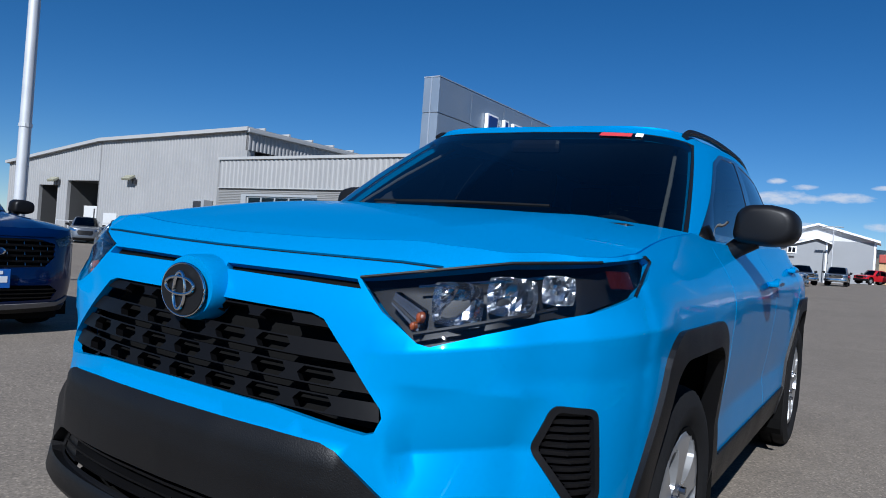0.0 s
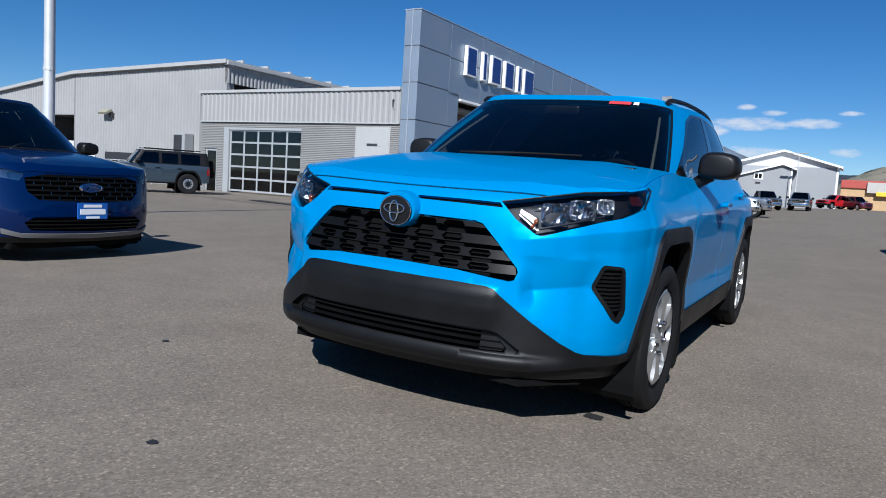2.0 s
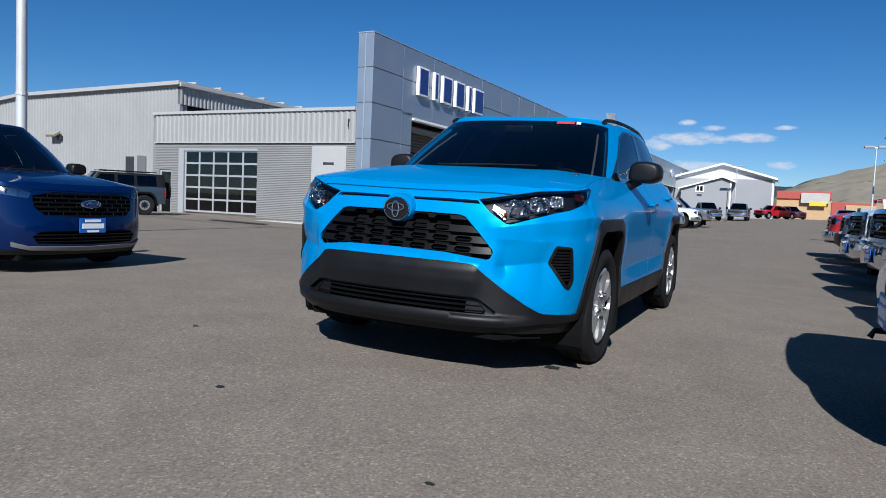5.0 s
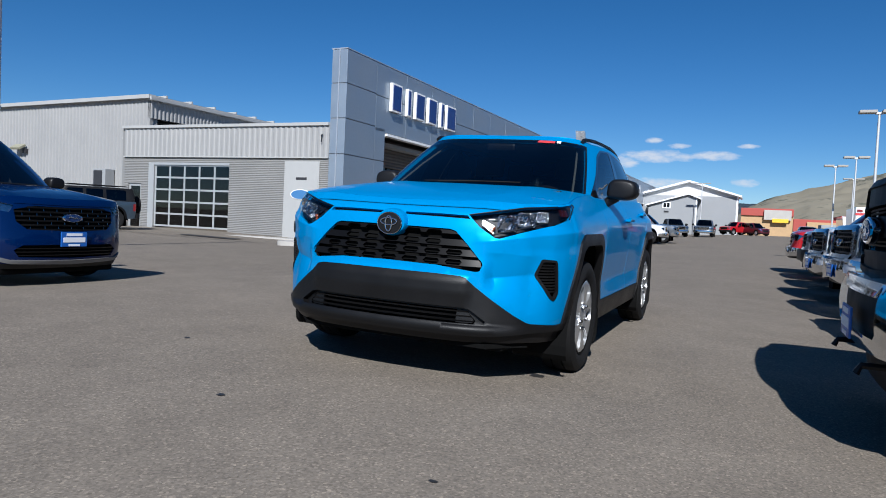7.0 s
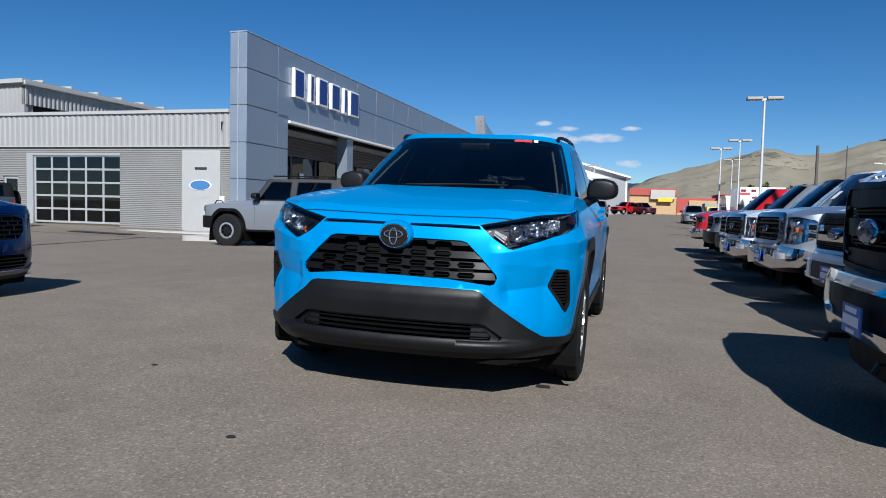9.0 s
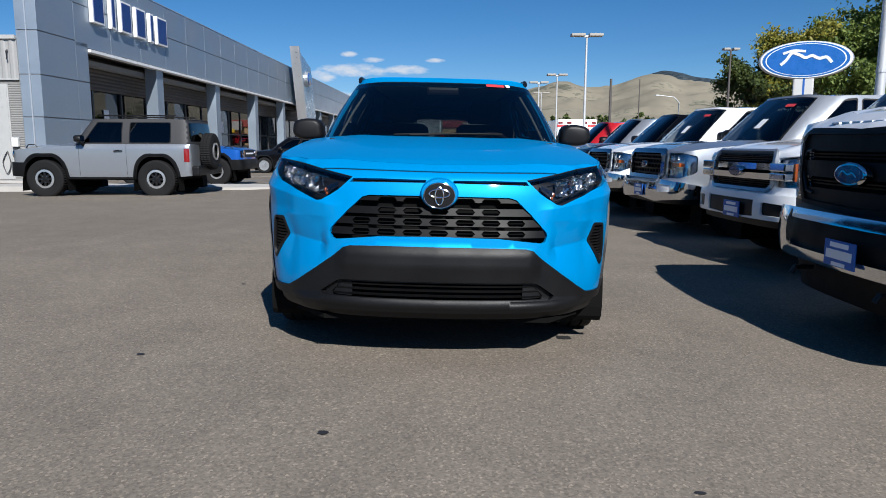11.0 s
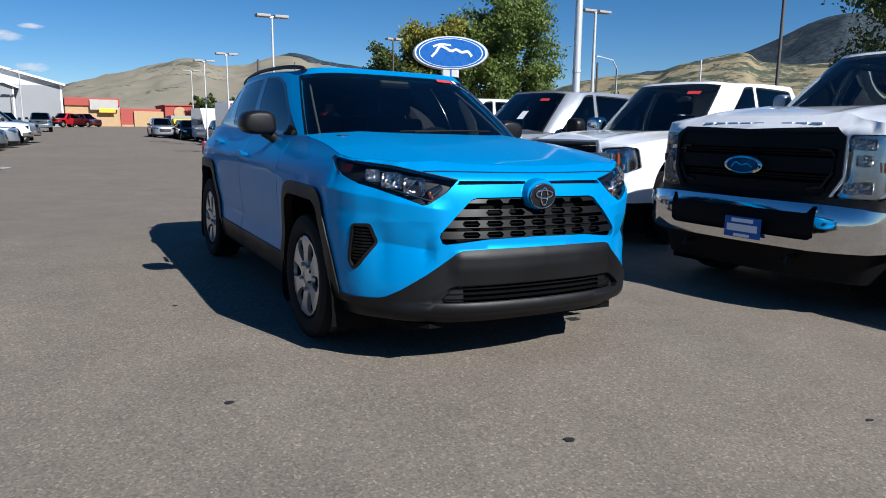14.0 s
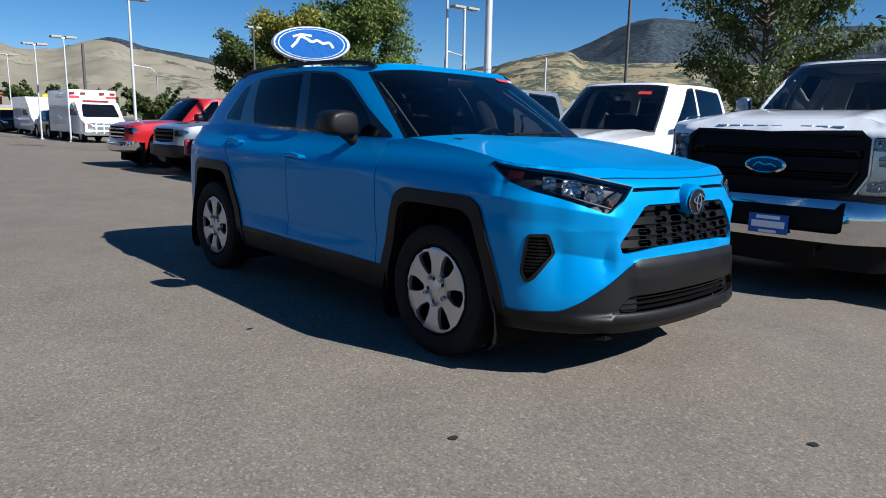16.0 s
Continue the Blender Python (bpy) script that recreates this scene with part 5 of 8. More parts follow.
    wall_part(root, "parapet_cap", (-28.15, yw - 0.16, 4.90), (-15.28, yw + 0.3, 5.04), TRIM)
    wall_part(root, "left_return", (-28.25, yw, base), (-28.05, 30, 4.9), CORRUGATED)
    wall_part(root, "door_jamb", (gx0 - 0.45, yw - 0.01, base), (gx0 - 0.08, yw + 0.22, gz + 0.14), ALU)
    wall_part(root, "door_head", (gx0 - 0.08, yw - 0.01, gz + 0.02), (gx1, yw + 0.22, gz + 0.14), ALU)
    door = new("garage_door")
    door.parent = root
    zb = -0.06
    nx, nz = 5, 5
    for i in range(nx + 1):
        x = gx0 + (gx1 - gx0) * i / nx
        wall_part(door, "stile", (x - 0.05, yw + 0.06, zb), (x + 0.05, yw + 0.11, gz), ALU)
    for j in range(nz + 1):
        z = zb + (gz - zb) * j / nz
        wall_part(door, "rail", (gx0 + 0.01, yw + 0.055, z - 0.045), (gx1 - 0.01, yw + 0.105, z + 0.045), ALU)
    for i in range(nx):
        for j in range(nz):
            x0, x1 = gx0 + (gx1 - gx0) * i / nx + 0.05, gx0 + (gx1 - gx0) * (i + 1) / nx - 0.05
            z0, z1 = zb + (gz - zb) * j / nz + 0.045, zb + (gz - zb) * (j + 1) / nz - 0.045
            p = part("pane", box_bm((x0, yw + 0.075, z0), (x1, yw + 0.085, z1)), SHOP_GLASS, door)
            p.visible_shadow = False
    wall_part(root, "bay_floor", (-27.8, yw + 0.25, base), (-16, 33, -0.25), CONCRETE)
    wall_part(root, "bay_back", (-27.8, 33, base), (-16, 33.2, 4.6), GREY_WALL)
    # sign panel, wall charger and side door
    sp = new("sign_panel")
    sp.parent = root
    part("board", box_bm((-17.62, yw - 0.07, -0.28), (-15.80, yw - 0.025, 3.22), 0.01), TRIM, sp)
    part("frame", box_bm((-17.68, yw - 0.05, -0.28), (-17.62, yw - 0.02, 3.28)), TRIM, sp)
    part("frame", box_bm((-15.80, yw - 0.05, -0.28), (-15.74, yw - 0.02, 3.28)), TRIM, sp)
    part("frame", box_bm((-17.62, yw - 0.05, 3.22), (-15.80, yw - 0.02, 3.28)), TRIM, sp)
    part("joint", box_bm((-17.62, yw - 0.075, 1.22), (-15.80, yw - 0.06, 1.25)), TRIM, sp)
    m = Matrix.Translation((-16.72, yw - 0.072, 1.75)) @ Matrix.Diagonal((1, 1, 0.42, 1))
    part("oval_rim", lathe_bm([(0.56, 0.0), (0.54, -0.02), (0.0, -0.022)], 40, "y", m=m), WHITE_PRINT, sp)
    part("oval", lathe_bm([(0.50, -0.02), (0.49, -0.03), (0.0, -0.032)], 40, "y", m=m), OVAL_PRINT, sp)
    part("print_bar", box_bm((-17.0, yw - 0.076, 2.42), (-16.4, yw - 0.07, 2.54)), MULLION, sp)
    part("print_bar", box_bm((-16.35, yw - 0.076, 2.42), (-15.95, yw - 0.07, 2.50)), TRIM, sp)
    part("print_bar", box_bm((-17.5, yw - 0.076, 2.50), (-17.05, yw - 0.07, 2.60)), TRIM, sp)
    ch = new("wall_charger")
    ch.parent = root
    part("case", box_bm((-15.72, yw - 0.17, 0.95), (-15.46, yw - 0.03, 1.30), 0.03), WHITE_WALL, ch)
    loop = [(-15.60, yw - 0.1, 0.95), (-15.62, yw - 0.12, 0.4), (-15.45, yw - 0.12, 0.0), (-15.35, yw - 0.12, 0.5), (-15.42, yw - 0.1, 0.9)]
    part("cable", tube_bm([Vector(p) for p in smooth_curve(loop, 6)], 0.018, 6), MULLION, ch, "", True)
    loop = [(-15.95, yw - 0.12, 0.75), (-16.12, yw - 0.13, 0.35), (-15.98, yw - 0.13, -0.05), (-15.82, yw - 0.13, 0.3), (-15.92, yw - 0.12, 0.8)]
    part("cable", tube_bm([Vector(p) for p in smooth_curve(loop, 6)], 0.018, 6), MULLION, ch, "", True)
    wall_part(root, "side_door_frame", (-27.75, yw + 0.05, base), (-27.65, yw + 0.15, 2.05), ALU)
    wall_part(root, "side_door_frame", (-26.95, yw + 0.05, base), (-26.85, yw + 0.15, 2.05), ALU)
    wall_part(root, "side_door_frame", (-27.65, yw + 0.05, 1.93), (-26.95, yw + 0.15, 2.05), ALU)
    p = wall_part(root, "side_door_glass", (-27.65, yw + 0.09, -0.2), (-26.95, yw + 0.10, 1.93), SHOP_GLASS)
    p.visible_shadow = False
    part("wall_hook", tube_bm([(-15.62, yw - 0.09, 4.5), (-15.62, yw - 0.16, 4.45), (-15.62, yw - 0.16, 4.15)], 0.03, 6), MULLION, root)
    # raised letters of the name, as plain blocks in their colours
    for ya, wd in ((25.9, 1.0), (27.55, 0.42), (28.5, 1.05), (30.05, 1.05), (31.65, 0.42), (32.5, 1.25)):
        b = new("sign_block")
        b.parent = root
        part("block_return", box_bm((FX + 0.02, ya, 6.16), (FX + 0.19, ya + wd, 7.56), 0.01), LETTER_WHITE, b)
        part("block_face", box_bm((FX + 0.185, ya + 0.09, 6.25), (FX + 0.205, ya + wd - 0.09, 7.47), 0.005), LETTER_BLUE, b)
    # far wall discs
    for yy in (104.0, 113.0):
        part("far_sign_disc", lathe_bm([(0.7, 0.0), (0.7, 0.15), (0.0, 0.17)], 24, "x", m=Matrix.Translation((FX + 0.02, yy, 6.9))), PANEL_EDGE, root)
    return root


showroom()


def brand_fin():
    root = thing("sign_fin", "tall tapered silver-blue sign fin standing before the showroom", "sign", kind="structure")
    mat = matte("pale_blue_fin_panel", (0.30, 0.42, 0.54), 0.3, 0.6, 0.05, bump=0)
    prof = [(67.3, -0.5), (73.6, -0.5), (69.2, 8.7), (62.9, 9.8)]
    part("fin_body", prism_bm(prof, FX + 0.5, FX + 1.1, "x"), mat, root)
    part("fin_edge", prism_bm([(66.9, -0.5), (67.35, -0.5), (63.0, 9.9), (62.5, 10.0)], FX + 0.45, FX + 1.3, "x"), PANEL_EDGE, root)
    part("doorway", prism_bm([(70.4, -0.4), (72.5, -0.4), (71.6, 2.3), (69.8, 2.3)], FX + 1.1, FX + 1.13, "x"), MULLION, root)
    m = Matrix.Translation((FX + 1.1, 66.6, 7.4)) @ Matrix.Diagonal((1, 1.0, 0.62, 1))
    part("oval_mount", lathe_bm([(1.15, 0.0), (1.15, 0.35), (0.0, 0.38)], 32, "x", m=m), PANEL_EDGE, root)
    part("oval", lathe_bm([(1.0, 0.36), (1.0, 0.42), (0.0, 0.44)], 32, "x", m=m), OVAL_BLUE, root)
    return root


brand_fin()


LAMP_LENS = matte("aged_lamp_lens", (0.27, 0.26, 0.19), 0.5, bump=0)


def workshop():
    root = thing("workshop_building", "large pale ribbed-steel workshop with open bays", "building", m=YARD, kind="structure")
    y, yb, base = 26.0, 62.0, -0.5
    xr = -30.0

    def top(x):
        return float(np.interp(x, [-58, -45, xr], [5.75, 7.2, 7.45]))
    bays = [(-49.2, -45.1, 4.45), (-53.2, -50.5, 4.1)]
    # front wall, in ribbed strips between and above the bays
    edges = sorted({-58.0, xr, *[b[0] for b in bays], *[b[1] for b in bays], -45.0})
    for a, b in zip(edges, edges[1:]):
        bay = next((q for q in bays if abs(q[0] - a) < 0.01), None)
        z0 = bay[2] if bay else base
        n = max(2, int((b - a) / 0.3))
        verts, faces = [], []
        for i in range(n):
            for k, d in ((0.0, 0), (0.12, 1), (0.30, 1), (0.42, 0)):
                x = a + (b - a) * (i + k) / n
                verts += [(x, y - 0.04 * d, z0), (x, y - 0.04 * d, top(x))]
        x = b
        verts += [(x, y, z0), (x, y, top(x))]
        for i in range(len(verts) // 2 - 1):
            faces.append((2 * i, 2 * i + 2, 2 * i + 3, 2 * i + 1))
        mesh_object("front_siding", verts, faces, RIBBED, root)
        part("front_core", prism_bm([(a, z0), (b, z0), (b, top(b)), (a, top(a))], y + 0.003, y + 0.25, "y"), RIBBED, root)
    for a, b in ((-58.2, -45.0), (-45.0, xr + 0.2)):
        part("roof_trim", prism_bm([(a, top(a)), (b, top(b)), (b, top(b) + 0.22), (a, top(a) + 0.22)], y - 0.3, y + 0.2, "y"), TRIM, root)
        part("roof_sheet", prism_bm([(a, top(a) + 0.1), (b, top(b) + 0.1), (b, top(b) + 0.2), (a, top(a) + 0.2)], y + 0.2, yb, "y"), RIBBED, root)
    # right side: clerestory under a sloping eave
    part("side_wall", box_bm((xr - 0.25, y, base), (xr, yb, 5.2)), RIBBED, root)
    part("recess_wall", box_bm((xr - 2.2, y + 0.25, 5.2), (xr - 2.0, yb, 6.9)), MULLION, root)
    corrugated_x("side_siding", root, xr + 0.04, y, yb, 6.35, 7.4, 0.3, 0.04, RIBBED)
    part("side_band", box_bm((xr - 0.2, y, 6.35), (xr, yb, 7.45)), RIBBED, root)
    part("gutter", box_bm((xr, y - 0.2, 7.35), (xr + 0.28, yb, 7.6), 0.04), TRIM, root)
    for k in range(18):
        part("roof_rib", box_bm((xr - 3, y + 1 + k * 2, 7.66), (xr + 0.2, y + 1.12 + k * 2, 7.80)), TRIM, root)
    for k in range(5):
        part("clerestory_post", box_bm((xr - 0.3, y + 0.3 + k * 6.0, 5.2), (xr - 0.05, y + 0.6 + k * 6.0, 6.35)), RIBBED, root)
    part("side_step", box_bm((xr - 2.2, y - 0.02, 5.1), (xr + 0.1, y + 0.2, 5.25)), TRIM, root)
    # bays
    for a, b, z in bays:
        part("bay_floor", box_bm((a, y + 0.2, base), (b, y + 14, -0.3)), CONCRETE, root)
        # bay surfaces coloured dark in place of the shade inside
        part("bay_back", box_bm((a - 0.5, y + 14, base), (b + 0.5, y + 14.2, z + 1)), ROOM_SHADE, root)
        part("bay_side", box_bm((a - 0.25, y + 0.25, base), (a, y + 14, z + 1)), ROOM_SHADE, root)
        part("bay_side", box_bm((b, y + 0.25, base), (b + 0.25, y + 14, z + 1)), ROOM_SHADE, root)
        part("bay_ceiling", box_bm((a - 0.25, y + 0.25, z), (b + 0.25, y + 14, z + 0.2)), ROOM_SHADE, root)
    for x, z in ((-41.1, 4.75), (-50.6, 4.6)):
        lamp = new("wall_pack_light")
        lamp.parent = root
        part("lamp_box", box_bm((-0.45, -0.5, -0.07), (0.45, 0.0, 0.10), 0.03, m=Matrix.Translation((x, y - 0.15, z)) @ Matrix.Rotation(0.55, 4, "X")), LAMP_LENS, lamp)
        part("lamp_arm", box_bm((x + 0.2, y - 0.2, z - 0.5), (x + 0.5, y, z - 0.2)), MULLION, lamp)
    ac = new("air_conditioner")
    ac.parent = root
    part("case", box_bm((-33.75, y - 0.7, 2.1), (-32.7, y - 0.04, 3.3), 0.03), GREY_WALL, ac)
    part("grille", box_bm((-33.65, y - 0.73, 2.2), (-32.95, y - 0.69, 3.2)), MULLION, ac)
    part("louvre_vent", box_bm((-31.0, y - 0.08, 2.6), (-30.2, y - 0.03, 3.9)), GREY_WALL, root)
    part("step_door", box_bm((-44.2, y - 0.07, 0.2), (-42.6, y - 0.02, 2.2)), WHITE_WALL, root)
    part("dark_band", box_bm((-41.5, y - 0.06, 1.0), (-35.5, y - 0.03, 2.0)), MULLION, root)
    return root


workshop()


def yard_fence():
    root = thing("yard_fence", "grey chain-link yard fence with concrete blocks", "fence", m=YARD)
    for k in range(9):
        x = -47.0 + k * 1.6
        part("post", tube_bm([(x, 24.2, -0.4), (x, 24.2, 1.5)], 0.035, 6), GALV, root)
    part("top_rail", tube_bm([(-47, 24.2, 1.48), (-34.2, 24.2, 1.48)], 0.025, 6), GALV, root)
    part("mid_rail", tube_bm([(-47, 24.2, 0.6), (-34.2, 24.2, 0.6)], 0.02, 6), GALV, root)
    for k in range(5):
        part("concrete_block", box_bm((-46.8 + 2.4 * k, 23.7, -0.4), (-44.55 + 2.4 * k, 24.1, 0.45), 0.04), CONCRETE, root)
    return root


yard_fence()
cb = thing("storage_box", "white box trailer in an open workshop bay", "trailer", m=YARD)
part("box", box_bm((-48.6, 27.0, 0.2), (-45.6, 31.0, 2.7), 0.05), WHITE_WALL, cb)
part("door_bar", box_bm((-47.2, 26.95, 0.4), (-47.1, 27.0, 2.5)), MULLION, cb)
part("base", box_bm((-48.4, 27.2, -0.32), (-45.8, 30.8, 0.2)), MULLION, cb)

# pavement before the showroom, kerb island and drain
walk_bm = box_bm((-28.2, 21.0, -0.45), (-13.4, 22.0, -0.20), 0.02)
tagged(part("pavement", walk_bm, CONCRETE, None), "pale concrete apron along the showroom", "pavement", kind="structure")
tagged(part("pavement", box_bm((FX + 0.02, 21.0, -0.45), (-13.0, 96, -0.18), 0.02), CONCRETE, None), "pale concrete pavement along the showroom", "pavement", kind="structure")
isl = rounded([(-12.5, 15.2), (-5.0, 15.0), (-4.0, 15.9), (-4.6, 16.7), (-12.5, 16.6)], 0.5, 5)
tagged(part("kerb_island", prism_bm(isl, -0.4, -0.02), CONCRETE, None), "low pale concrete kerb island between parking bays", "kerb", kind="structure")
PAINT_WHITE = matte("worn_white_line_paint", (0.55, 0.55, 0.53), 0.8, 0, 0.25, scale=6)
PAINT_BLUE = matte("worn_blue_line_paint", (0.10, 0.22, 0.38), 0.8, 0, 0.25, scale=6)


def stripe(name, a, b, w, mat, label):
    a, b = Vector((*a, 0)), Vector((*b, 0))
    n = (b - a).normalized().cross(Vector((0, 0, 1))) * w / 2
    v, q = [], 10
    for i in range(q + 1):
        p = a.lerp(b, i / q)
        for s in (-1, 1):
            c = p + n * s
            v.append((c.x, c.y, ground_z(c.x, c.y) + 0.022))
    return tagged(mesh_object(name, v, [(2 * i, 2 * i + 1, 2 * i + 3, 2 * i + 2) for i in range(q)], mat), label, "road marking", kind="structure")


for y in (19.2, 22.2, 25.2):
    stripe("bay_line", (-9.5, y), (-4.2, y + 0.1), 0.12, PAINT_BLUE if y < 23 else PAINT_WHITE, "worn painted parking bay line")
stripe("bay_line", (-4.3, 20.2), (-3.3, 22.4), 0.12, PAINT_WHITE, "worn painted parking bay line")
stripe("bay_line", (-4.3, 24.6), (-3.3, 22.4), 0.12, PAINT_WHITE, "worn painted parking bay line")
TAR = matte("tar_crack_seal", (0.02, 0.02, 0.021), 0.6)
for pts in ([(-26, 17.2), (-20, 17.0), (-14, 16.4), (-9.5, 15.2)], [(-19.5, 18.4), (-16.5, 18.2)]):
    c = smooth_curve(pts, 6)
    v = []
    for p in c:
        for s in (-1, 1):
            wv = 0.05 + 0.03 * noise.noise(Vector((p[0], p[1], 0))) if len(pts) > 2 else 0.35
            v.append((p[0], p[1] + s * wv, ground_z(p[0], p[1]) + 0.03))
    tagged(mesh_object("tar_seam", v, [(2 * i, 2 * i + 1, 2 * i + 3, 2 * i + 2) for i in range(len(c) - 1)], TAR), "dark tar repair seam in the asphalt", "tar seam", kind="structure")
for x, y, r in ((-1.5, 1.9, 0.018), (-1.54, 0.13, 0.02), (-0.43, -0.79, 0.026), (0.75, 0.62, 0.05), (-2.3, -1.1, 0.018), (0.9, -1.2, 0.016)):
    ring = [(x + r * (0.7 + 0.6 * random.random()) * math.cos(a), y + r * (0.5 + 0.5 * random.random()) * math.sin(a)) for a in np.linspace(0, 2 * math.pi, 9)[:-1]]
    v = [(a, b, ground_z(a, b) + 0.004) for a, b in ring]
    tagged(mesh_object("tar_spot", v, [tuple(range(8))], TAR), "small dark tar spot on the asphalt", "tar spot", kind="structure")


def far_house():
    root = thing("gabled_building", "grey and white gabled building with white trim", "building", kind="structure")
    y, yb = 110.0, 117.0
    x0, xm, x1, base, eave, apex = -14.2, -7.4, -0.35, -0.6, 6.55, 8.55
    part("wall", prism_bm([(x0, base), (x1, base), (x1, eave), (xm, apex), (x0, eave)], y, yb, "y"), WHITE_WALL, root)
    part("grey_wall", box_bm((x0 - 0.01, y - 0.05, base), (x1 + 0.01, y, eave - 0.1)), GREY_WALL, root)
    for a, b, za, zb in ((x0 - 0.5, xm, eave - 0.15, apex), (xm, x1 + 0.5, apex, eave - 0.15)):
        part("roof", prism_bm([(a, za), (b, zb), (b, zb + 0.28), (a, za + 0.28)], y - 0.8, yb + 0.5, "y"), WHITE_PRINT, root)
    px0, px1 = -13.0, -6.0
    part("porch", prism_bm([(px0, base), (px1, base), (px1, 6.0), (px1 - 1.2, 6.5), (px0, 4.75)], y - 2.0, y - 0.05, "y"), GREY_WALL, root)
    for a, b, za, zb in ((px0 - 0.4, px1 - 1.2, 4.68, 6.55), (px1 - 1.2, px1 + 0.6, 6.55, 5.85)):
        part("porch_roof", prism_bm([(a, za), (b, zb), (b, zb + 0.2), (a, za + 0.2)], y - 2.5, y - 0.05, "y"), WHITE_PRINT, root)
    part("corner_board", box_bm((px1 - 0.16, y - 2.05, base), (px1 + 0.04, y - 1.9, 6.0)), WHITE_PRINT, root)
    part("corner_board", box_bm((x1 - 0.2, y - 0.1, base), (x1 + 0.05, y + 0.1, eave)), WHITE_PRINT, root)
    w = new("window")
    w.parent = root
    for lo, hi in (((-10.95, 4.35), (-9.75, 4.5)), ((-10.95, 5.2), (-9.75, 5.35)), ((-10.95, 4.5), (-10.8, 5.2)), ((-9.9, 4.5), (-9.75, 5.2)), ((-10.4, 4.5), (-10.3, 5.2))):
        part("frame", box_bm((lo[0], y - 2.10, lo[1]), (hi[0], y - 2.0, hi[1])), WHITE_PRINT, w)
    part("pane", box_bm((-10.8, y - 2.04, 4.5), (-9.9, y - 2.01, 5.2)), GLOSS_BLACK, w)
    part("wall_vent", box_bm((-10.7, y - 2.06, 3.75), (-10.0, y - 2.0, 4.0)), MULLION, root)
    return root


far_house()


def shop_row():
    root = thing("shop_row", "low red and tan roadside shop with a signboard", "building", kind="structure")
    part("red_wall", box_bm((7.6, 118, -1), (14, 128, 3.7), 0.1), BRICK_RED, root)
    part("red_roof", box_bm((0.0, 117.9, 4.0), (7.6, 128, 5.2), 0.1), BRICK_RED, root)
    part("front_wall", box_bm((0.05, 118.2, -1), (7.6, 128, 4.0)), TAN_WALL, root)
    part("tan_gable", box_bm((3.4, 117.5, 3.4), (7.3, 117.9, 4.95), 0.05), CONCRETE, root)
    part("yellow_fascia", box_bm((4.6, 117.35, 3.0), (6.9, 117.5, 3.6), 0.03), YELLOW, root)
    part("tan_wall", box_bm((9.5, 117.6, -1), (13.9, 118, 3.3), 0.05), TAN_WALL, root)
    part("brick_block", box_bm((14, 117, -1), (18.2, 128, 4.2), 0.1), BRICK_RED, root)
    part("cornice", box_bm((13.9, 116.8, 4.2), (18.3, 128.2, 4.4), 0.05), BRICK_RED, root)
    part("awning", box_bm((14.6, 116.4, 1.5), (17.7, 117, 2.2), 0.1), RED_PAINT, root)
    part("round_sign", lathe_bm([(0.9, 0.0), (0.9, -0.15), (0, -0.16)], 20, "y", m=Matrix.Translation((16.2, 116.95, 3.2))), TAN_WALL, root)
    part("lower_wall", box_bm((7.7, 117.9, -1), (12, 118, 1.2), 0.02), TAN_WALL, root)
    return root


shop_row()
ys_sign = thing("yellow_sign", "yellow and red roadside sign on a post", "sign")
part("face", prism_bm(rounded([(16.05, 1.6), (18.05, 1.5), (18.25, 3.5), (15.95, 3.6)], 0.4), 84.0, 84.3, "y"), YELLOW, ys_sign)
part("emblem", lathe_bm([(0.5, 0.0), (0.5, -0.1), (0, -0.12)], 16, "y", m=Matrix.Translation((17.35, 83.98, 2.2))), RED_PRINT, ys_sign)
part("post", box_bm((16.95, 84.05, -0.6), (17.25, 84.25, 1.6)), GALV, ys_sign)


# ---- poles and signs ----


def light_pole(x, y, h, heads=2, mat=GALV, r=0.075, turn=0.0, span=0.8):
    root = thing("light_pole", "tall galvanised car park light pole with flat twin heads" if mat is GALV else "tall dark car park light pole with flat twin heads", "light pole", "car park light poles", Matrix.Translation((x, y, ground_z(x, y) - 0.02)) @ Matrix.Rotation(turn, 4, "Z"))
    part("pole", tube_bm([(0, 0, 0), (0, 0, h * 0.5), (0, 0, h)], [r, r * 0.85, r * 0.65], 10), mat, root, "", True)
    part("base_plate", box_bm((-r * 2, -r * 2, 0), (r * 2, r * 2, 0.06), 0.01), CONCRETE, root)
    for s in (-1, 1)[:heads]:
        part("lamp_head", box_bm((s * 0.08 if s > 0 else -span, -0.20, h - 0.02), (span if s > 0 else -0.08, 0.20, h + 0.08), 0.02), matte("lamp_head_grey", (0.33, 0.31, 0.28), 0.6) if "lamp_head_grey" not in bpy.data.materials else bpy.data.materials["lamp_head_grey"], root)
    part("cross_arm", box_bm((-0.12, -0.05, h - 0.06), (0.12, 0.05, h + 0.02), 0.01), mat, root)
    return root


light_pole(5.67, 24.9, 5.42, span=0.62, r=0.06)
light_pole(6.35, 36.2, 4.95, span=0.56, r=0.05)
light_pole(5.75, 39.2, 4.75, span=0.56, r=0.05)
light_pole(9.6, 66.0, 6.2, span=0.8, r=0.06)
light_pole(-5.1, 104.0, 7.3, span=1.1, r=0.08)
light_pole(19.3, 22.0, 6.4, span=0.75, r=0.09)
light_pole(14.6, 33.0, 6.0, mat=DARK_POLE, span=0.4, r=0.07)
light_pole(31.0, 47.0, 6.6, span=0.6, r=0.06)


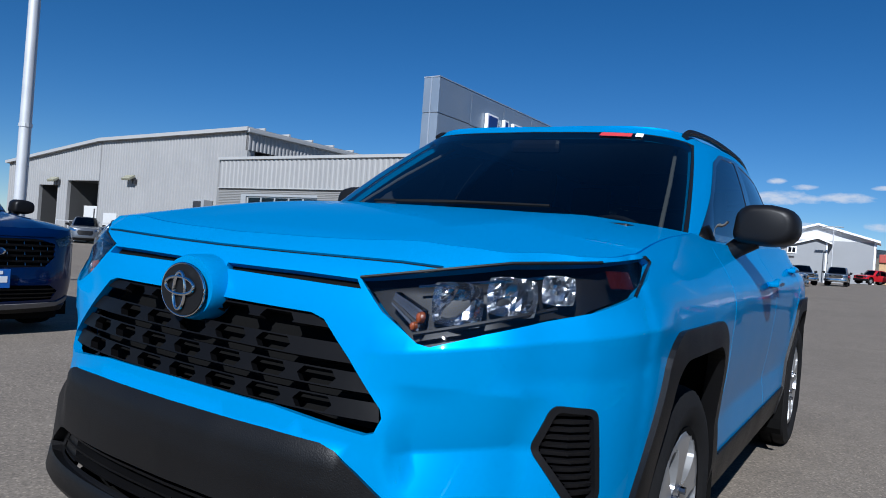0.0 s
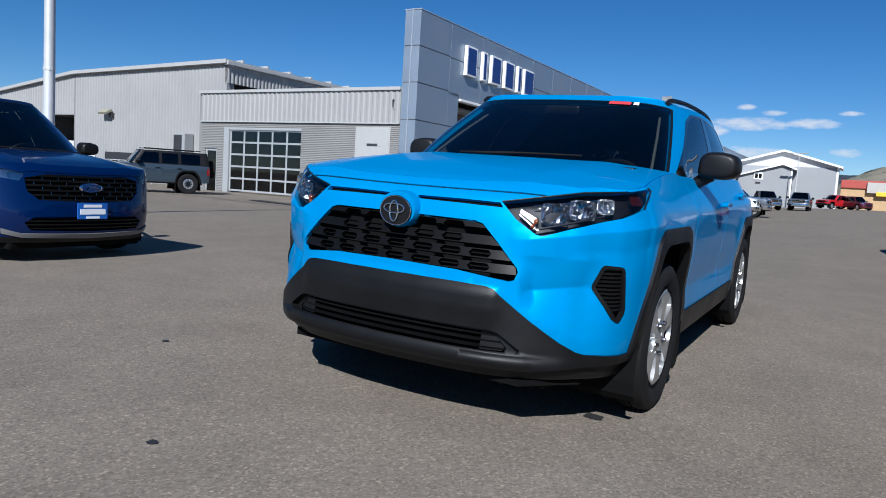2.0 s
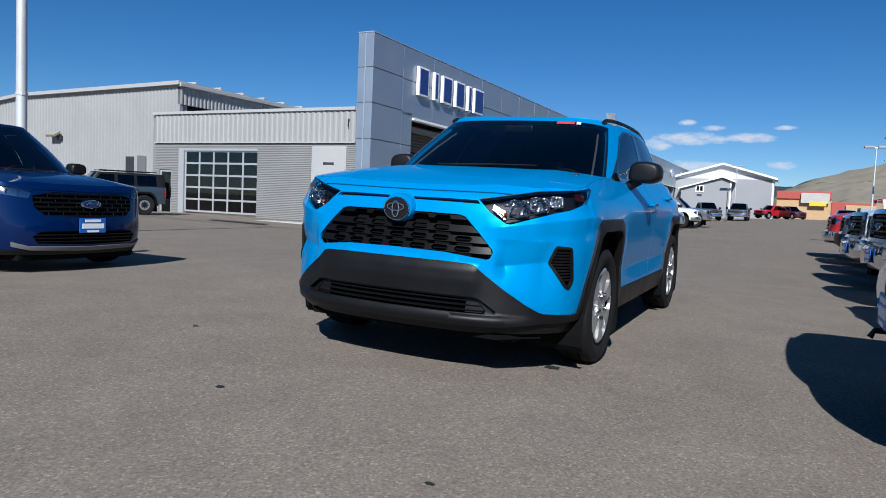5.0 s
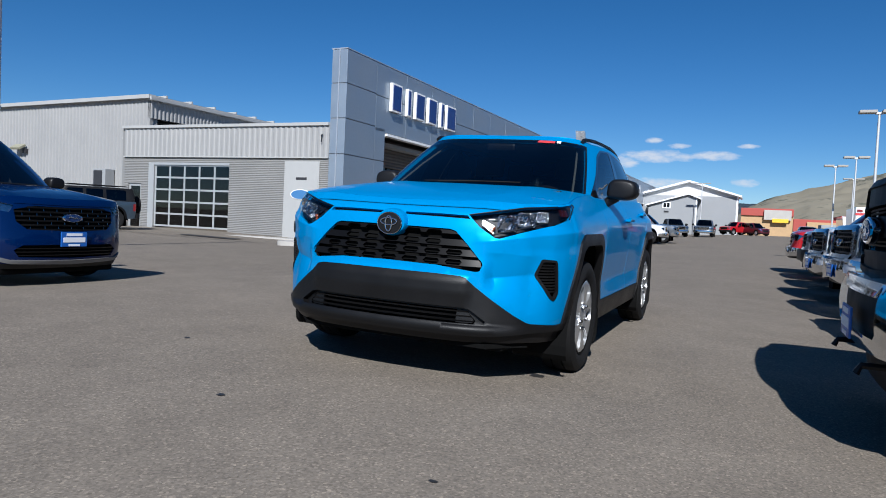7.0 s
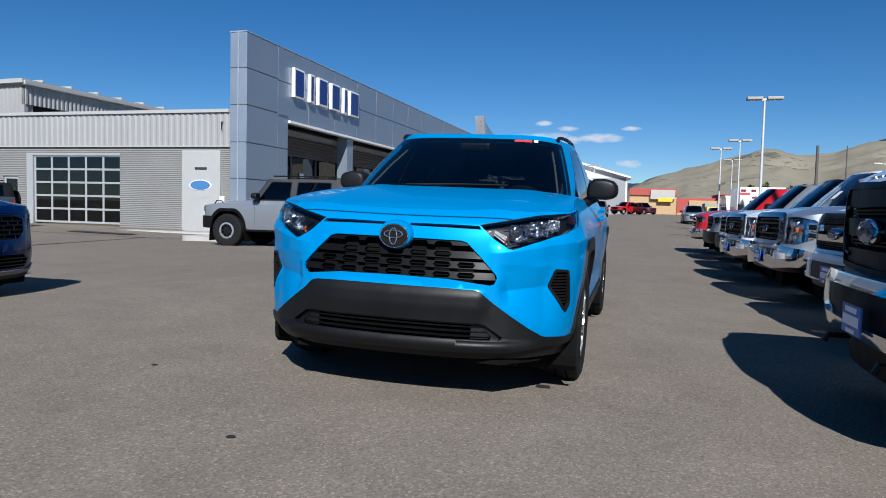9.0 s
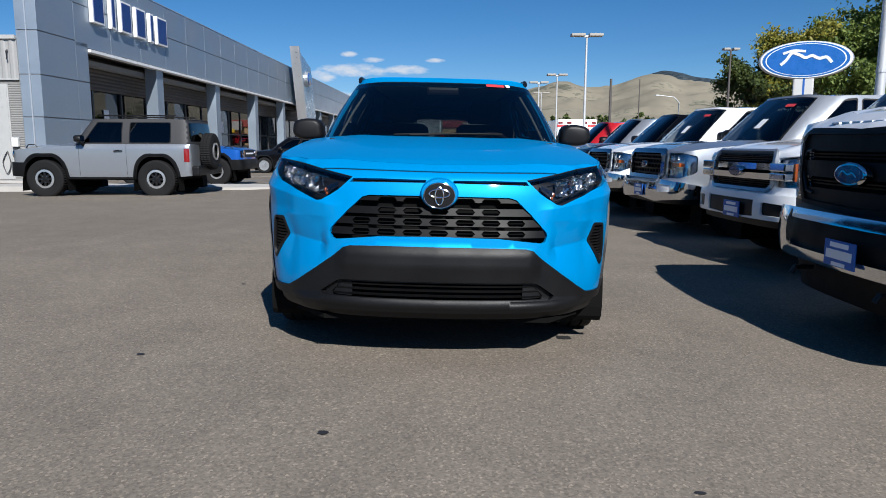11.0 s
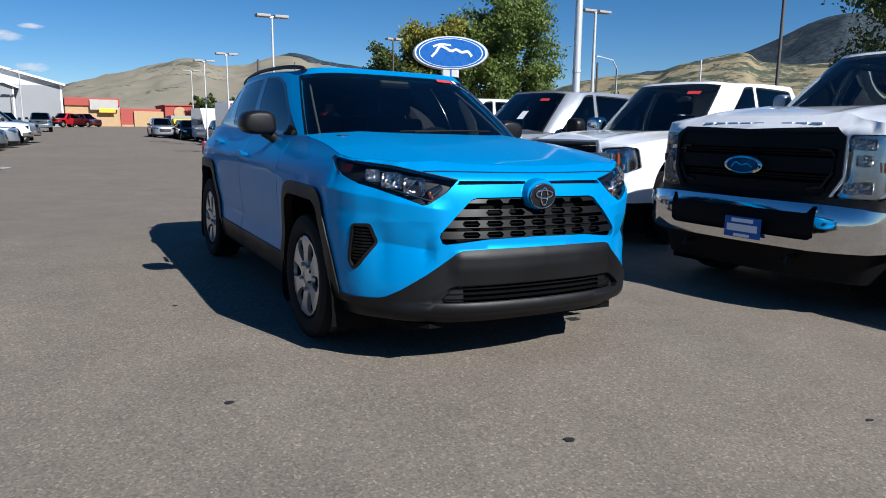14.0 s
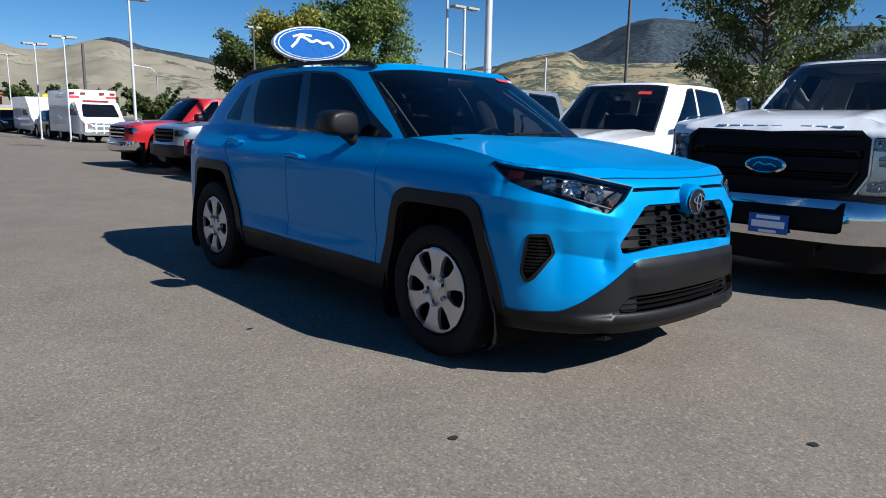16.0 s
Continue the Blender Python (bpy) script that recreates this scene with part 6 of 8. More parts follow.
def mast(x, y, h, r, mat, label):
    root = thing("utility_pole", label, "pole", "poles along the road", Matrix.Translation((x, y, ground_z(x, y) - 0.05)))
    part("shaft", tube_bm([(0, 0, 0), (0, 0, h)], [r, r * 0.8], 12), mat, root, "", True)
    part("foot", box_bm((-r * 1.5, -r * 1.5, 0), (r * 1.5, r * 1.5, 0.08), 0.01), CONCRETE, root)
    part("band", lathe_bm([(r * 1.06, h * 0.28), (r * 1.06, h * 0.28 + 0.06)], 12), mat, root)
    return root


mast(7.62, 9.0, 9.0, 0.085, GALV, "smooth pale steel mast behind the parked pickups")
mast(-11.07, 5.03, 9.5, 0.10, GALV, "smooth pale steel mast behind the blue car")
mast(18.6, 22.4, 9.0, 0.07, GALV, "thin pale steel mast beside a light pole")
mast(30.0, 20.5, 11.0, 0.09, DARK_POLE, "dark thin utility mast")
mast(58, 66, 9.5, 0.16, DARK_POLE, "weathered wooden utility pole")
mast(49, 42, 7.5, 0.10, GALV, "pale grey steel street pole")
mast(22, 90, 9.0, 0.2, DARK_POLE, "weathered wooden utility pole")
mast(17.5, 60, 7.0, 0.055, DARK_POLE, "weathered wooden utility pole")


def street_lamp(x, y, h, reach):
    root = thing("street_lamp", "curved-arm galvanised street lamp", "street lamp", "", Matrix.Translation((x, y, -0.4)))
    part("shaft", tube_bm([(0, 0, 0), (0, 0, h * 0.88), (-reach * 0.25, 0, h * 0.97), (-reach, 0, h)], [0.12, 0.09, 0.07, 0.05], 8), GALV, root, "", True)
    part("lamp", box_bm((-reach - 0.6, -0.12, h - 0.06), (-reach + 0.05, 0.12, h + 0.08), 0.03), GALV, root)
    return root


street_lamp(52, 56, 9.2, 2.4)
street_lamp(36, 105, 9.0, 3.0)


def pylon():
    root = thing("pylon_sign", "white pylon sign with a large blue oval", "sign")
    x, y = 19.9, 36.0
    yaw = Matrix.Translation((x, y, 0)) @ Matrix.Rotation(radians(-24), 4, "Z")
    root.matrix_basis = yaw
    part("post", box_bm((-0.51, -0.35, -0.5), (0.51, 0.35, 4.85), 0.08), WHITE_WALL, root)
    part("post_stripe", box_bm((-0.04, -0.36, -0.3), (0.06, -0.345, 4.80)), PLATE_BLUE, root)
    k = Matrix.Translation((0, 0, 5.74)) @ Matrix.Diagonal((0.89, 1, 0.385, 1))
    sign_blue = matte("sign_oval_blue", (0.015, 0.12, 0.42), 0.3, bump=0, coat=0.5)
    part("oval_case", lathe_bm([(2.55, 0.3), (2.62, 0.2), (2.62, -0.3), (2.55, -0.36), (0, -0.36)], 64, "y", m=k), PANEL_EDGE, root, "", True)
    part("oval_rim", lathe_bm([(2.54, -0.36), (2.50, -0.40), (0, -0.40)], 64, "y", m=k), WHITE_PRINT, root)
    part("oval_band", lathe_bm([(2.40, -0.40), (2.38, -0.412), (0, -0.412)], 64, "y", m=k), sign_blue, root)
    part("oval_line", lathe_bm([(2.22, -0.412), (2.21, -0.418), (0, -0.418)], 64, "y", m=k), WHITE_PRINT, root)
    part("oval_face", lathe_bm([(2.15, -0.418), (2.14, -0.425), (0, -0.425)], 64, "y", m=k), sign_blue, root)
    # white stroke across the face, as a plain wave
    c = smooth_curve([(-1.35, -0.28), (-1.05, 0.02), (-0.75, 0.42), (-0.35, 0.30), (0.0, 0.12), (0.35, 0.22), (0.75, 0.05), (1.15, 0.10), (1.45, -0.22)], 8)
    part("white_stroke", prism_bm([tuple(p) for p in strip(c, 0.17)], -0.445, -0.424, "y", m=Matrix.Translation((0, 0, 5.74)) @ Matrix.Diagonal((0.89, 1, 0.89, 1))), WHITE_PRINT, root)
    c = smooth_curve([(-1.25, 0.40), (-0.7, 0.56), (0.0, 0.50)], 8)
    part("white_stroke", prism_bm([tuple(p) for p in strip(c, 0.14)], -0.445, -0.424, "y", m=Matrix.Translation((0, 0, 5.74)) @ Matrix.Diagonal((0.89, 1, 0.89, 1))), WHITE_PRINT, root)
    return root


pylon()

# ---- trees ----
BARK = matte("grey_brown_bark", (0.10, 0.08, 0.06), 0.9, 0, 0.3, fine=30, bump=0.8)


def leaf_mat(name, a, b):
    m, t, s = shader(name)
    g = t.nodes.new("ShaderNodeNewGeometry")
    r = ramp_node(t, g.outputs["Random Per Island"], [(0.0, a), (1.0, b)])
    n = noise_node(t, 0.5, 3)
    mx = t.nodes.new("ShaderNodeMixRGB")
    mx.blend_type = "MULTIPLY"
    mx.inputs[0].default_value = 0.6
    q = ramp_node(t, n.outputs["Fac"], [(0.3, (0.6, 0.62, 0.5)), (0.7, (1.3, 1.25, 1.0))])
    link_nodes(t, (r.outputs[0], mx.inputs[1]), (q.outputs[0], mx.inputs[2]), (mx.outputs[0], s.inputs["Base Color"]))
    s.inputs["Roughness"].default_value = 0.6
    s.inputs["Subsurface Weight"].default_value = 0.0
    tr = t.nodes.new("ShaderNodeBsdfTranslucent")
    link_nodes(t, (mx.outputs[0], tr.inputs[0]))
    mix = t.nodes.new("ShaderNodeMixShader")
    mix.inputs[0].default_value = 0.3
    link_nodes(t, (s.outputs[0], mix.inputs[1]), (tr.outputs[0], mix.inputs[2]), (mix.outputs[0], t.nodes["Material Output"].inputs[0]))
    return m


LEAF_GREEN = leaf_mat("green_leaves", (0.07, 0.12, 0.026), (0.20, 0.26, 0.06))
LEAF_YELLOW = leaf_mat("yellowing_leaves", (0.13, 0.15, 0.025), (0.34, 0.30, 0.05))
LEAF_DARK = leaf_mat("dark_green_leaves", (0.045, 0.075, 0.022), (0.11, 0.14, 0.04))


def tree(x, y, h, spread, leaves, seed, mat, label, leaf=0.24, low=0.22):
    rnd = random.Random(seed)
    root = thing("tree", label, "tree", "trees along the road", Matrix.Translation((x, y, -0.4)))
    bm = bmesh.new()
    tips = []
    trunk = [Vector((0, 0, 0)), Vector((rnd.uniform(-.2, .2), rnd.uniform(-.2, .2), h * 0.3)), Vector((rnd.uniform(-.5, .5), rnd.uniform(-.5, .5), h * 0.62)), Vector((rnd.uniform(-.6, .6), rnd.uniform(-.6, .6), h * 0.92))]
    tube_bm(trunk, [h * 0.030, h * 0.022, h * 0.012, h * 0.004], 8, bm)
    for k in range(54):
        t = rnd.uniform(low, 0.95)
        i = min(2, int(t / 0.333))
        p = trunk[0].lerp(trunk[3], t)
        a = rnd.uniform(0, 2 * math.pi)
        ln = spread * (0.45 + 0.65 * math.sin(math.pi * min(1, (t - low + 0.12) / (1.12 - low)))) * rnd.uniform(0.65, 1.1)
        d = Vector((math.cos(a), math.sin(a), rnd.uniform(0.15, 0.7)))
        q = p + d * ln * 0.5 + Vector((0, 0, ln * 0.08))
        e = p + d * ln + Vector((0, 0, ln * rnd.uniform(0.0, 0.2)))
        tube_bm([p, q, e], [h * 0.007, h * 0.004, h * 0.0015], 5, bm)
        for s in (0.45, 0.6, 0.75, 0.88, 1.0):
            tips.append((p.lerp(q, min(1, s * 2)) if s < 0.5 else q.lerp(e, (s - 0.5) * 2), ln))
    tips.append((trunk[3], spread * 0.7))
    part("trunk", bm, BARK, root, "", True)
    n = leaves
    A = np.zeros((n, 3))
    for k in range(n):
        c, ln = tips[rnd.randrange(len(tips))]
        r = 0.085 * h * rnd.uniform(0.5, 1.15)
        v = Vector((rnd.gauss(0, 1), rnd.gauss(0, 1), rnd.gauss(0, 0.75)))
        v = v / max(1e-3, v.length) * r * rnd.random() ** 0.4
        A[k] = c + v
    rs = np.random.RandomState(seed)
    u = rs.normal(size=(n, 3))
    u /= np.linalg.norm(u, axis=1)[:, None]
    w = np.cross(u, rs.normal(size=(n, 3)))
    w /= np.linalg.norm(w, axis=1)[:, None]
    sz = leaf * (0.6 + 0.8 * rs.rand(n))[:, None]
    V = np.stack([A - u * sz, A + w * sz * 0.5, A + u * sz, A - w * sz * 0.5], 1).reshape(-1, 3)
    F = np.arange(4 * n).reshape(-1, 4)
    me = bpy.data.meshes.new("crown")
    me.from_pydata(V.tolist(), [], F.tolist())
    me.materials.append(mat)
    o = new("crown", me)
    o.parent = root
    return root


tree(24.6, 52.5, 8.2, 3.4, 18000, 1, LEAF_DARK, "dense dark green roadside tree", 0.15, 0.12)
tree(27.0, 51.0, 10.2, 3.6, 20000, 2, LEAF_YELLOW, "tall yellowing roadside tree", 0.15, 0.12)
tree(30.3, 50.0, 10.8, 3.7, 22000, 3, LEAF_GREEN, "tall green roadside tree", 0.15, 0.12)
tree(33.6, 49.0, 13.5, 3.8, 28000, 4, LEAF_GREEN, "tall leafy green roadside tree", 0.15, 0.12)
tree(27.7, 11.8, 9.0, 4.1, 25000, 5, LEAF_DARK, "broad green tree behind the pickups", 0.10, 0.22)
tree(23.0, 116, 4.2, 4.8, 9000, 7, LEAF_DARK, "low dark bush beside the shops", 0.35, 0.1)
tree(25.5, 100, 3.6, 4.2, 8000, 9, LEAF_DARK, "low dark bush beside the road", 0.35, 0.1)
tree(34.0, 100, 3.4, 4.2, 8000, 10, LEAF_DARK, "low dark bush beside the road", 0.35, 0.1)
tree(62.0, 72, 5.2, 4.2, 4000, 11, LEAF_GREEN, "low round green tree by the road", 0.3, 0.1)
tree(45.0, 60, 4.0, 3.4, 3000, 12, LEAF_GREEN, "low round green tree by the road", 0.3, 0.1)

# ---- hills ----


def hill_mat(name, dry, green, cover, scale):
    m, t, b = shader(name)
    n1, n2 = noise_node(t, scale, 8, 0.6), noise_node(t, scale * 12, 4, 0.6)
    base = ramp_node(t, n1.outputs["Fac"], [(0.3, tint(dry, 0.85)), (0.7, tint(dry, 1.15))])
    ad = t.nodes.new("ShaderNodeMath")
    ad.operation = "MULTIPLY_ADD"
    ad.inputs[1].default_value = 0.45
    link_nodes(t, (n2.outputs["Fac"], ad.inputs[0]), (n1.outputs["Fac"], ad.inputs[2]))
    wood = ramp_node(t, ad.outputs[0], [(cover, (0, 0, 0)), (cover + 0.05, (1, 1, 1))])
    mx = t.nodes.new("ShaderNodeMixRGB")
    n3 = noise_node(t, scale * 6, 6, 0.75)
    pine = ramp_node(t, n3.outputs["Fac"], [(0.38, tint(green, 0.45)), (0.62, tint(green, 1.7))])
    link_nodes(t, (pine.outputs[0], mx.inputs[2]), (wood.outputs[0], mx.inputs[0]), (base.outputs[0], mx.inputs[1]), (mx.outputs[0], b.inputs["Base Color"]))
    b.inputs["Roughness"].default_value = 0.95
    b.inputs["Specular IOR Level"].default_value = 0.1
    return m


def hill(name, label, dist, depth, prof, mat, seed, rough):
    """A long ridge; prof gives (bearing in degrees from +y to the right, rise over distance). Spurs run down from its crest."""
    bs, sl = zip(*prof)
    cb = smooth_curve(prof, 8)
    B = np.linspace(bs[0], bs[-1], 230)
    C = np.interp(B, cb[:, 0], cb[:, 1])
    verts, faces = [], []
    rows = 46
    size = rough * 16.0
    for i in range(rows):
        t = i / (rows - 1)
        for j, b in enumerate(B):
            d = dist + depth * t
            a = radians(b)
            x, y = d * math.sin(a), d * math.cos(a)
            crest = C[j] * (dist + depth) * (0.62 * t + 0.38 * t * t * (3 - 2 * t))
            p = Vector((x / size + seed, y / size, seed))
            warp = noise.noise(p * 0.7)
            spur = 1 - abs(noise.noise(p + Vector((warp, warp, 0)))) * 2
            fine = noise.fractal(p * 3.0, 1.0, 2.0, 4)
            k = min(1.0, 3 * t) * (1 if t < 0.85 else (1.12 - t) / 0.27)
            z = crest + (spur * 1.5 - 0.9 + fine * 0.45) * rough * k * (1 if 0 < j < len(B) - 1 else 0)
            verts.append((x, y, z - 3 if i == 0 else z))
    n = len(B)
    for i in range(rows - 1):
        for j in range(n - 1):
            faces.append((i * n + j, i * n + j + 1, (i + 1) * n + j + 1, (i + 1) * n + j))
    return tagged(mesh_object(name, verts, faces, mat, smooth=True), label, "hill", kind="structure")


DRY_HILL = hill_mat("dry_grass_hill", (0.245, 0.22, 0.165), (0.10, 0.10, 0.075), 0.80, 0.010)
# pine green mixed bluer: some of the distance haze is in the colour
HAZY_WOOD_HILL = hill_mat("forested_mountain", (0.11, 0.105, 0.085), (0.034, 0.047, 0.058), 0.56, 0.009)
PATCH_HILL = hill_mat("patchy_grass_hill", (0.30, 0.245, 0.15), (0.06, 0.072, 0.05), 0.69, 0.012)
hill("hill", "bare dry tan grass hill beyond the lot", 420, 900, [(-1.5, 0.015), (0.5, 0.043), (4.5, 0.064), (8.5, 0.084), (10, 0.086), (12, 0.079), (13.5, 0.080), (15.2, 0.090), (17, 0.0945), (18.5, 0.085), (20, 0.083), (23, 0.073), (28, 0.055), (34, 0.035), (42, 0.02)], DRY_HILL, 3.3, 6)
hill("hill", "dry grass hill with dark pine patches", 700, 900, [(34, 0.02), (38, 0.055), (42.5, 0.073), (45.4, 0.073), (46.6, 0.082), (48.6, 0.091), (50.8, 0.098), (52.0, 0.0985), (53.0, 0.087), (55.8, 0.083), (59.3, 0.084), (66, 0.080), (78, 0.07), (92, 0.03)], PATCH_HILL, 7.7, 3.5)
hill("mountain", "dark pine-covered mountain", 2000, 1400, [(28, 0.02), (37.8, 0.050), (42.7, 0.068), (47, 0.082), (51.5, 0.103), (55.3, 0.130), (57.5, 0.140), (60, 0.137), (66, 0.126), (73, 0.119), (84, 0.11), (100, 0.05)], HAZY_WOOD_HILL, 1.7, 40)
hill("mountain", "dark pine-covered ridge behind the dry hill", 1900, 900, [(8, 0.03), (13, 0.075), (16, 0.094), (18, 0.098), (20, 0.089), (24, 0.078), (30, 0.062), (38, 0.03)], HAZY_WOOD_HILL, 5.1, 12)
hill("mountain", "distant bluish mountain range", 3200, 900, [(-35, 0.01), (-20, 0.03), (-8, 0.036), (0, 0.040), (6, 0.03), (12, 0.01)], HAZY_WOOD_HILL, 9.1, 20)


def hillside_houses():
    """Small gabled houses and dark bushes scattered along the foot of the hills."""
    rnd = random.Random(21)
    bm, green = bmesh.new(), bmesh.new()
    for k in range(110):
        b = rnd.uniform(30, 64)
        d = rnd.uniform(330, 690)
        a = radians(b)
        x, y = d * math.sin(a), d * math.cos(a)
        z = max(0.0, (d - 480) * 0.03)
        w, l, h = rnd.uniform(3, 5), rnd.uniform(4, 7), rnd.uniform(2.6, 4.0)
        m = Matrix.Translation((x, y, z - 1.5)) @ Matrix.Rotation(rnd.uniform(0, 3.1), 4, "Z")
        if k % 2:
            prism_bm([(-w, 0), (w, 0), (w, h), (0, h + 2.2), (-w, h)], -l, l, "y", bm, m=m)
        else:
            for j in range(4):
                p = Matrix.Translation((rnd.uniform(-9, 9), rnd.uniform(-9, 9), rnd.uniform(1.5, 4)))
                bmesh.ops.create_icosphere(green, subdivisions=2, radius=rnd.uniform(2.0, 4.2), matrix=m @ p)
    for v in green.verts:
        v.co += noise.noise_vector(v.co * 0.5) * 1.1
    for name, b, mat, label in (("hillside_houses", bm, WHITE_WALL, "scattered pale houses at the foot of the hills"), ("hillside_bushes", green, LEAF_DARK, "dark bushes and trees at the foot of the hills")):
        me = bpy.data.meshes.new(name)
        b.to_mesh(me)
        b.free()
        me.materials.append(mat)
        tagged(new(name, me), label, name.split("_")[1], kind="stuff")


hillside_houses()

# ---- other vehicles ----
DARK_PANE = glass("dark_car_glass", (0.035, 0.042, 0.045), 1.5)
FACE_LEFT, FACE_RIGHT = -90, 90          # nose towards -x, nose towards +x


def place(x, y, turn, lift=0.0):
    return Matrix.Translation((x, y, ground_z(x, y) + lift)) @ Matrix.Rotation(radians(turn), 4, "Z")


BADGE_NAVY = matte("badge_navy_enamel", (0.008, 0.03, 0.11), 0.25, bump=0, coat=0.6)


def oval_badge(root, y, z, rx, rz, face=BADGE_NAVY):
    part("badge_rim", lathe_bm([(rx, 0.02), (rx, -0.012), (rx * 0.9, -0.02), (0, -0.02)], 32, "y", m=Matrix.Translation((0, y, z)) @ Matrix.Diagonal((1, 1, rz / rx, 1))), CHROME, root, "", True)
    part("badge_face", lathe_bm([(rx * 0.84, -0.018), (rx * 0.82, -0.026), (0, -0.028)], 32, "y", m=Matrix.Translation((0, y, z)) @ Matrix.Diagonal((1, 1, rz / rx * 0.93, 1))), face, root)
    c = smooth_curve([(-0.55, -0.1), (-0.3, 0.12), (0.0, 0.0), (0.3, 0.06), (0.55, -0.08)], 4) * rx
    part("badge_stroke", prism_bm([tuple(p) for p in strip(c, rx * 0.06)], y - 0.031, y - 0.027, "y", m=Matrix.Translation((0, 0, z))), CHROME, root)


def dealer_plate(root, x, y, z, w=0.31, h=0.155):
    pl = new("front_plate")
    pl.parent = root
    part("plate", box_bm((x - w / 2, y - 0.012, z - h / 2), (x + w / 2, y, z + h / 2), 0.004), PLATE_BLUE, pl, "blue dealer plate")
    part("plate_print", box_bm((x - w * 0.42, y - 0.015, z - h * 0.20), (x + w * 0.42, y - 0.011, z + h * 0.14)), WHITE_PRINT, pl)
    part("plate_print", box_bm((x - w * 0.30, y - 0.015, z + h * 0.24), (x + w * 0.30, y - 0.011, z + h * 0.42)), WHITE_PRINT, pl)
    part("plate_print", box_bm((x - w * 0.22, y - 0.015, z - h * 0.46), (x + w * 0.22, y - 0.011, z - h * 0.32)), WHITE_PRINT, pl)


def nose_y(S, x, z):
    return float(S["wall"](np.array([S["c"].sx(x)]), np.array([z]))[0][1])


def pickup_spec(name, label, paint_mat, W=1.0, hood0=1.13, hood1=1.24, belt=1.22, roof=1.92, L=5.9, R=0.40, regions=None, group="row of parked pickups", far=False, wheel_style="six", bottom=0.42, cladding=BLACK_PLASTIC, arch_h=0.98, **more):
    zb, zr = belt + 0.02, roof - 0.045
    k = W / 1.0
    S = dict(
        name=name, label=label, category="pickup truck", group=group, step=0.13 if far else 0.09, length=L, paint=paint_mat, cladding=cladding,
        plan=[(0, 0.0), (0.40 * k, 0.012), (0.70 * k, 0.05), (0.86 * k, 0.12), (0.945 * k, 0.22), (0.985 * k, 0.40), (W, 0.75), (W, 1.8), (W, 3.0), (W, 4.5), (0.99 * k, L - 0.4), (0.96 * k, L - 0.12), (0.85 * k, L - 0.02), (0.4 * k, L), (0, L)],
        front=[(0.2, 0.10), (0.42, 0.02), (0.60, 0.0), (0.72, 0.02), (0.80, 0.05), (0.95, 0.055), (hood0 - 0.06, 0.07), (hood0, 0.12), (hood0 + 0.08, 0.25)],
        side=[(0.2, 0.12), (0.40, 0.05), (0.55, 0.01), (0.75, 0.0), (0.95, 0.0), (belt - 0.15, 0.015), (belt - 0.03, 0.035), (belt + 0.08, 0.06)],
        rear=[(0.3, 0.1), (0.5, 0.0), (1.2, 0.02), (1.4, 0.03)],
        hood=[(0.05, hood0 - 0.015), (0.13, hood0), (0.4, hood0 + (hood1 - hood0) * 0.55), (0.9, hood1), (1.5, hood1 + 0.02)], hood_drop=0.05, hood_half=0.92 * k, ridge=0.018,
        cowl=1.55, cowl_mid=1.34, belt=[(1.5, belt - 0.01), (1.8, belt), (3.7, belt), (3.95, belt + 0.03), (L, belt + 0.03)],
        bottom=[(0.0, bottom), (0.5, bottom), (1.5, bottom), (L - 0.5, bottom), (L, bottom + 0.1)],
        axle_f=0.97, axle_r=L - 1.22, tyre_r=R, tyre_w=0.27, track=W - 0.02, rim=0.235, wheel=wheel_style, arch=(0.50, arch_h), arch_lip=0.05, clad_arch=False, regions=regions,
        lines=[[(1.62, belt - 0.01), (1.62, bottom + 0.08)], [(2.62, belt - 0.01), (2.62, bottom + 0.08)], [(3.60, belt - 0.01), (3.60, bottom + 0.2)], [(3.84, belt + 0.01), (3.84, bottom + 0.05)]],
        house=[(0, 1.32, zb, 0, 2.02, zr), (0.5 * k, 1.37, zb, 0.42 * k, 2.05, zr - 0.005), (0.74 * k, 1.50, zb - 0.01, 0.60 * k, 2.13, zr - 0.02), (0.87 * k, 1.70, zb - 0.03, 0.69 * k, 2.30, zr - 0.035), (0.915 * k, 2.0, zb - 0.03, 0.72 * k, 2.5, zr - 0.025),
               (0.92 * k, 2.9, zb - 0.03, 0.72 * k, 2.95, zr - 0.02), (0.915 * k, 3.5, zb - 0.03, 0.71 * k, 3.48, zr - 0.03), (0.82 * k, 3.74, zb - 0.03, 0.64 * k, 3.64, zr - 0.04), (0.4 * k, 3.78, zb - 0.03, 0.3 * k, 3.68, zr - 0.03), (0, 3.78, zb - 0.03, 0, 3.68, zr - 0.02)],
        rows_side=(2.6, 6.8), screen=2.1, centre=2.6, roof_z=0.04, black_band=True,
        windows=[("front_window", [(1.83, zb + 0.02), (2.55, zb + 0.0), (2.60, zr - 0.09), (2.42, zr - 0.10)], SATIN_BLACK, None), ("rear_door_window", [(2.66, zb), (3.42, zb + 0.01), (3.44, zr - 0.11), (2.68, zr - 0.09)], SATIN_BLACK, None)],
        rear_glass=(7.3, 0.15, 0.85), mirror=(W + 0.15, 1.86, belt + 0.10, 1.05), mirror_tall=1.3, handles=[(2.32, 2.54, belt - 0.12), (3.30, 3.52, belt - 0.12)], handle_mat=paint_mat, seats=(2.1, 2.95), cab_end=3.6, under=bottom + 0.02, inside=not far,
        pane=DARK_PANE, pane_front=DARK_PANE if far else GLASS_FRONT, rim_mat=SILVER_RIM)
    S.update(more)
    return S


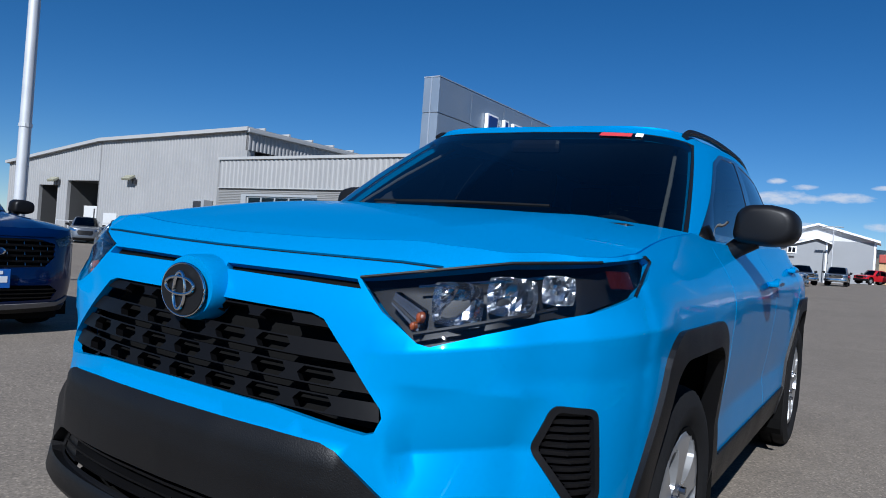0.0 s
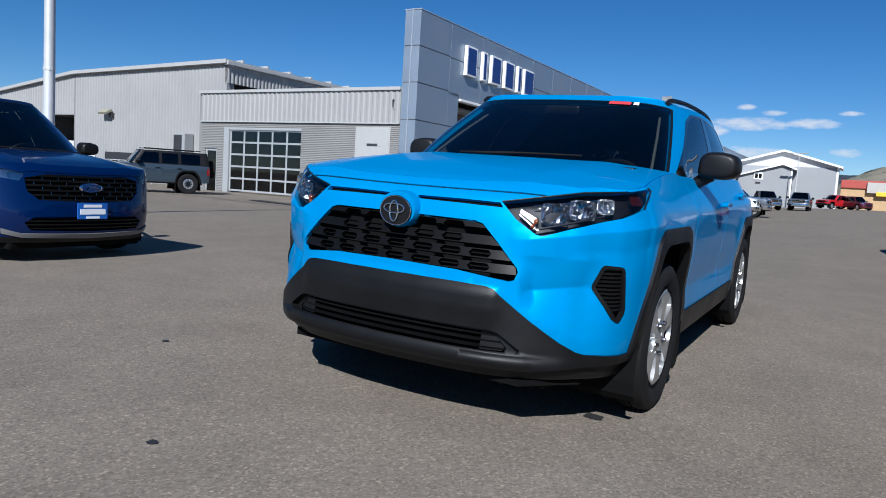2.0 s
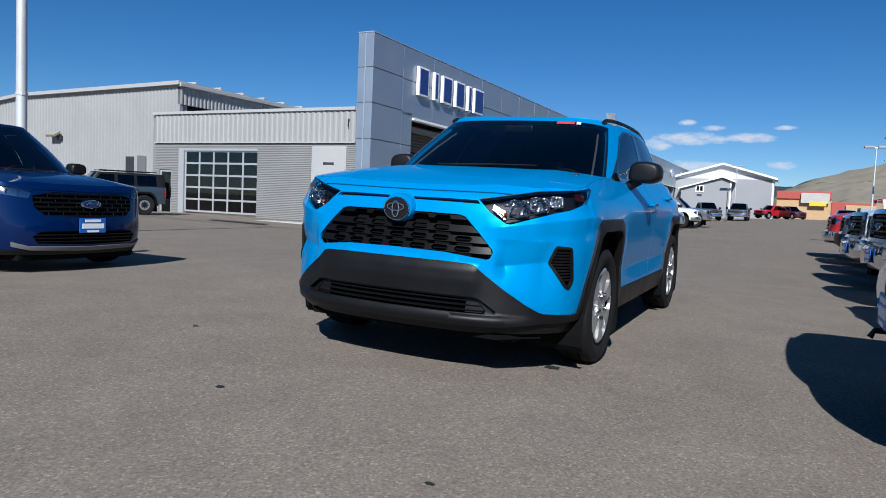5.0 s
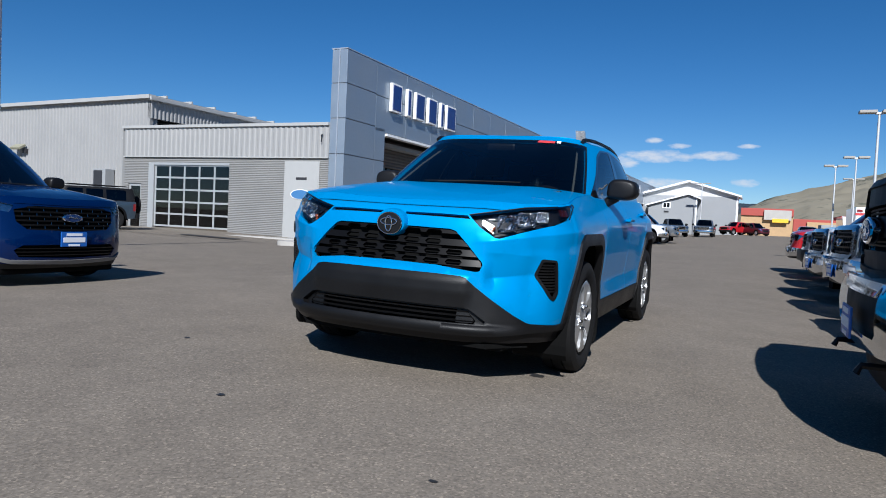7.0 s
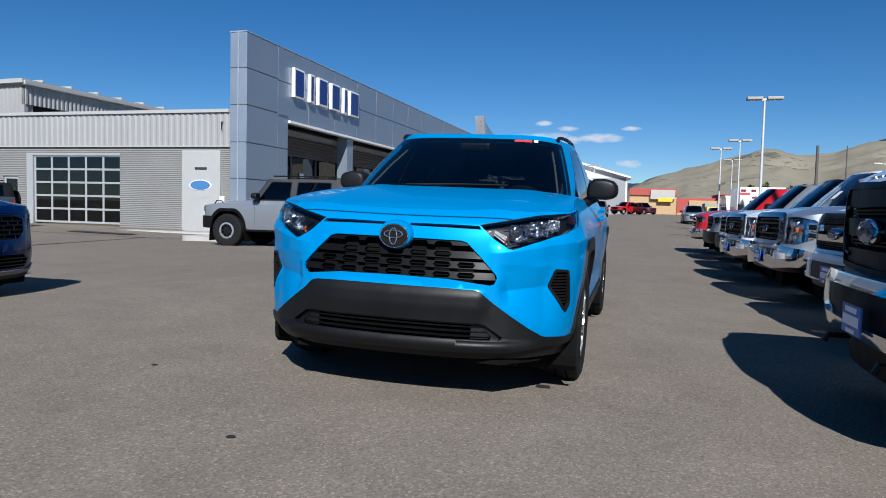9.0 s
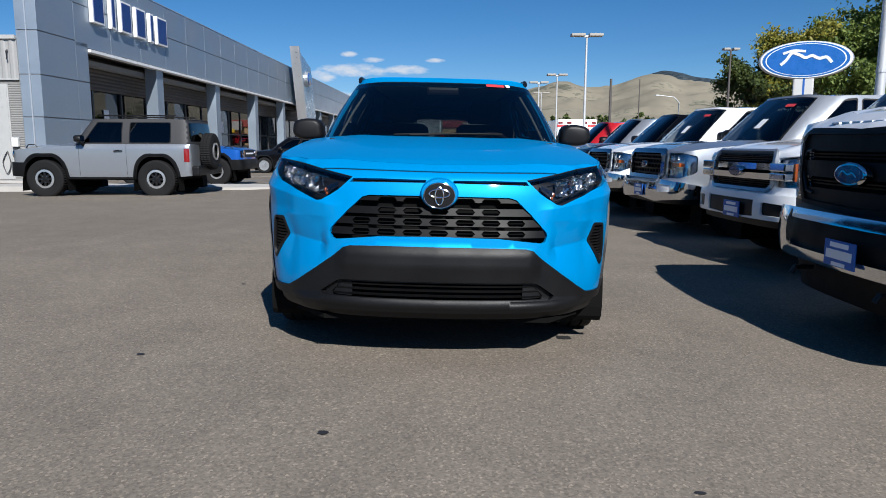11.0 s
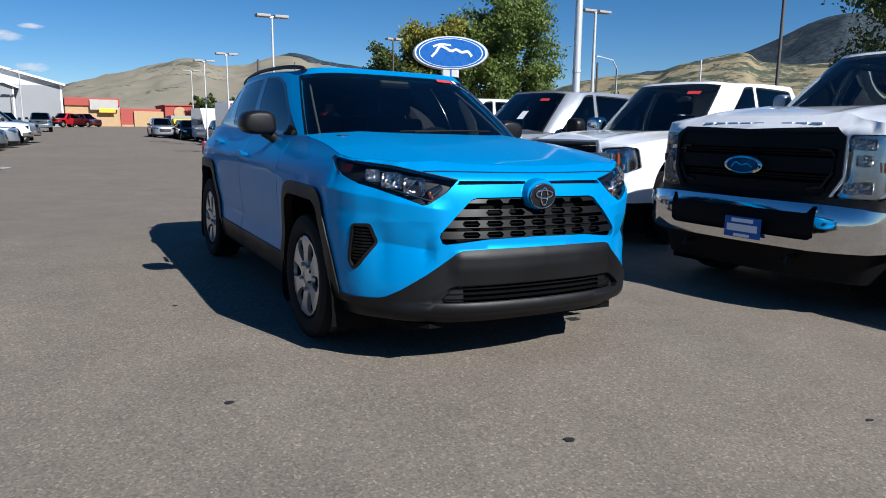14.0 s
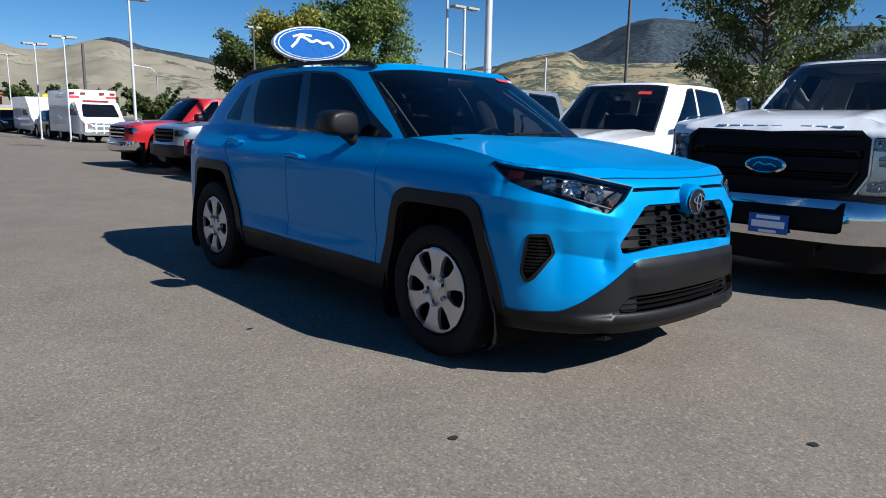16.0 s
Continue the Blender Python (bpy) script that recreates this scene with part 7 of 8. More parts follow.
def pickup_bed(S, root):
    b, L, W = S["belt"][-1][1], S["length"], S["track"]
    bm = box_bm((-W + 0.12, 3.86, b - 0.50), (W - 0.12, L - 0.08, b - 0.44))
    part("bed_floor", bm, BLACK_PLASTIC, root)
    for sx in (-1, 1):
        part("bed_side", box_bm((sx * (W - 0.12) - 0.02, 3.84, b - 0.5), (sx * (W - 0.12) + 0.02, L - 0.06, b - 0.02)), S["paint"], root)
        part("bed_rail_cap", box_bm((sx * (W - 0.08) - 0.06, 3.84, b - 0.012), (sx * (W - 0.08) + 0.06, L - 0.04, b + 0.012), 0.008), BLACK_PLASTIC, root)
    part("bed_front", box_bm((-W + 0.1, 3.82, b - 0.5), (W - 0.1, 3.87, b + 0.0)), S["paint"], root)
    part("tailgate", box_bm((-W + 0.1, L - 0.10, b - 0.5), (W - 0.1, L - 0.06, b + 0.0)), S["paint"], root)


def add_region(out, name, poly, mat, off, depth, label=""):
    out.append((name, poly, mat, off, depth, label, None))


def duo(out, name, poly, mat, off, depth, label=""):
    add_region(out, name, poly, mat, off, depth, label)
    add_region(out, name, flip(poly), mat, off, depth, label)


def lens_over(S, root, poly, d=0.004, step=0.08):
    wall, c = S["wall"], S["c"]

    def f(s, z):
        p = wall(s, z)
        n = np.stack(c.at(s)[2:], -1)
        p[..., :2] += n * d
        return p
    for q in (poly, flip(poly)):
        o = shell(f, q, [], step, ("headlamp_lens", LENS, 0, ""), root)[0]
        o.visible_shadow = False


def lamp_insides(S, root, pts, r=0.045, amber=None):
    wall, c = S["wall"], S["c"]
    for sg in (-1, 1):
        for x, z in pts:
            p = wall(np.array([sg * c.sx(x)]), np.array([z]))[0]
            at = Matrix.Translation(Vector(p) + Vector((-sg * 0.012, 0.014, 0))) @ Matrix.Rotation(radians(90), 4, "X")
            reflector(root, at, r * 2.4, r * 1.8, r * 0.8)
        if amber:
            x, z, w, h = amber
            p = wall(np.array([sg * c.sx(x)]), np.array([z]))[0]
            part("amber_marker", box_bm((p[0] - w / 2, p[1] + 0.0, z - h / 2), (p[0] + w / 2, p[1] + 0.03, z + h / 2), 0.006), AMBER, root)


def notice(S, root, name, x0, x1, a, b, mat):
    """A sheet stuck to the windscreen."""
    g = S["house_f"](np.array([x0, x1, x1, x0]), np.array([a, a, b, b]))
    mesh_object(name, g + np.array([0, -0.01, 0.006]), [(0, 1, 2, 3)], mat, root)


def super_duty():
    def regions(c, S):
        X, Y = c.sx, c.sy
        o = []
        add_region(o, "valance", whole([(0, 0.482), (Y(0.50), 0.482), (Y(0.55), 0.42), (Y(0.55), 0.10), (0, 0.10)]), DEEP_BLACK, -0.01, 0.02)
        add_region(o, "nose_base", whole([(0, 0.84), (X(0.9), 0.84), (Y(0.34), 0.84), (Y(0.34), 0.70), (0, 0.70)]), SATIN_BLACK, 0.0, 0)
        add_region(o, "grille_frame", whole([(0, 1.285), (X(0.66), 1.30), (X(0.735), 1.25), (X(0.735), 0.98), (X(0.64), 0.82), (0, 0.79)]), DEEP_BLACK, 0.02, 0.04)
        S["grille"] = whole([(0, 1.26), (X(0.65), 1.27), (X(0.695), 1.22), (X(0.695), 1.0), (X(0.605), 0.845), (0, 0.83)])
        add_region(o, "grille_opening", S["grille"], CAVITY_SHADE, -0.05, 0)
        S["lamp"] = rounded([(X(0.75), 1.265), (X(0.95), 1.265), (Y(0.36), 1.23), (Y(0.38), 0.88), (X(0.95), 0.83), (X(0.66), 0.83), (X(0.75), 0.97)], 0.03)
        duo(o, "lamp_housing", S["lamp"], REFLECTOR, -0.06, 0)
        add_region(o, "bumper", whole([(0, 0.760), (X(0.93), 0.760), (Y(0.30), 0.750), (Y(0.44), 0.72), (Y(0.44), 0.54), (X(0.93), 0.500), (X(0.6), 0.490), (0, 0.490)]), CHROME, 0.09, 0.12, "chrome front bumper")
        add_region(o, "bumper_opening", whole([(0, 0.705), (X(0.56), 0.705), (X(0.60), 0.735), (X(0.625), 0.735), (X(0.62), 0.575), (X(0.585), 0.555), (0, 0.555)]), DEEP_BLACK, 0.05, 0)
        return o
    S = pickup_spec("pickup_truck", "white heavy-duty pickup with black grille and chrome bumper", WHITE_PAINT, W=1.015, hood0=1.36, hood1=1.48, belt=1.45, roof=2.04, L=6.3, R=0.405, regions=regions, bottom=0.24, arch_h=1.05, step=0.08,
                    front=[(0.2, 0.12), (0.42, 0.09), (0.50, 0.068), (0.57, 0.053), (0.64, 0.047), (0.71, 0.056), (0.77, 0.082), (0.82, 0.075), (1.0, 0.075), (1.25, 0.085), (1.30, 0.11), (1.34, 0.17), (1.42, 0.30)], mirror=(1.16, 2.08, 1.57, 0.62), mirror_tall=1.5, mirror_mat=SILVER)
    root = build_car(S, place(2.40, 0.735, FACE_LEFT + 0.3, 0.0))
    pickup_bed(S, root)
    fill_bars(S, root, "grille_bar", S["grille"], [0.875, 1.05, 1.215], 0.105, DEEP_BLACK, 0.03, 0.006, 0.1)
    fill_bars(S, root, "grille_slat", S["grille"], [0.955, 0.975, 1.125, 1.145], 0.010, DEEP_BLACK, 0.03, -0.01, 0.1)
    lens_over(S, root, S["lamp"])
    lamp_insides(S, root, [(0.81, 1.205), (0.88, 1.20), (0.86, 1.09), (0.80, 0.90), (0.88, 0.91)], 0.045, (0.955, 1.05, 0.03, 0.07))
    oval_badge(root, nose_y(S, 0, 1.03) - 0.035, 1.03, 0.165, 0.07)
    dealer_plate(root, 0.10, nose_y(S, 0, 0.55) - 0.10, 0.57)
    # raised letters on the bonnet edge, as plain bars
    for k in range(9):
        if k == 5:
            continue
        x = -0.50 + k * 0.115
        part("bonnet_letter_bar", box_bm((x, 0.172, 1.334), (x + 0.086, 0.200, 1.347), 0.004), WHITE_PAINT, root)
    for sx in (-1, 1):
        edge = [(0.56, 1.165), (0.645, 1.16), (0.668, 1.13), (0.668, 1.01), (0.60, 0.905), (0.50, 0.890)]
        pts = S["wall"](np.array([sx * S["c"].sx(k[0]) for k in edge]), np.array([k[1] for k in edge]))
        part("grille_bracket", tube_bm([Vector(p) + Vector((0, -0.010, 0)) for p in pts], 0.011, 8), SATIN_BLACK, root, "black grille bracket", True)
        part("tow_hook", tube_bm([(sx * 0.45, 0.10, 0.40), (sx * 0.45, -0.02, 0.40), (sx * 0.45, -0.04, 0.36)], 0.018, 6), SATIN_BLACK, root)
    notice(S, root, "red_notice", 0.40, 0.55, 0.80, 0.86, RED_PRINT)
    return root


def f_old(x, y):
    def regions(c, S):
        X, Y = c.sx, c.sy
        o = []
        add_region(o, "valance", whole([(0, 0.50), (Y(0.50), 0.50), (Y(0.50), 0.2), (0, 0.2)]), BLACK_PLASTIC, 0.0, 0.02)
        add_region(o, "grille_frame", whole([(0, 1.135), (X(0.53), 1.135), (X(0.58), 1.10), (X(0.60), 1.05), (X(0.60), 0.83), (X(0.57), 0.77), (X(0.52), 0.74), (0, 0.74)]), SILVER, 0.03, 0.05)
        S["grille"] = whole([(0, 1.11), (X(0.52), 1.11), (X(0.565), 1.07), (X(0.565), 0.82), (X(0.52), 0.77), (0, 0.77)])
        add_region(o, "grille_opening", S["grille"], CAVITY_SHADE, -0.03, 0)
        S["lamp"] = rounded([(X(0.62), 1.07), (X(0.90), 1.09), (Y(0.30), 1.07), (Y(0.34), 0.86), (X(0.90), 0.80), (X(0.62), 0.80)], 0.03)
        duo(o, "lamp_housing", S["lamp"], REFLECTOR, -0.04, 0)
        add_region(o, "bumper", whole([(0, 0.72), (X(0.93), 0.72), (Y(0.46), 0.70), (Y(0.46), 0.50), (X(0.85), 0.50), (0, 0.50)]), WHITE_PAINT, 0.06, 0.09, "white painted bumper")
        add_region(o, "bumper_opening", whole([(0, 0.66), (X(0.44), 0.66), (X(0.44), 0.52), (0, 0.505)]), SATIN_BLACK, 0.045, 0)
        duo(o, "fog_opening", rounded([(X(0.56), 0.65), (X(0.86), 0.64), (X(0.86), 0.54), (X(0.56), 0.54)], 0.03), SATIN_BLACK, 0.04, 0)
        return o
    S = pickup_spec("pickup_truck", "white pickup with black slatted grille and chrome nose bar", WHITE_PAINT, regions=regions, mirror_mat=CHROME)
    root = build_car(S, place(x, y, FACE_LEFT + 5))
    pickup_bed(S, root)
    fill_bars(S, root, "chrome_bar", S["grille"], [0.893, 0.985], 0.060, CHROME, 0.03, 0.035, 0.1)
    fill_bars(S, root, "grille_slat", S["grille"], [0.785, 0.805, 0.825, 0.845, 1.035, 1.055, 1.075, 1.095], 0.009, SATIN_BLACK, 0.03, 0.0, 0.1)
    for sx in (-1, 1):
        for z0, z1 in ((0.862, 0.932), (0.944, 1.022)):
            part("nose_wing", box_bm((sx * 0.675 - 0.125, nose_y(S, 0.66, 0.94) - 0.055, z0), (sx * 0.675 + 0.125, nose_y(S, 0.66, 0.94) + 0.05, z1), 0.012), CHROME, root, "chrome wing of the nose bar")
    lens_over(S, root, S["lamp"])
    lamp_insides(S, root, [(0.86, 1.03), (0.86, 0.87)], 0.04, (0.825, 0.94, 0.03, 0.16))
    notice(S, root, "red_notice", 0.36, 0.54, 0.74, 0.80, RED_PRINT)
    oval_badge(root, nose_y(S, 0, 0.935) - 0.045, 0.935, 0.125, 0.055)
    dealer_plate(root, 0.10, nose_y(S, 0, 0.56) - 0.065, 0.56)
    return root


def f_new(x, y, mat, label):
    def regions(c, S):
        X, Y = c.sx, c.sy
        o = []
        add_region(o, "valance", whole([(0, 0.50), (Y(0.50), 0.50), (Y(0.50), 0.2), (0, 0.2)]), BLACK_PLASTIC, 0.0, 0.02)
        add_region(o, "grille_frame", whole([(0, 1.12), (X(0.56), 1.12), (X(0.64), 1.06), (X(0.64), 0.80), (X(0.56), 0.73), (0, 0.73)]), DARK_CHROME, 0.035, 0.05)
        S["grille"] = whole([(0, 1.075), (X(0.50), 1.075), (X(0.545), 1.03), (X(0.545), 0.83), (X(0.50), 0.78), (0, 0.78)])
        add_region(o, "grille_opening", S["grille"], CAVITY_SHADE, -0.03, 0)
        S["lamp"] = rounded([(X(0.66), 1.09), (X(0.90), 1.09), (Y(0.36), 1.05), (Y(0.36), 0.84), (X(0.90), 0.76), (X(0.66), 0.76)], 0.04)
        duo(o, "lamp_housing", S["lamp"], REFLECTOR, -0.04, 0)
        add_region(o, "bumper", whole([(0, 0.70), (X(0.5), 0.69), (X(0.6), 0.73), (X(0.93), 0.71), (Y(0.44), 0.66), (Y(0.44), 0.52), (X(0.88), 0.50), (X(0.55), 0.46), (0, 0.50)]), CHROME, 0.07, 0.09, "chrome front bumper")
        duo(o, "fog_lamp", rounded([(X(0.62), 0.67), (X(0.84), 0.66), (X(0.84), 0.59), (X(0.62), 0.58)], 0.03), LETTER_WHITE, 0.065, 0)
        return o
    S = pickup_spec("pickup_truck", label, mat, regions=regions, step=0.10)
    root = build_car(S, place(x, y, FACE_LEFT + 5))
    pickup_bed(S, root)
    fill_bars(S, root, "grille_bar", S["grille"], [0.81, 0.875, 0.94, 1.005, 1.055], 0.02, SATIN_BLACK, 0.03, 0.0, 0.1, 0.10, 0.02)
    lens_over(S, root, S["lamp"])
    lamp_insides(S, root, [(0.76, 1.02), (0.76, 0.85)], 0.05, (0.83, 0.935, 0.22, 0.05))
    notice(S, root, "red_notice", 0.36, 0.54, 0.74, 0.80, RED_PRINT)
    notice(S, root, "paper_sheet", 0.18, 0.31, 0.28, 0.48, WHITE_PRINT)
    oval_badge(root, nose_y(S, 0, 0.93) - 0.02, 0.93, 0.11, 0.048)
    dealer_plate(root, 0.10, nose_y(S, 0, 0.56) - 0.075, 0.58)
    return root


def plain_pickup(x, y, turn, mat, label, chrome=True, group="row of parked pickups", **more):
    def regions(c, S):
        X, Y = c.sx, c.sy
        o = []
        add_region(o, "valance", whole([(0, 0.50), (Y(0.50), 0.50), (Y(0.50), 0.2), (0, 0.2)]), BLACK_PLASTIC, 0.0, 0.02)
        S["grille"] = whole([(0, 1.08), (X(0.55), 1.08), (X(0.60), 0.98), (X(0.55), 0.78), (0, 0.76)])
        add_region(o, "grille_opening", S["grille"], CAVITY_SHADE, -0.02, 0)
        S["lamp"] = rounded([(X(0.63), 1.06), (X(0.92), 1.06), (Y(0.32), 1.02), (X(0.92), 0.88), (X(0.63), 0.90)], 0.03)
        duo(o, "lamp_housing", S["lamp"], CHROME, -0.02, 0)
        add_region(o, "bumper", whole([(0, 0.70), (X(0.93), 0.70), (Y(0.44), 0.68), (Y(0.44), 0.50), (0, 0.46)]), CHROME if chrome else BLACK_PLASTIC, 0.06, 0.09)
        duo(o, "tail_lamp", [(Y(S["length"] - 0.30), 1.18), (Y(S["length"] - 0.10), 1.18), (Y(S["length"] - 0.10), 0.85), (Y(S["length"] - 0.30), 0.85)], RED_LENS, 0.004, 0)
        return o
    S = pickup_spec("pickup_truck", label, mat, regions=regions, far=True, group=group, **more)
    root = build_car(S, place(x, y, turn))
    pickup_bed(S, root)
    fill_bars(S, root, "grille_bar", S["grille"], [0.82, 0.92, 1.02], 0.035, CHROME if chrome else SATIN_BLACK, 0.03, 0.01, 0.15)
    lens_over(S, root, S["lamp"], step=0.12)
    return root


super_duty()
f_old(2.99, 3.70)
f_new(2.86, 6.55, SILVER, "silver-grey pickup with chrome grille frame and bumper")
f_new(2.80, 9.40, WHITE_PAINT, "white pickup with chrome grille frame and bumper")
plain_pickup(3.05, -2.2, FACE_LEFT + 6, WHITE_PAINT, "white pickup at the near end of the row", True, belt=1.40, hood0=1.30, hood1=1.42, roof=2.0)
plain_pickup(2.95, 12.3, FACE_LEFT, BLACK_PAINT, "black pickup parked in the row", False)
plain_pickup(2.95, 15.2, FACE_LEFT, SILVER, "silver pickup with a black grille", False)
plain_pickup(2.80, 18.1, FACE_LEFT, RED_PAINT, "red pickup with a chrome bumper")
plain_pickup(-2.88, 75.0, 0, GREY_PAINT, "dark grey pickup standing at the end of the lot", True, "far parked cars")
plain_pickup(-1.9, 103.5, -38, RED_PAINT, "red pickup parked at the far end of the lot", False, "far parked cars")
plain_pickup(-3.0, 42.6, FACE_RIGHT, WHITE_PAINT, "white pickup parked by the showroom", True, "cars parked by the showroom")
plain_pickup(-2.6, 45.8, FACE_RIGHT, GREY_PAINT, "grey pickup parked by the showroom", True, "cars parked by the showroom")
plain_pickup(-5.0, 72.5, 20, GREY_PAINT, "dark pickup parked by the showroom", True, "cars parked by the showroom")


def suv_spec(name, label, mat, L=4.6, W=0.93, hood0=0.96, hood1=1.08, belt=1.06, roof=1.68, R=0.36, wb=2.7, of=0.92, regions=None, far=True, group="cars parked by the showroom", cladding=BLACK_PLASTIC, wheel_style="five", category="car", slope=0.0, **more):
    zb, zr = belt + 0.02, roof - 0.05
    k = W / 0.93
    S = dict(
        name=name, label=label, category=category, group=group, step=0.12 if far else 0.07, length=L, paint=mat, cladding=cladding,
        plan=[(0, 0.0), (0.3 * k, 0.015), (0.55 * k, 0.07), (0.72 * k, 0.16), (0.83 * k, 0.29), (0.90 * k, 0.48), (W, 0.80), (W, 1.6), (W, 2.5), (W, L - 1.2), (0.91 * k, L - 0.7), (0.86 * k, L - 0.32), (0.74 * k, L - 0.12), (0.45 * k, L - 0.02), (0, L)],
        front=[(0.15, 0.12), (0.28, 0.02), (0.45, 0.0), (0.65, 0.03), (0.85, 0.07), (hood0 - 0.03, 0.11), (hood0 + 0.03, 0.18), (hood0 + 0.1, 0.3)],
        side=[(0.15, 0.09), (0.28, 0.05), (0.45, 0.015), (0.70, 0.0), (belt - 0.16, 0.005), (belt - 0.05, 0.03), (belt + 0.03, 0.07), (belt + 0.1, 0.11)],
        rear=[(0.2, 0.12), (0.4, 0.0), (0.7, 0.02), (1.0, 0.07), (1.2, 0.13)],
        hood=[(0.08, hood0 - 0.03), (0.16, hood0), (0.4, hood0 + (hood1 - hood0) * 0.45), (0.8, hood0 + (hood1 - hood0) * 0.85), (1.3, hood1 + 0.02)], hood_drop=0.05, hood_half=0.84 * k, ridge=0.01,
        cowl=1.30, cowl_mid=1.12, belt=[(1.2, belt - 0.02), (1.5, belt), (2.5, belt + 0.02), (L - 1.0, belt + 0.05), (L - 0.3, belt + 0.02), (L, belt - 0.02)],
        bottom=[(0, 0.20), (0.6, 0.20), (1.4, 0.24), (L - 1.5, 0.24), (L - 0.4, 0.27), (L, 0.32)],
        axle_f=of, axle_r=of + wb, tyre_r=R, tyre_w=0.225, track=W - 0.015, rim=0.235, wheel=wheel_style, arch=(R + 0.055, R * 2 + 0.06), arch_lip=0.045, sill=(of + 0.4, of + wb - 0.4, 0.36), regions=regions,
        lines=[[(1.48, belt), (1.48, 0.36)], [(2.48, belt + 0.02), (2.50, 0.36)]],
        house=[(0, 1.12, zb, 0, 1.90, zr), (0.45 * k, 1.18, zb, 0.35 * k, 1.92, zr - 0.005), (0.68 * k, 1.31, zb - 0.01, 0.52 * k, 1.98, zr - 0.02), (0.785 * k, 1.50, zb - 0.03, 0.585 * k, 2.14, zr - 0.035), (0.815 * k, 1.8, zb - 0.02, 0.605 * k, 2.38, zr - 0.02),
               (0.82 * k, 2.45, zb, 0.61 * k, 2.75, zr - 0.01), (0.815 * k, 3.1, zb + 0.02, 0.60 * k, 3.2 - slope * 0.3, zr - 0.02), (0.78 * k, L - 0.85, zb + 0.03, 0.56 * k, L - 0.78 - slope, zr - 0.05), (0.66 * k, L - 0.38, zb, 0.46 * k, L - 0.52 - slope, zr - 0.07), (0.4 * k, L - 0.24, zb - 0.02, 0.25 * k, L - 0.45 - slope, zr - 0.07), (0, L - 0.18, zb - 0.03, 0, L - 0.43 - slope, zr - 0.07)],
        rows_side=(2.6, 7.6), screen=2.1, centre=2.7, roof_z=0.045,
        windows=[("front_window", [(1.62, zb + 0.03), (2.42, zb + 0.03), (2.58, zr - 0.09), (2.28, zr - 0.10), (1.95, zr - 0.24)], SATIN_BLACK, None), ("rear_door_window", [(2.52, zb + 0.03), (3.22, zb + 0.05), (3.35 - slope * 0.3, zr - 0.10), (2.68, zr - 0.09)], SATIN_BLACK, None),
                 ("quarter_window", [(3.30, zb + 0.06), (L - 0.92, zb + 0.07), (L - 0.84 - slope * 0.7, zb + 0.16), (3.45 - slope * 0.3, zr - 0.12)], SATIN_BLACK, None)],
        rear_glass=(8.0, 0.1, 0.9), mirror=(W + 0.10, 1.72, belt + 0.08, 0.9), handles=[(2.24, 2.46, belt - 0.14), (3.12, 3.34, belt - 0.11)], seats=(1.95, 2.85), cab_end=L - 0.6, inside=not far,
        pane=DARK_PANE, pane_front=DARK_PANE if far else GLASS_FRONT)
    S.update(more)
    return S


def plain_car(x, y, turn, mat, label, lift=0.0, category="car", name="parked_car", **more):
    def regions(c, S):
        X, Y, L = c.sx, c.sy, S["length"]
        o = []
        z = S["hood"][1][1]
        add_region(o, "bumper_trim", whole([(0, 0.34), (X(0.7), 0.34), (Y(0.55), 0.34), (Y(0.55), 0.12), (0, 0.12)]), BLACK_PLASTIC, 0.006, 0.02)
        add_region(o, "grille_opening", whole([(0, z - 0.18), (X(0.42), z - 0.18), (X(0.46), z - 0.30), (X(0.38), z - 0.45), (0, z - 0.46)]), SATIN_BLACK, -0.01, 0)
        S["lamp"] = [(X(0.50), z - 0.14), (X(0.56), z - 0.24), (X(0.78), z - 0.20), (Y(0.46), z - 0.10), (Y(0.50), z - 0.03), (X(0.75), z - 0.07)]
        duo(o, "headlamp", S["lamp"], CHROME, 0.0, 0)
        duo(o, "tail_lamp", [(Y(L - 0.34), 1.02), (c.sb(0.60), 1.02), (c.sb(0.56), 0.88), (Y(L - 0.38), 0.86)], RED_LENS, 0.006, 0.01)
        return o
    S = suv_spec(name, label, mat, regions=regions, category=category, **more)
    root = build_car(S, place(x, y, turn, lift))
    bp = S["wall"](np.array([c0 for c0 in (S["c"].end,)]), np.array([0.75]))[0]
    part("rear_plate", box_bm((-0.15, bp[1] - 0.005, 0.70), (0.15, bp[1] + 0.012, 0.82)), WHITE_PRINT, root)
    return root


# cars by the showroom
plain_car(-9.1, 29.75, FACE_LEFT, BLACK_PAINT, "black crossover with alloy wheels parked by the showroom", L=4.75, wb=2.85, wheel_style="ten")
plain_car(-8.9, 33.2, FACE_LEFT, SKYBLUE, "light blue saloon car parked by the showroom", L=4.7, roof=1.46, belt=0.95, hood0=0.80, hood1=0.94, R=0.33, slope=0.25)
plain_car(-3.9, 36.4, FACE_RIGHT, GREY_PAINT, "grey crossover car parked by the showroom")
plain_car(-3.5, 39.4, FACE_RIGHT, SILVER, "silver crossover car parked by the showroom")
plain_car(3.6, 103.0, 38, MAROON, "maroon people carrier at the far end of the lot", L=5.0, roof=1.78, wb=3.0, group="far parked cars")
plain_car(7.9, 42.4, 0, BLACK_PAINT, "dark crossover car parked beside the ambulance", group="far parked cars")
plain_car(7.6, 54.3, 0, BLACK_PAINT, "black car parked in the far row", group="far parked cars")
plain_car(5.95, 57.5, 0, SILVER, "silver car parked in the far row", group="far parked cars")
plain_car(-47.5, 22.5, 135, BLACK_PAINT, "black car parked before the workshop", group="workshop cars")
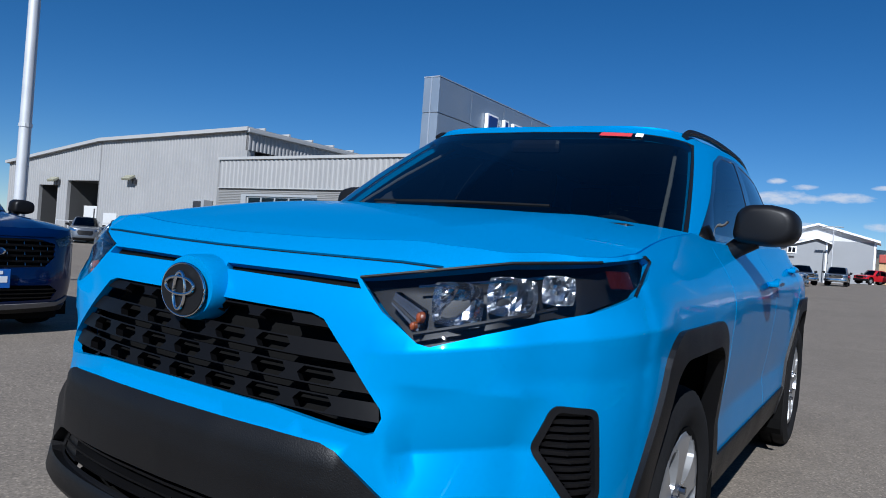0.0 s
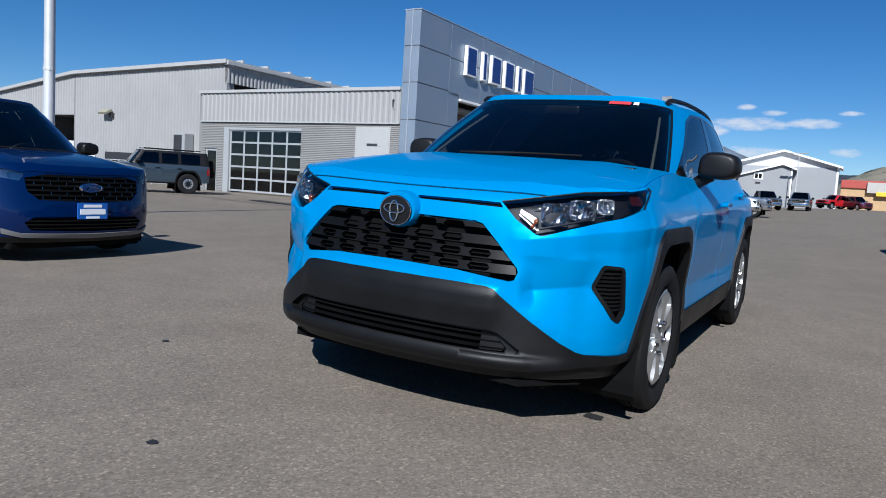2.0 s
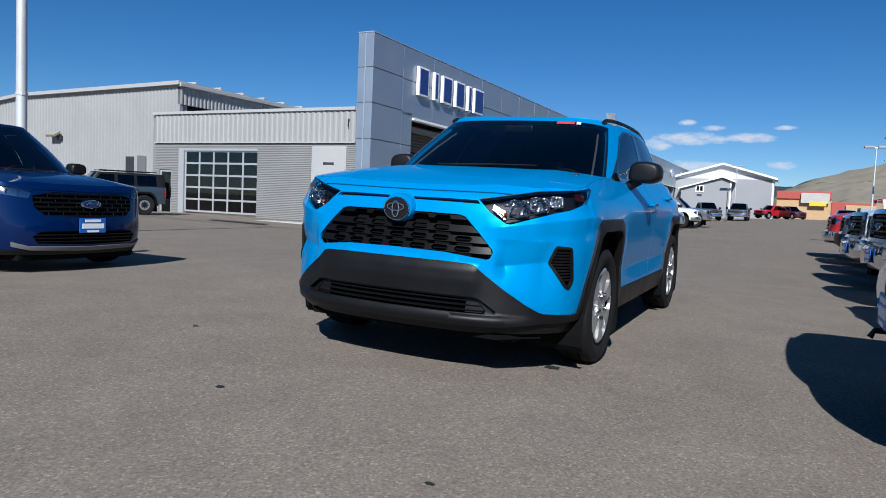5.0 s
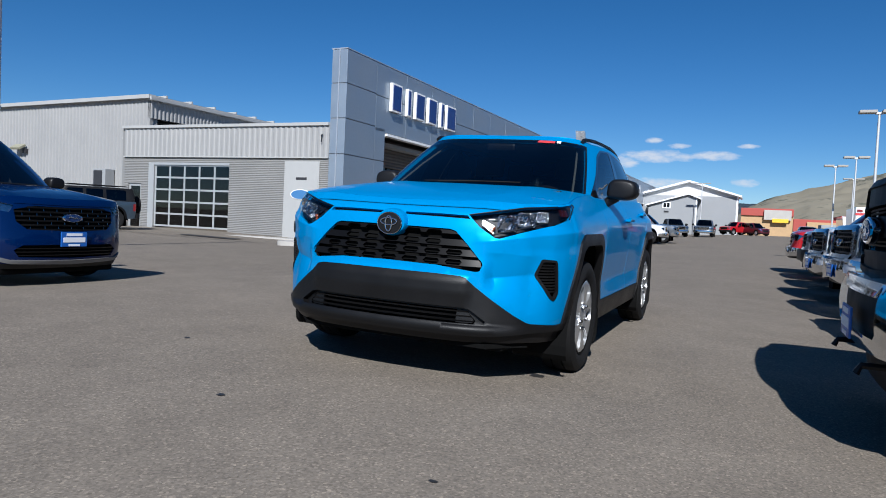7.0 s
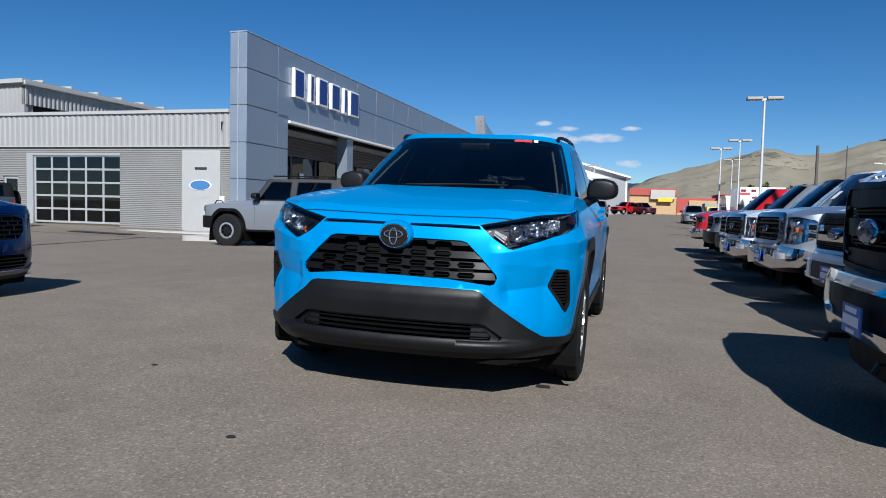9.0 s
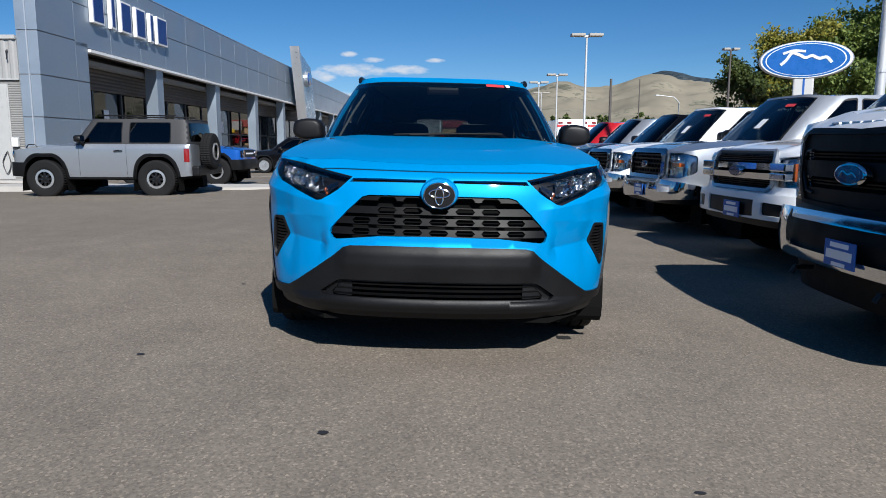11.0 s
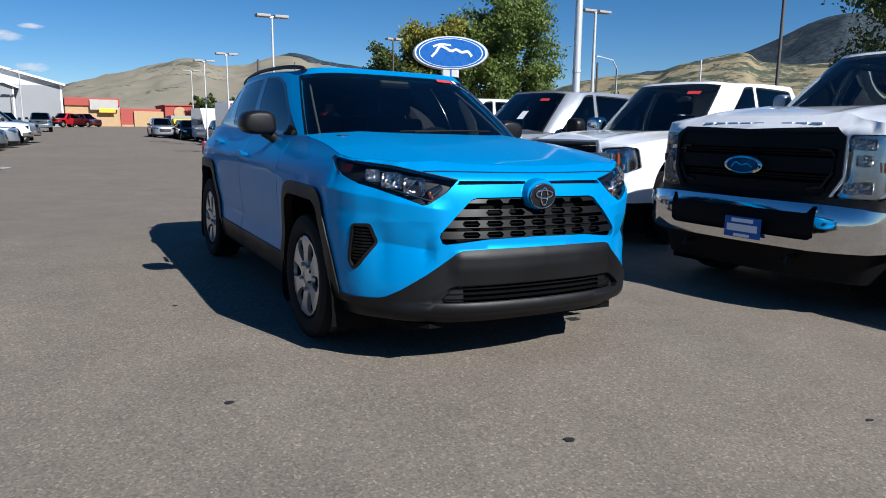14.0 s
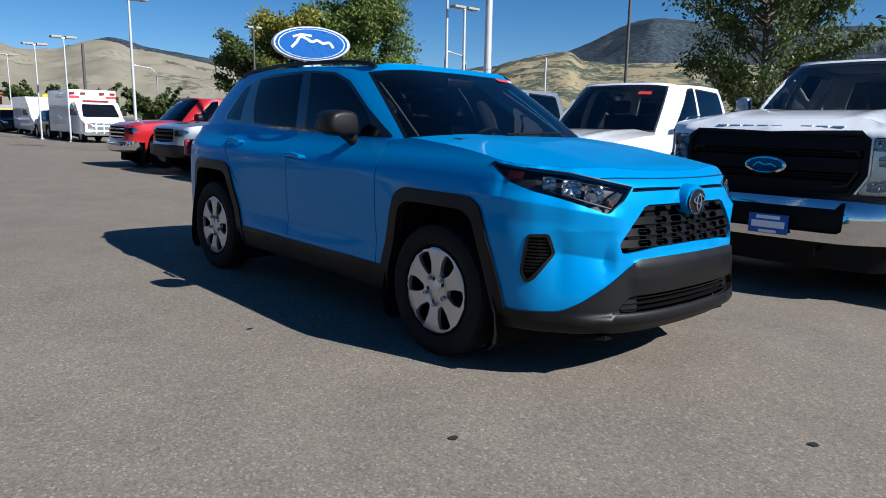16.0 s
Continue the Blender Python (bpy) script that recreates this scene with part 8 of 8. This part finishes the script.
plain_car(-40.0, 23.0, 60, GREY_PAINT, "dark car parked before the workshop", group="workshop cars")


def escape():
    def regions(c, S):
        X, Y, L = c.sx, c.sy, S["length"]
        o = []
        S["grille"] = whole([(0, 0.835), (X(0.40), 0.84), (X(0.60), 0.80), (X(0.58), 0.68), (X(0.48), 0.60), (0, 0.585)])
        add_region(o, "grille_opening", S["grille"], CAVITY_SHADE, -0.03, 0)
        S["lamp"] = [(X(0.60), 0.84), (X(0.64), 0.77), (X(0.80), 0.80), (Y(0.42), 0.85), (Y(0.52), 0.91), (X(0.80), 0.885)]
        add_region(o, "grille_trim", whole([(0, 0.866), (X(0.60), 0.872), (X(0.60), 0.860), (0, 0.852)]), DARK_BLUE, 0.006, 0.01)
        duo(o, "headlamp", S["lamp"], REFLECTOR, -0.02, 0)
        S["low"] = whole([(0, 0.445), (X(0.52), 0.44), (X(0.60), 0.39), (X(0.55), 0.315), (0, 0.30)])
        add_region(o, "lower_opening", S["low"], CAVITY_SHADE, -0.03, 0)
        add_region(o, "skid_trim", whole([(0, 0.280), (X(0.62), 0.292), (X(0.76), 0.335), (X(0.76), 0.290), (X(0.62), 0.255), (0, 0.238)]), SKID_GREY, 0.012, 0.02)
        add_region(o, "chin", whole([(0, 0.235), (X(0.62), 0.25), (Y(0.55), 0.25), (Y(0.55), 0.1), (0, 0.1)]), BLACK_PLASTIC, 0.004, 0.02)
        duo(o, "side_intake", [(X(0.87), 0.57), (Y(0.32), 0.59), (Y(0.33), 0.45), (X(0.88), 0.43)], SATIN_BLACK, -0.01, 0)
        return o
    S = suv_spec("parked_car", "deep metallic blue crossover with black grille and dealer plate", DARK_BLUE, regions=regions, far=False, group="", hood0=0.93, hood1=1.06, belt=1.05, roof=1.67, W=0.94, pane=GLASS_SIDE, wheel_style="five")
    root = build_car(S, place(-4.74, 1.77, FACE_RIGHT, -0.02))
    fill_bars(S, root, "grille_bar", S["grille"], list(np.linspace(0.60, 0.825, 6)), 0.018, DEEP_BLACK, 0.03, 0.002, 0.08, 0.15, 0.009, DARK_CHROME)
    fill_bars(S, root, "lower_bar", S["low"], [0.335, 0.37, 0.405], 0.010, SATIN_BLACK, 0.03, 0.0, 0.1)
    lens_over(S, root, S["lamp"])
    lamp_insides(S, root, [(0.70, 0.82), (0.78, 0.835)], 0.028)
    # unseen block added under the nose, closing it to the sun
    part("splash_shield", box_bm((-0.68, 0.20, 0.13), (0.68, 0.80, 0.30), 0.03), CAVITY_SHADE, root)
    oval_badge(root, nose_y(S, 0, 0.725) - 0.01, 0.725, 0.12, 0.05)
    dealer_plate(root, 0.0, nose_y(S, 0, 0.52) - 0.01, 0.50)
    return root


escape()


def bronco(x, y, turn, mat, label, two_door=True, lift=0.0, roof_mat=None):
    L = 4.18 if two_door else 4.72
    wb = 2.55 if two_door else 2.95

    def regions(c, S):
        X, Y = c.sx, c.sy
        o = []
        add_region(o, "bumper_trim", whole([(0, 0.80), (X(0.9), 0.80), (Y(0.45), 0.80), (Y(0.45), 0.30), (0, 0.30)]), BLACK_PLASTIC, 0.05, 0.08)
        add_region(o, "grille_panel", whole([(0, 1.10), (X(0.86), 1.10), (X(0.86), 0.86), (0, 0.86)]), SATIN_BLACK, -0.01, 0)
        add_region(o, "name_bar", whole([(0, 1.0), (X(0.42), 1.0), (X(0.42), 0.95), (0, 0.95)]), WHITE_PRINT, 0.002, 0)
        duo(o, "tail_lamp", [(Y(L - 0.16), 1.12), (Y(L - 0.05), 1.12), (Y(L - 0.05), 0.82), (Y(L - 0.16), 0.82)], RED_LENS, 0.012, 0.02)
        return o
    k = 0.0
    b, r = 1.22, 1.84
    zb, zr = b + 0.01, r - 0.04
    q0 = 2.36
    win = [("front_window", [(1.72, zb + 0.03), (2.58, zb + 0.03), (2.58, zr - 0.10), (2.02, zr - 0.10)], SATIN_BLACK, None), ("rear_side_window", [(2.78, zb + 0.03), (L - 0.50, zb + 0.03), (L - 0.50, zr - 0.10), (2.78, zr - 0.10)], SATIN_BLACK, None)]
    if not two_door:
        win = [win[0], ("rear_door_window", [(2.70, zb + 0.03), (3.35, zb + 0.03), (3.35, zr - 0.10), (2.70, zr - 0.10)], SATIN_BLACK, None), ("rear_side_window", [(3.48, zb + 0.03), (L - 0.45, zb + 0.03), (L - 0.45, zr - 0.10), (3.48, zr - 0.10)], SATIN_BLACK, None)]
    S = suv_spec("off_road_car", label, mat, L=L, W=0.93, R=0.425, wb=wb, of=0.82, regions=regions, group="off-road cars by the showroom", belt=b, roof=r, hood0=1.14, hood1=1.22, wheel_style="offroad",
                 plan=[(0, 0.0), (0.55, 0.012), (0.78, 0.04), (0.88, 0.12), (0.925, 0.30), (0.93, 0.6), (0.93, 1.6), (0.93, 2.5), (0.93, L - 0.6), (0.925, L - 0.2), (0.90, L - 0.06), (0.8, L), (0.4, L), (0, L)],
                 front=[(0.3, 0.03), (0.6, 0.0), (0.8, 0.02), (1.1, 0.05), (1.15, 0.09), (1.25, 0.25)], side=[(0.3, 0.06), (0.5, 0.02), (0.8, 0.0), (1.1, 0.0), (1.18, 0.015), (1.24, 0.05), (1.3, 0.08)], rear=[(0.3, 0.02), (1.3, 0.03)],
                 bottom=[(0, 0.50), (1.4, 0.42), (L - 1, 0.42), (L, 0.50)], under=0.40, arch=(0.50, 0.93), arch_lip=0.075, sill=(1.2, L - 1.2, 0.47), tyre_w=0.29, track=0.975, rim=0.22,
                 house=[(0, 1.42, zb, 0, 1.84, zr), (0.5, 1.43, zb, 0.48, 1.85, zr), (0.76, 1.47, zb - 0.01, 0.66, 1.87, zr - 0.01), (0.86, 1.58, zb - 0.02, 0.72, 1.95, zr - 0.02), (0.875, 1.9, zb - 0.02, 0.735, 2.2, zr - 0.015),
                        (0.875, 2.6, zb - 0.02, 0.735, 2.7, zr - 0.01), (0.875, L - 0.6, zb - 0.02, 0.735, L - 0.6, zr - 0.01), (0.87, L - 0.16, zb - 0.02, 0.73, L - 0.2, zr - 0.02), (0.78, L - 0.05, zb - 0.02, 0.66, L - 0.12, zr - 0.02), (0.4, L - 0.02, zb - 0.02, 0.35, L - 0.1, zr - 0.01), (0, L - 0.02, zb - 0.02, 0, L - 0.1, zr)],
                 rows_side=(2.6, 7.2), windows=win, bulge=0.008, cowl=1.50, cowl_mid=1.40, rear_glass=(7.9, 0.12, 0.86), mirror=(1.05, 1.72, 1.34, 0.95), handles=[(2.42, 2.62, 1.06)] + ([] if two_door else [(3.30, 3.5, 1.06)]), handle_mat=SATIN_BLACK,
                 lines=[[(1.62, b), (1.62, 0.48)], [(2.70, b), (2.70, 0.48)]] + ([] if two_door else [[(3.46, b), (3.46, 0.8)]]), roof_z=0.02, house_paint=roof_mat or mat, roof_paint=roof_mat or mat, belt_flat=True, rim_mat=SATIN_BLACK)
    S["belt"] = [(1.3, b - 0.01), (1.6, b), (L, b)]
    root = build_car(S, place(x, y, turn, lift))
    for sx in (-1, 1):
        part("headlamp", lathe_bm([(0.105, 0.02), (0.105, -0.015), (0.085, -0.02), (0.0, -0.01)], 20, "y", m=Matrix.Translation((sx * 0.70, nose_y(S, 0.70, 0.98) - 0.012, 0.98))), CHROME, root, "round headlamp", True)
        part("roof_rail", tube_bm([(sx * 0.62, 2.0, r + 0.03), (sx * 0.62, L - 0.4, r + 0.03)], 0.02, 6), SATIN_BLACK, root)
        part("bonnet_handle", tube_bm([(sx * 0.78, 0.35, 1.13), (sx * 0.78, 0.40, 1.20), (sx * 0.78, 0.55, 1.20), (sx * 0.78, 0.60, 1.15)], 0.014, 6), SATIN_BLACK, root)
        for yy in (0.82, 0.82 + wb):
            part("bead_ring", lathe_bm([(0.215, 0.0), (0.215, 0.02), (0.165, 0.024), (0.165, 0.0)], 28, "x", m=Matrix.Translation((sx * (0.975 - 0.025) if sx > 0 else -0.974, yy, 0.425))), SILVER_RIM, root, "silver bead-lock ring")
    if not two_door:
        g = S["house_f"](np.array([S["s_at"](5.35), S["s_at"](5.62), S["s_at"](5.62), S["s_at"](5.35)]) * -1, np.array([0.30, 0.30, 0.78, 0.78]))
        mesh_object("window_paper", g + np.array([-0.012, 0, 0]), [(0, 1, 2, 3)], WHITE_PRINT, root)
    part("rear_bumper", box_bm((-0.85, L - 0.02, 0.50), (0.85, L + 0.14, 0.72), 0.03), BLACK_PLASTIC, root)
    wheel(root, (0.05, L + 0.16, 1.05), 0.42, 0.26, 0.215, "offroad", 1, SATIN_BLACK).matrix_basis = Matrix.Translation((0.05, L + 0.16, 1.05)) @ Matrix.Rotation(math.pi / 2, 4, "Z")
    part("spare_ring", lathe_bm([(0.21, 0.0), (0.21, 0.02), (0.16, 0.024), (0.16, 0.0)], 28, "y", m=Matrix.Translation((0.05, L + 0.28, 1.05))), SILVER_RIM, root)
    part("spare_carrier", box_bm((-0.2, L - 0.02, 0.9), (0.3, L + 0.1, 1.2), 0.02), SATIN_BLACK, root)
    return root


GREY_ROOF = matte("grey_moulded_hardtop", (0.028, 0.028, 0.030), 0.6)
bronco(-9.90, 13.6, FACE_LEFT, SILVER, "silver two-door off-road car with a grey hardtop", True, roof_mat=GREY_ROOF)
bronco(-6.10, 19.1, FACE_RIGHT, MIDBLUE, "bright blue off-road car with black bumper", True)
bronco(-25.9, 15.4, -28, GREYBLUE, "grey-blue four-door off-road car by the garage door", False, roof_mat=SATIN_BLACK)


def box_van(x, y, label, name, tall, ambulance):
    root = thing(name, label, "van", "far parked cars", place(x, y, 0))
    W = 1.05
    cab = rounded([(0.0, 0.45), (0.0, 0.98), (0.55, 1.15), (0.75, 1.25), (1.35, 1.95), (1.5, 2.0), (2.1, 2.0), (2.1, 0.45)], 0.08)
    if not ambulance:
        cab = rounded([(0.0, 0.40), (0.0, 0.95), (0.55, 1.15), (1.25, 2.0), (1.9, tall), (5.6, tall), (5.7, 0.45)], 0.12)
    part("body", prism_bm(cab, -W + 0.05, W - 0.05, "x"), WHITE_PAINT, root)
    if ambulance:
        part("box_body", box_bm((-W - 0.08, 2.05, 0.5), (W + 0.08, 6.0, tall), 0.05), WHITE_PAINT, root)
        part("red_band", box_bm((-W - 0.085, 2.03, tall - 0.42), (-0.62, 2.06, tall - 0.30)), RED_PRINT, root)
        part("red_band", box_bm((0.62, 2.03, tall - 0.42), (W + 0.085, 2.06, tall - 0.30)), RED_PRINT, root)
        for xx in (-0.95, -0.45, 0.45, 0.95):
            part("warning_light", box_bm((xx - 0.12, 2.0, tall - 0.24), (xx + 0.12, 2.06, tall - 0.12), 0.01), RED_LENS, root)
        for xx in (-0.55, -0.2, 0.2, 0.55):
            part("guard_bar", tube_bm([(xx, -0.16, 0.5), (xx, -0.16, 1.15)], 0.03, 6), WHITE_PRINT, root)
        for zz in (0.62, 0.85, 1.1):
            part("guard_bar", tube_bm([(-0.75, -0.17, zz), (0.75, -0.17, zz)], 0.03, 6), WHITE_PRINT, root)
        part("light_bar", box_bm((-0.6, 1.5, 2.0), (0.6, 1.7, 2.12), 0.02), RED_LENS, root)
        part("red_stripe", box_bm((-W + 0.03, -0.004, 0.92), (W - 0.03, 0.3, 0.95)), RED_PRINT, root)
    gl = rounded([(-0.85, 1.28), (0.85, 1.28), (0.75, 1.90), (-0.75, 1.90)], 0.08)
    bm = prism_bm(gl, -0.01, 0.012, "y", m=Matrix.Translation((0, 0.98, 0)))
    for v in bm.verts:
        v.co.y += (v.co.z - 1.55) * 0.83 + 0.0
    part("windscreen", bm, GLOSS_BLACK, root)
    part("grille", box_bm((-0.45, -0.03, 0.60), (0.45, 0.01, 0.95), 0.02), CHROME if ambulance else SATIN_BLACK, root)
    part("bumper", box_bm((-W + 0.02, -0.12, 0.38), (W - 0.02, 0.1, 0.58), 0.04), CHROME if ambulance else BLACK_PLASTIC, root)
    for sx in (-1, 1):
        part("headlamp", box_bm((sx * 0.72 - 0.17, -0.02, 0.72), (sx * 0.72 + 0.17, 0.03, 0.93), 0.03), CHROME, root)
        part("mirror", box_bm((sx * 1.22 - 0.1, 1.1, 1.35), (sx * 1.22 + 0.1, 1.2, 1.7), 0.03), SATIN_BLACK, root)
        part("side_window", box_bm((sx * (W - 0.05) - 0.005, 1.2, 1.35), (sx * (W - 0.05) + 0.005, 1.95, 1.85)), GLOSS_BLACK, root)
        for yy in (0.95, 4.6):
            wheel(root, (sx * (W - 0.18), yy, 0.38), 0.38, 0.24, 0.21, "six", sx, SILVER_RIM)
    part("chassis", box_bm((-0.7, 0.3, 0.3), (0.7, 5.5, 0.55)), CAVITY_SHADE, root)
    return root


box_van(7.7, 35.0, "white ambulance with red stripes and lights", "ambulance", 2.62, True)
box_van(8.3, 47.9, "white high-roofed delivery van", "delivery_van", 2.5, False)
yv = thing("service_truck", "yellow and grey service truck", "truck", "far parked cars", place(8.05, 59.8, 0))
part("cab", prism_bm(rounded([(0.0, 0.45), (0.0, 1.0), (0.6, 1.2), (1.1, 1.8), (2.2, 1.8), (2.2, 0.45)], 0.1), -0.95, 0.95, "x"), YELLOW, yv)
part("windscreen", box_bm((-0.8, 0.62, 1.25), (0.8, 0.75, 1.7)), GLOSS_BLACK, yv)
part("body", box_bm((-1.0, 2.3, 0.6), (1.0, 5.2, 2.1), 0.05), GREY_WALL, yv)
part("bumper", box_bm((-0.95, -0.1, 0.4), (0.95, 0.08, 0.6), 0.03), CHROME, yv)
for sx in (-1, 1):
    for yy in (0.9, 4.2):
        wheel(yv, (sx * 0.85, yy, 0.38), 0.38, 0.24, 0.21, "six", sx, SILVER_RIM)
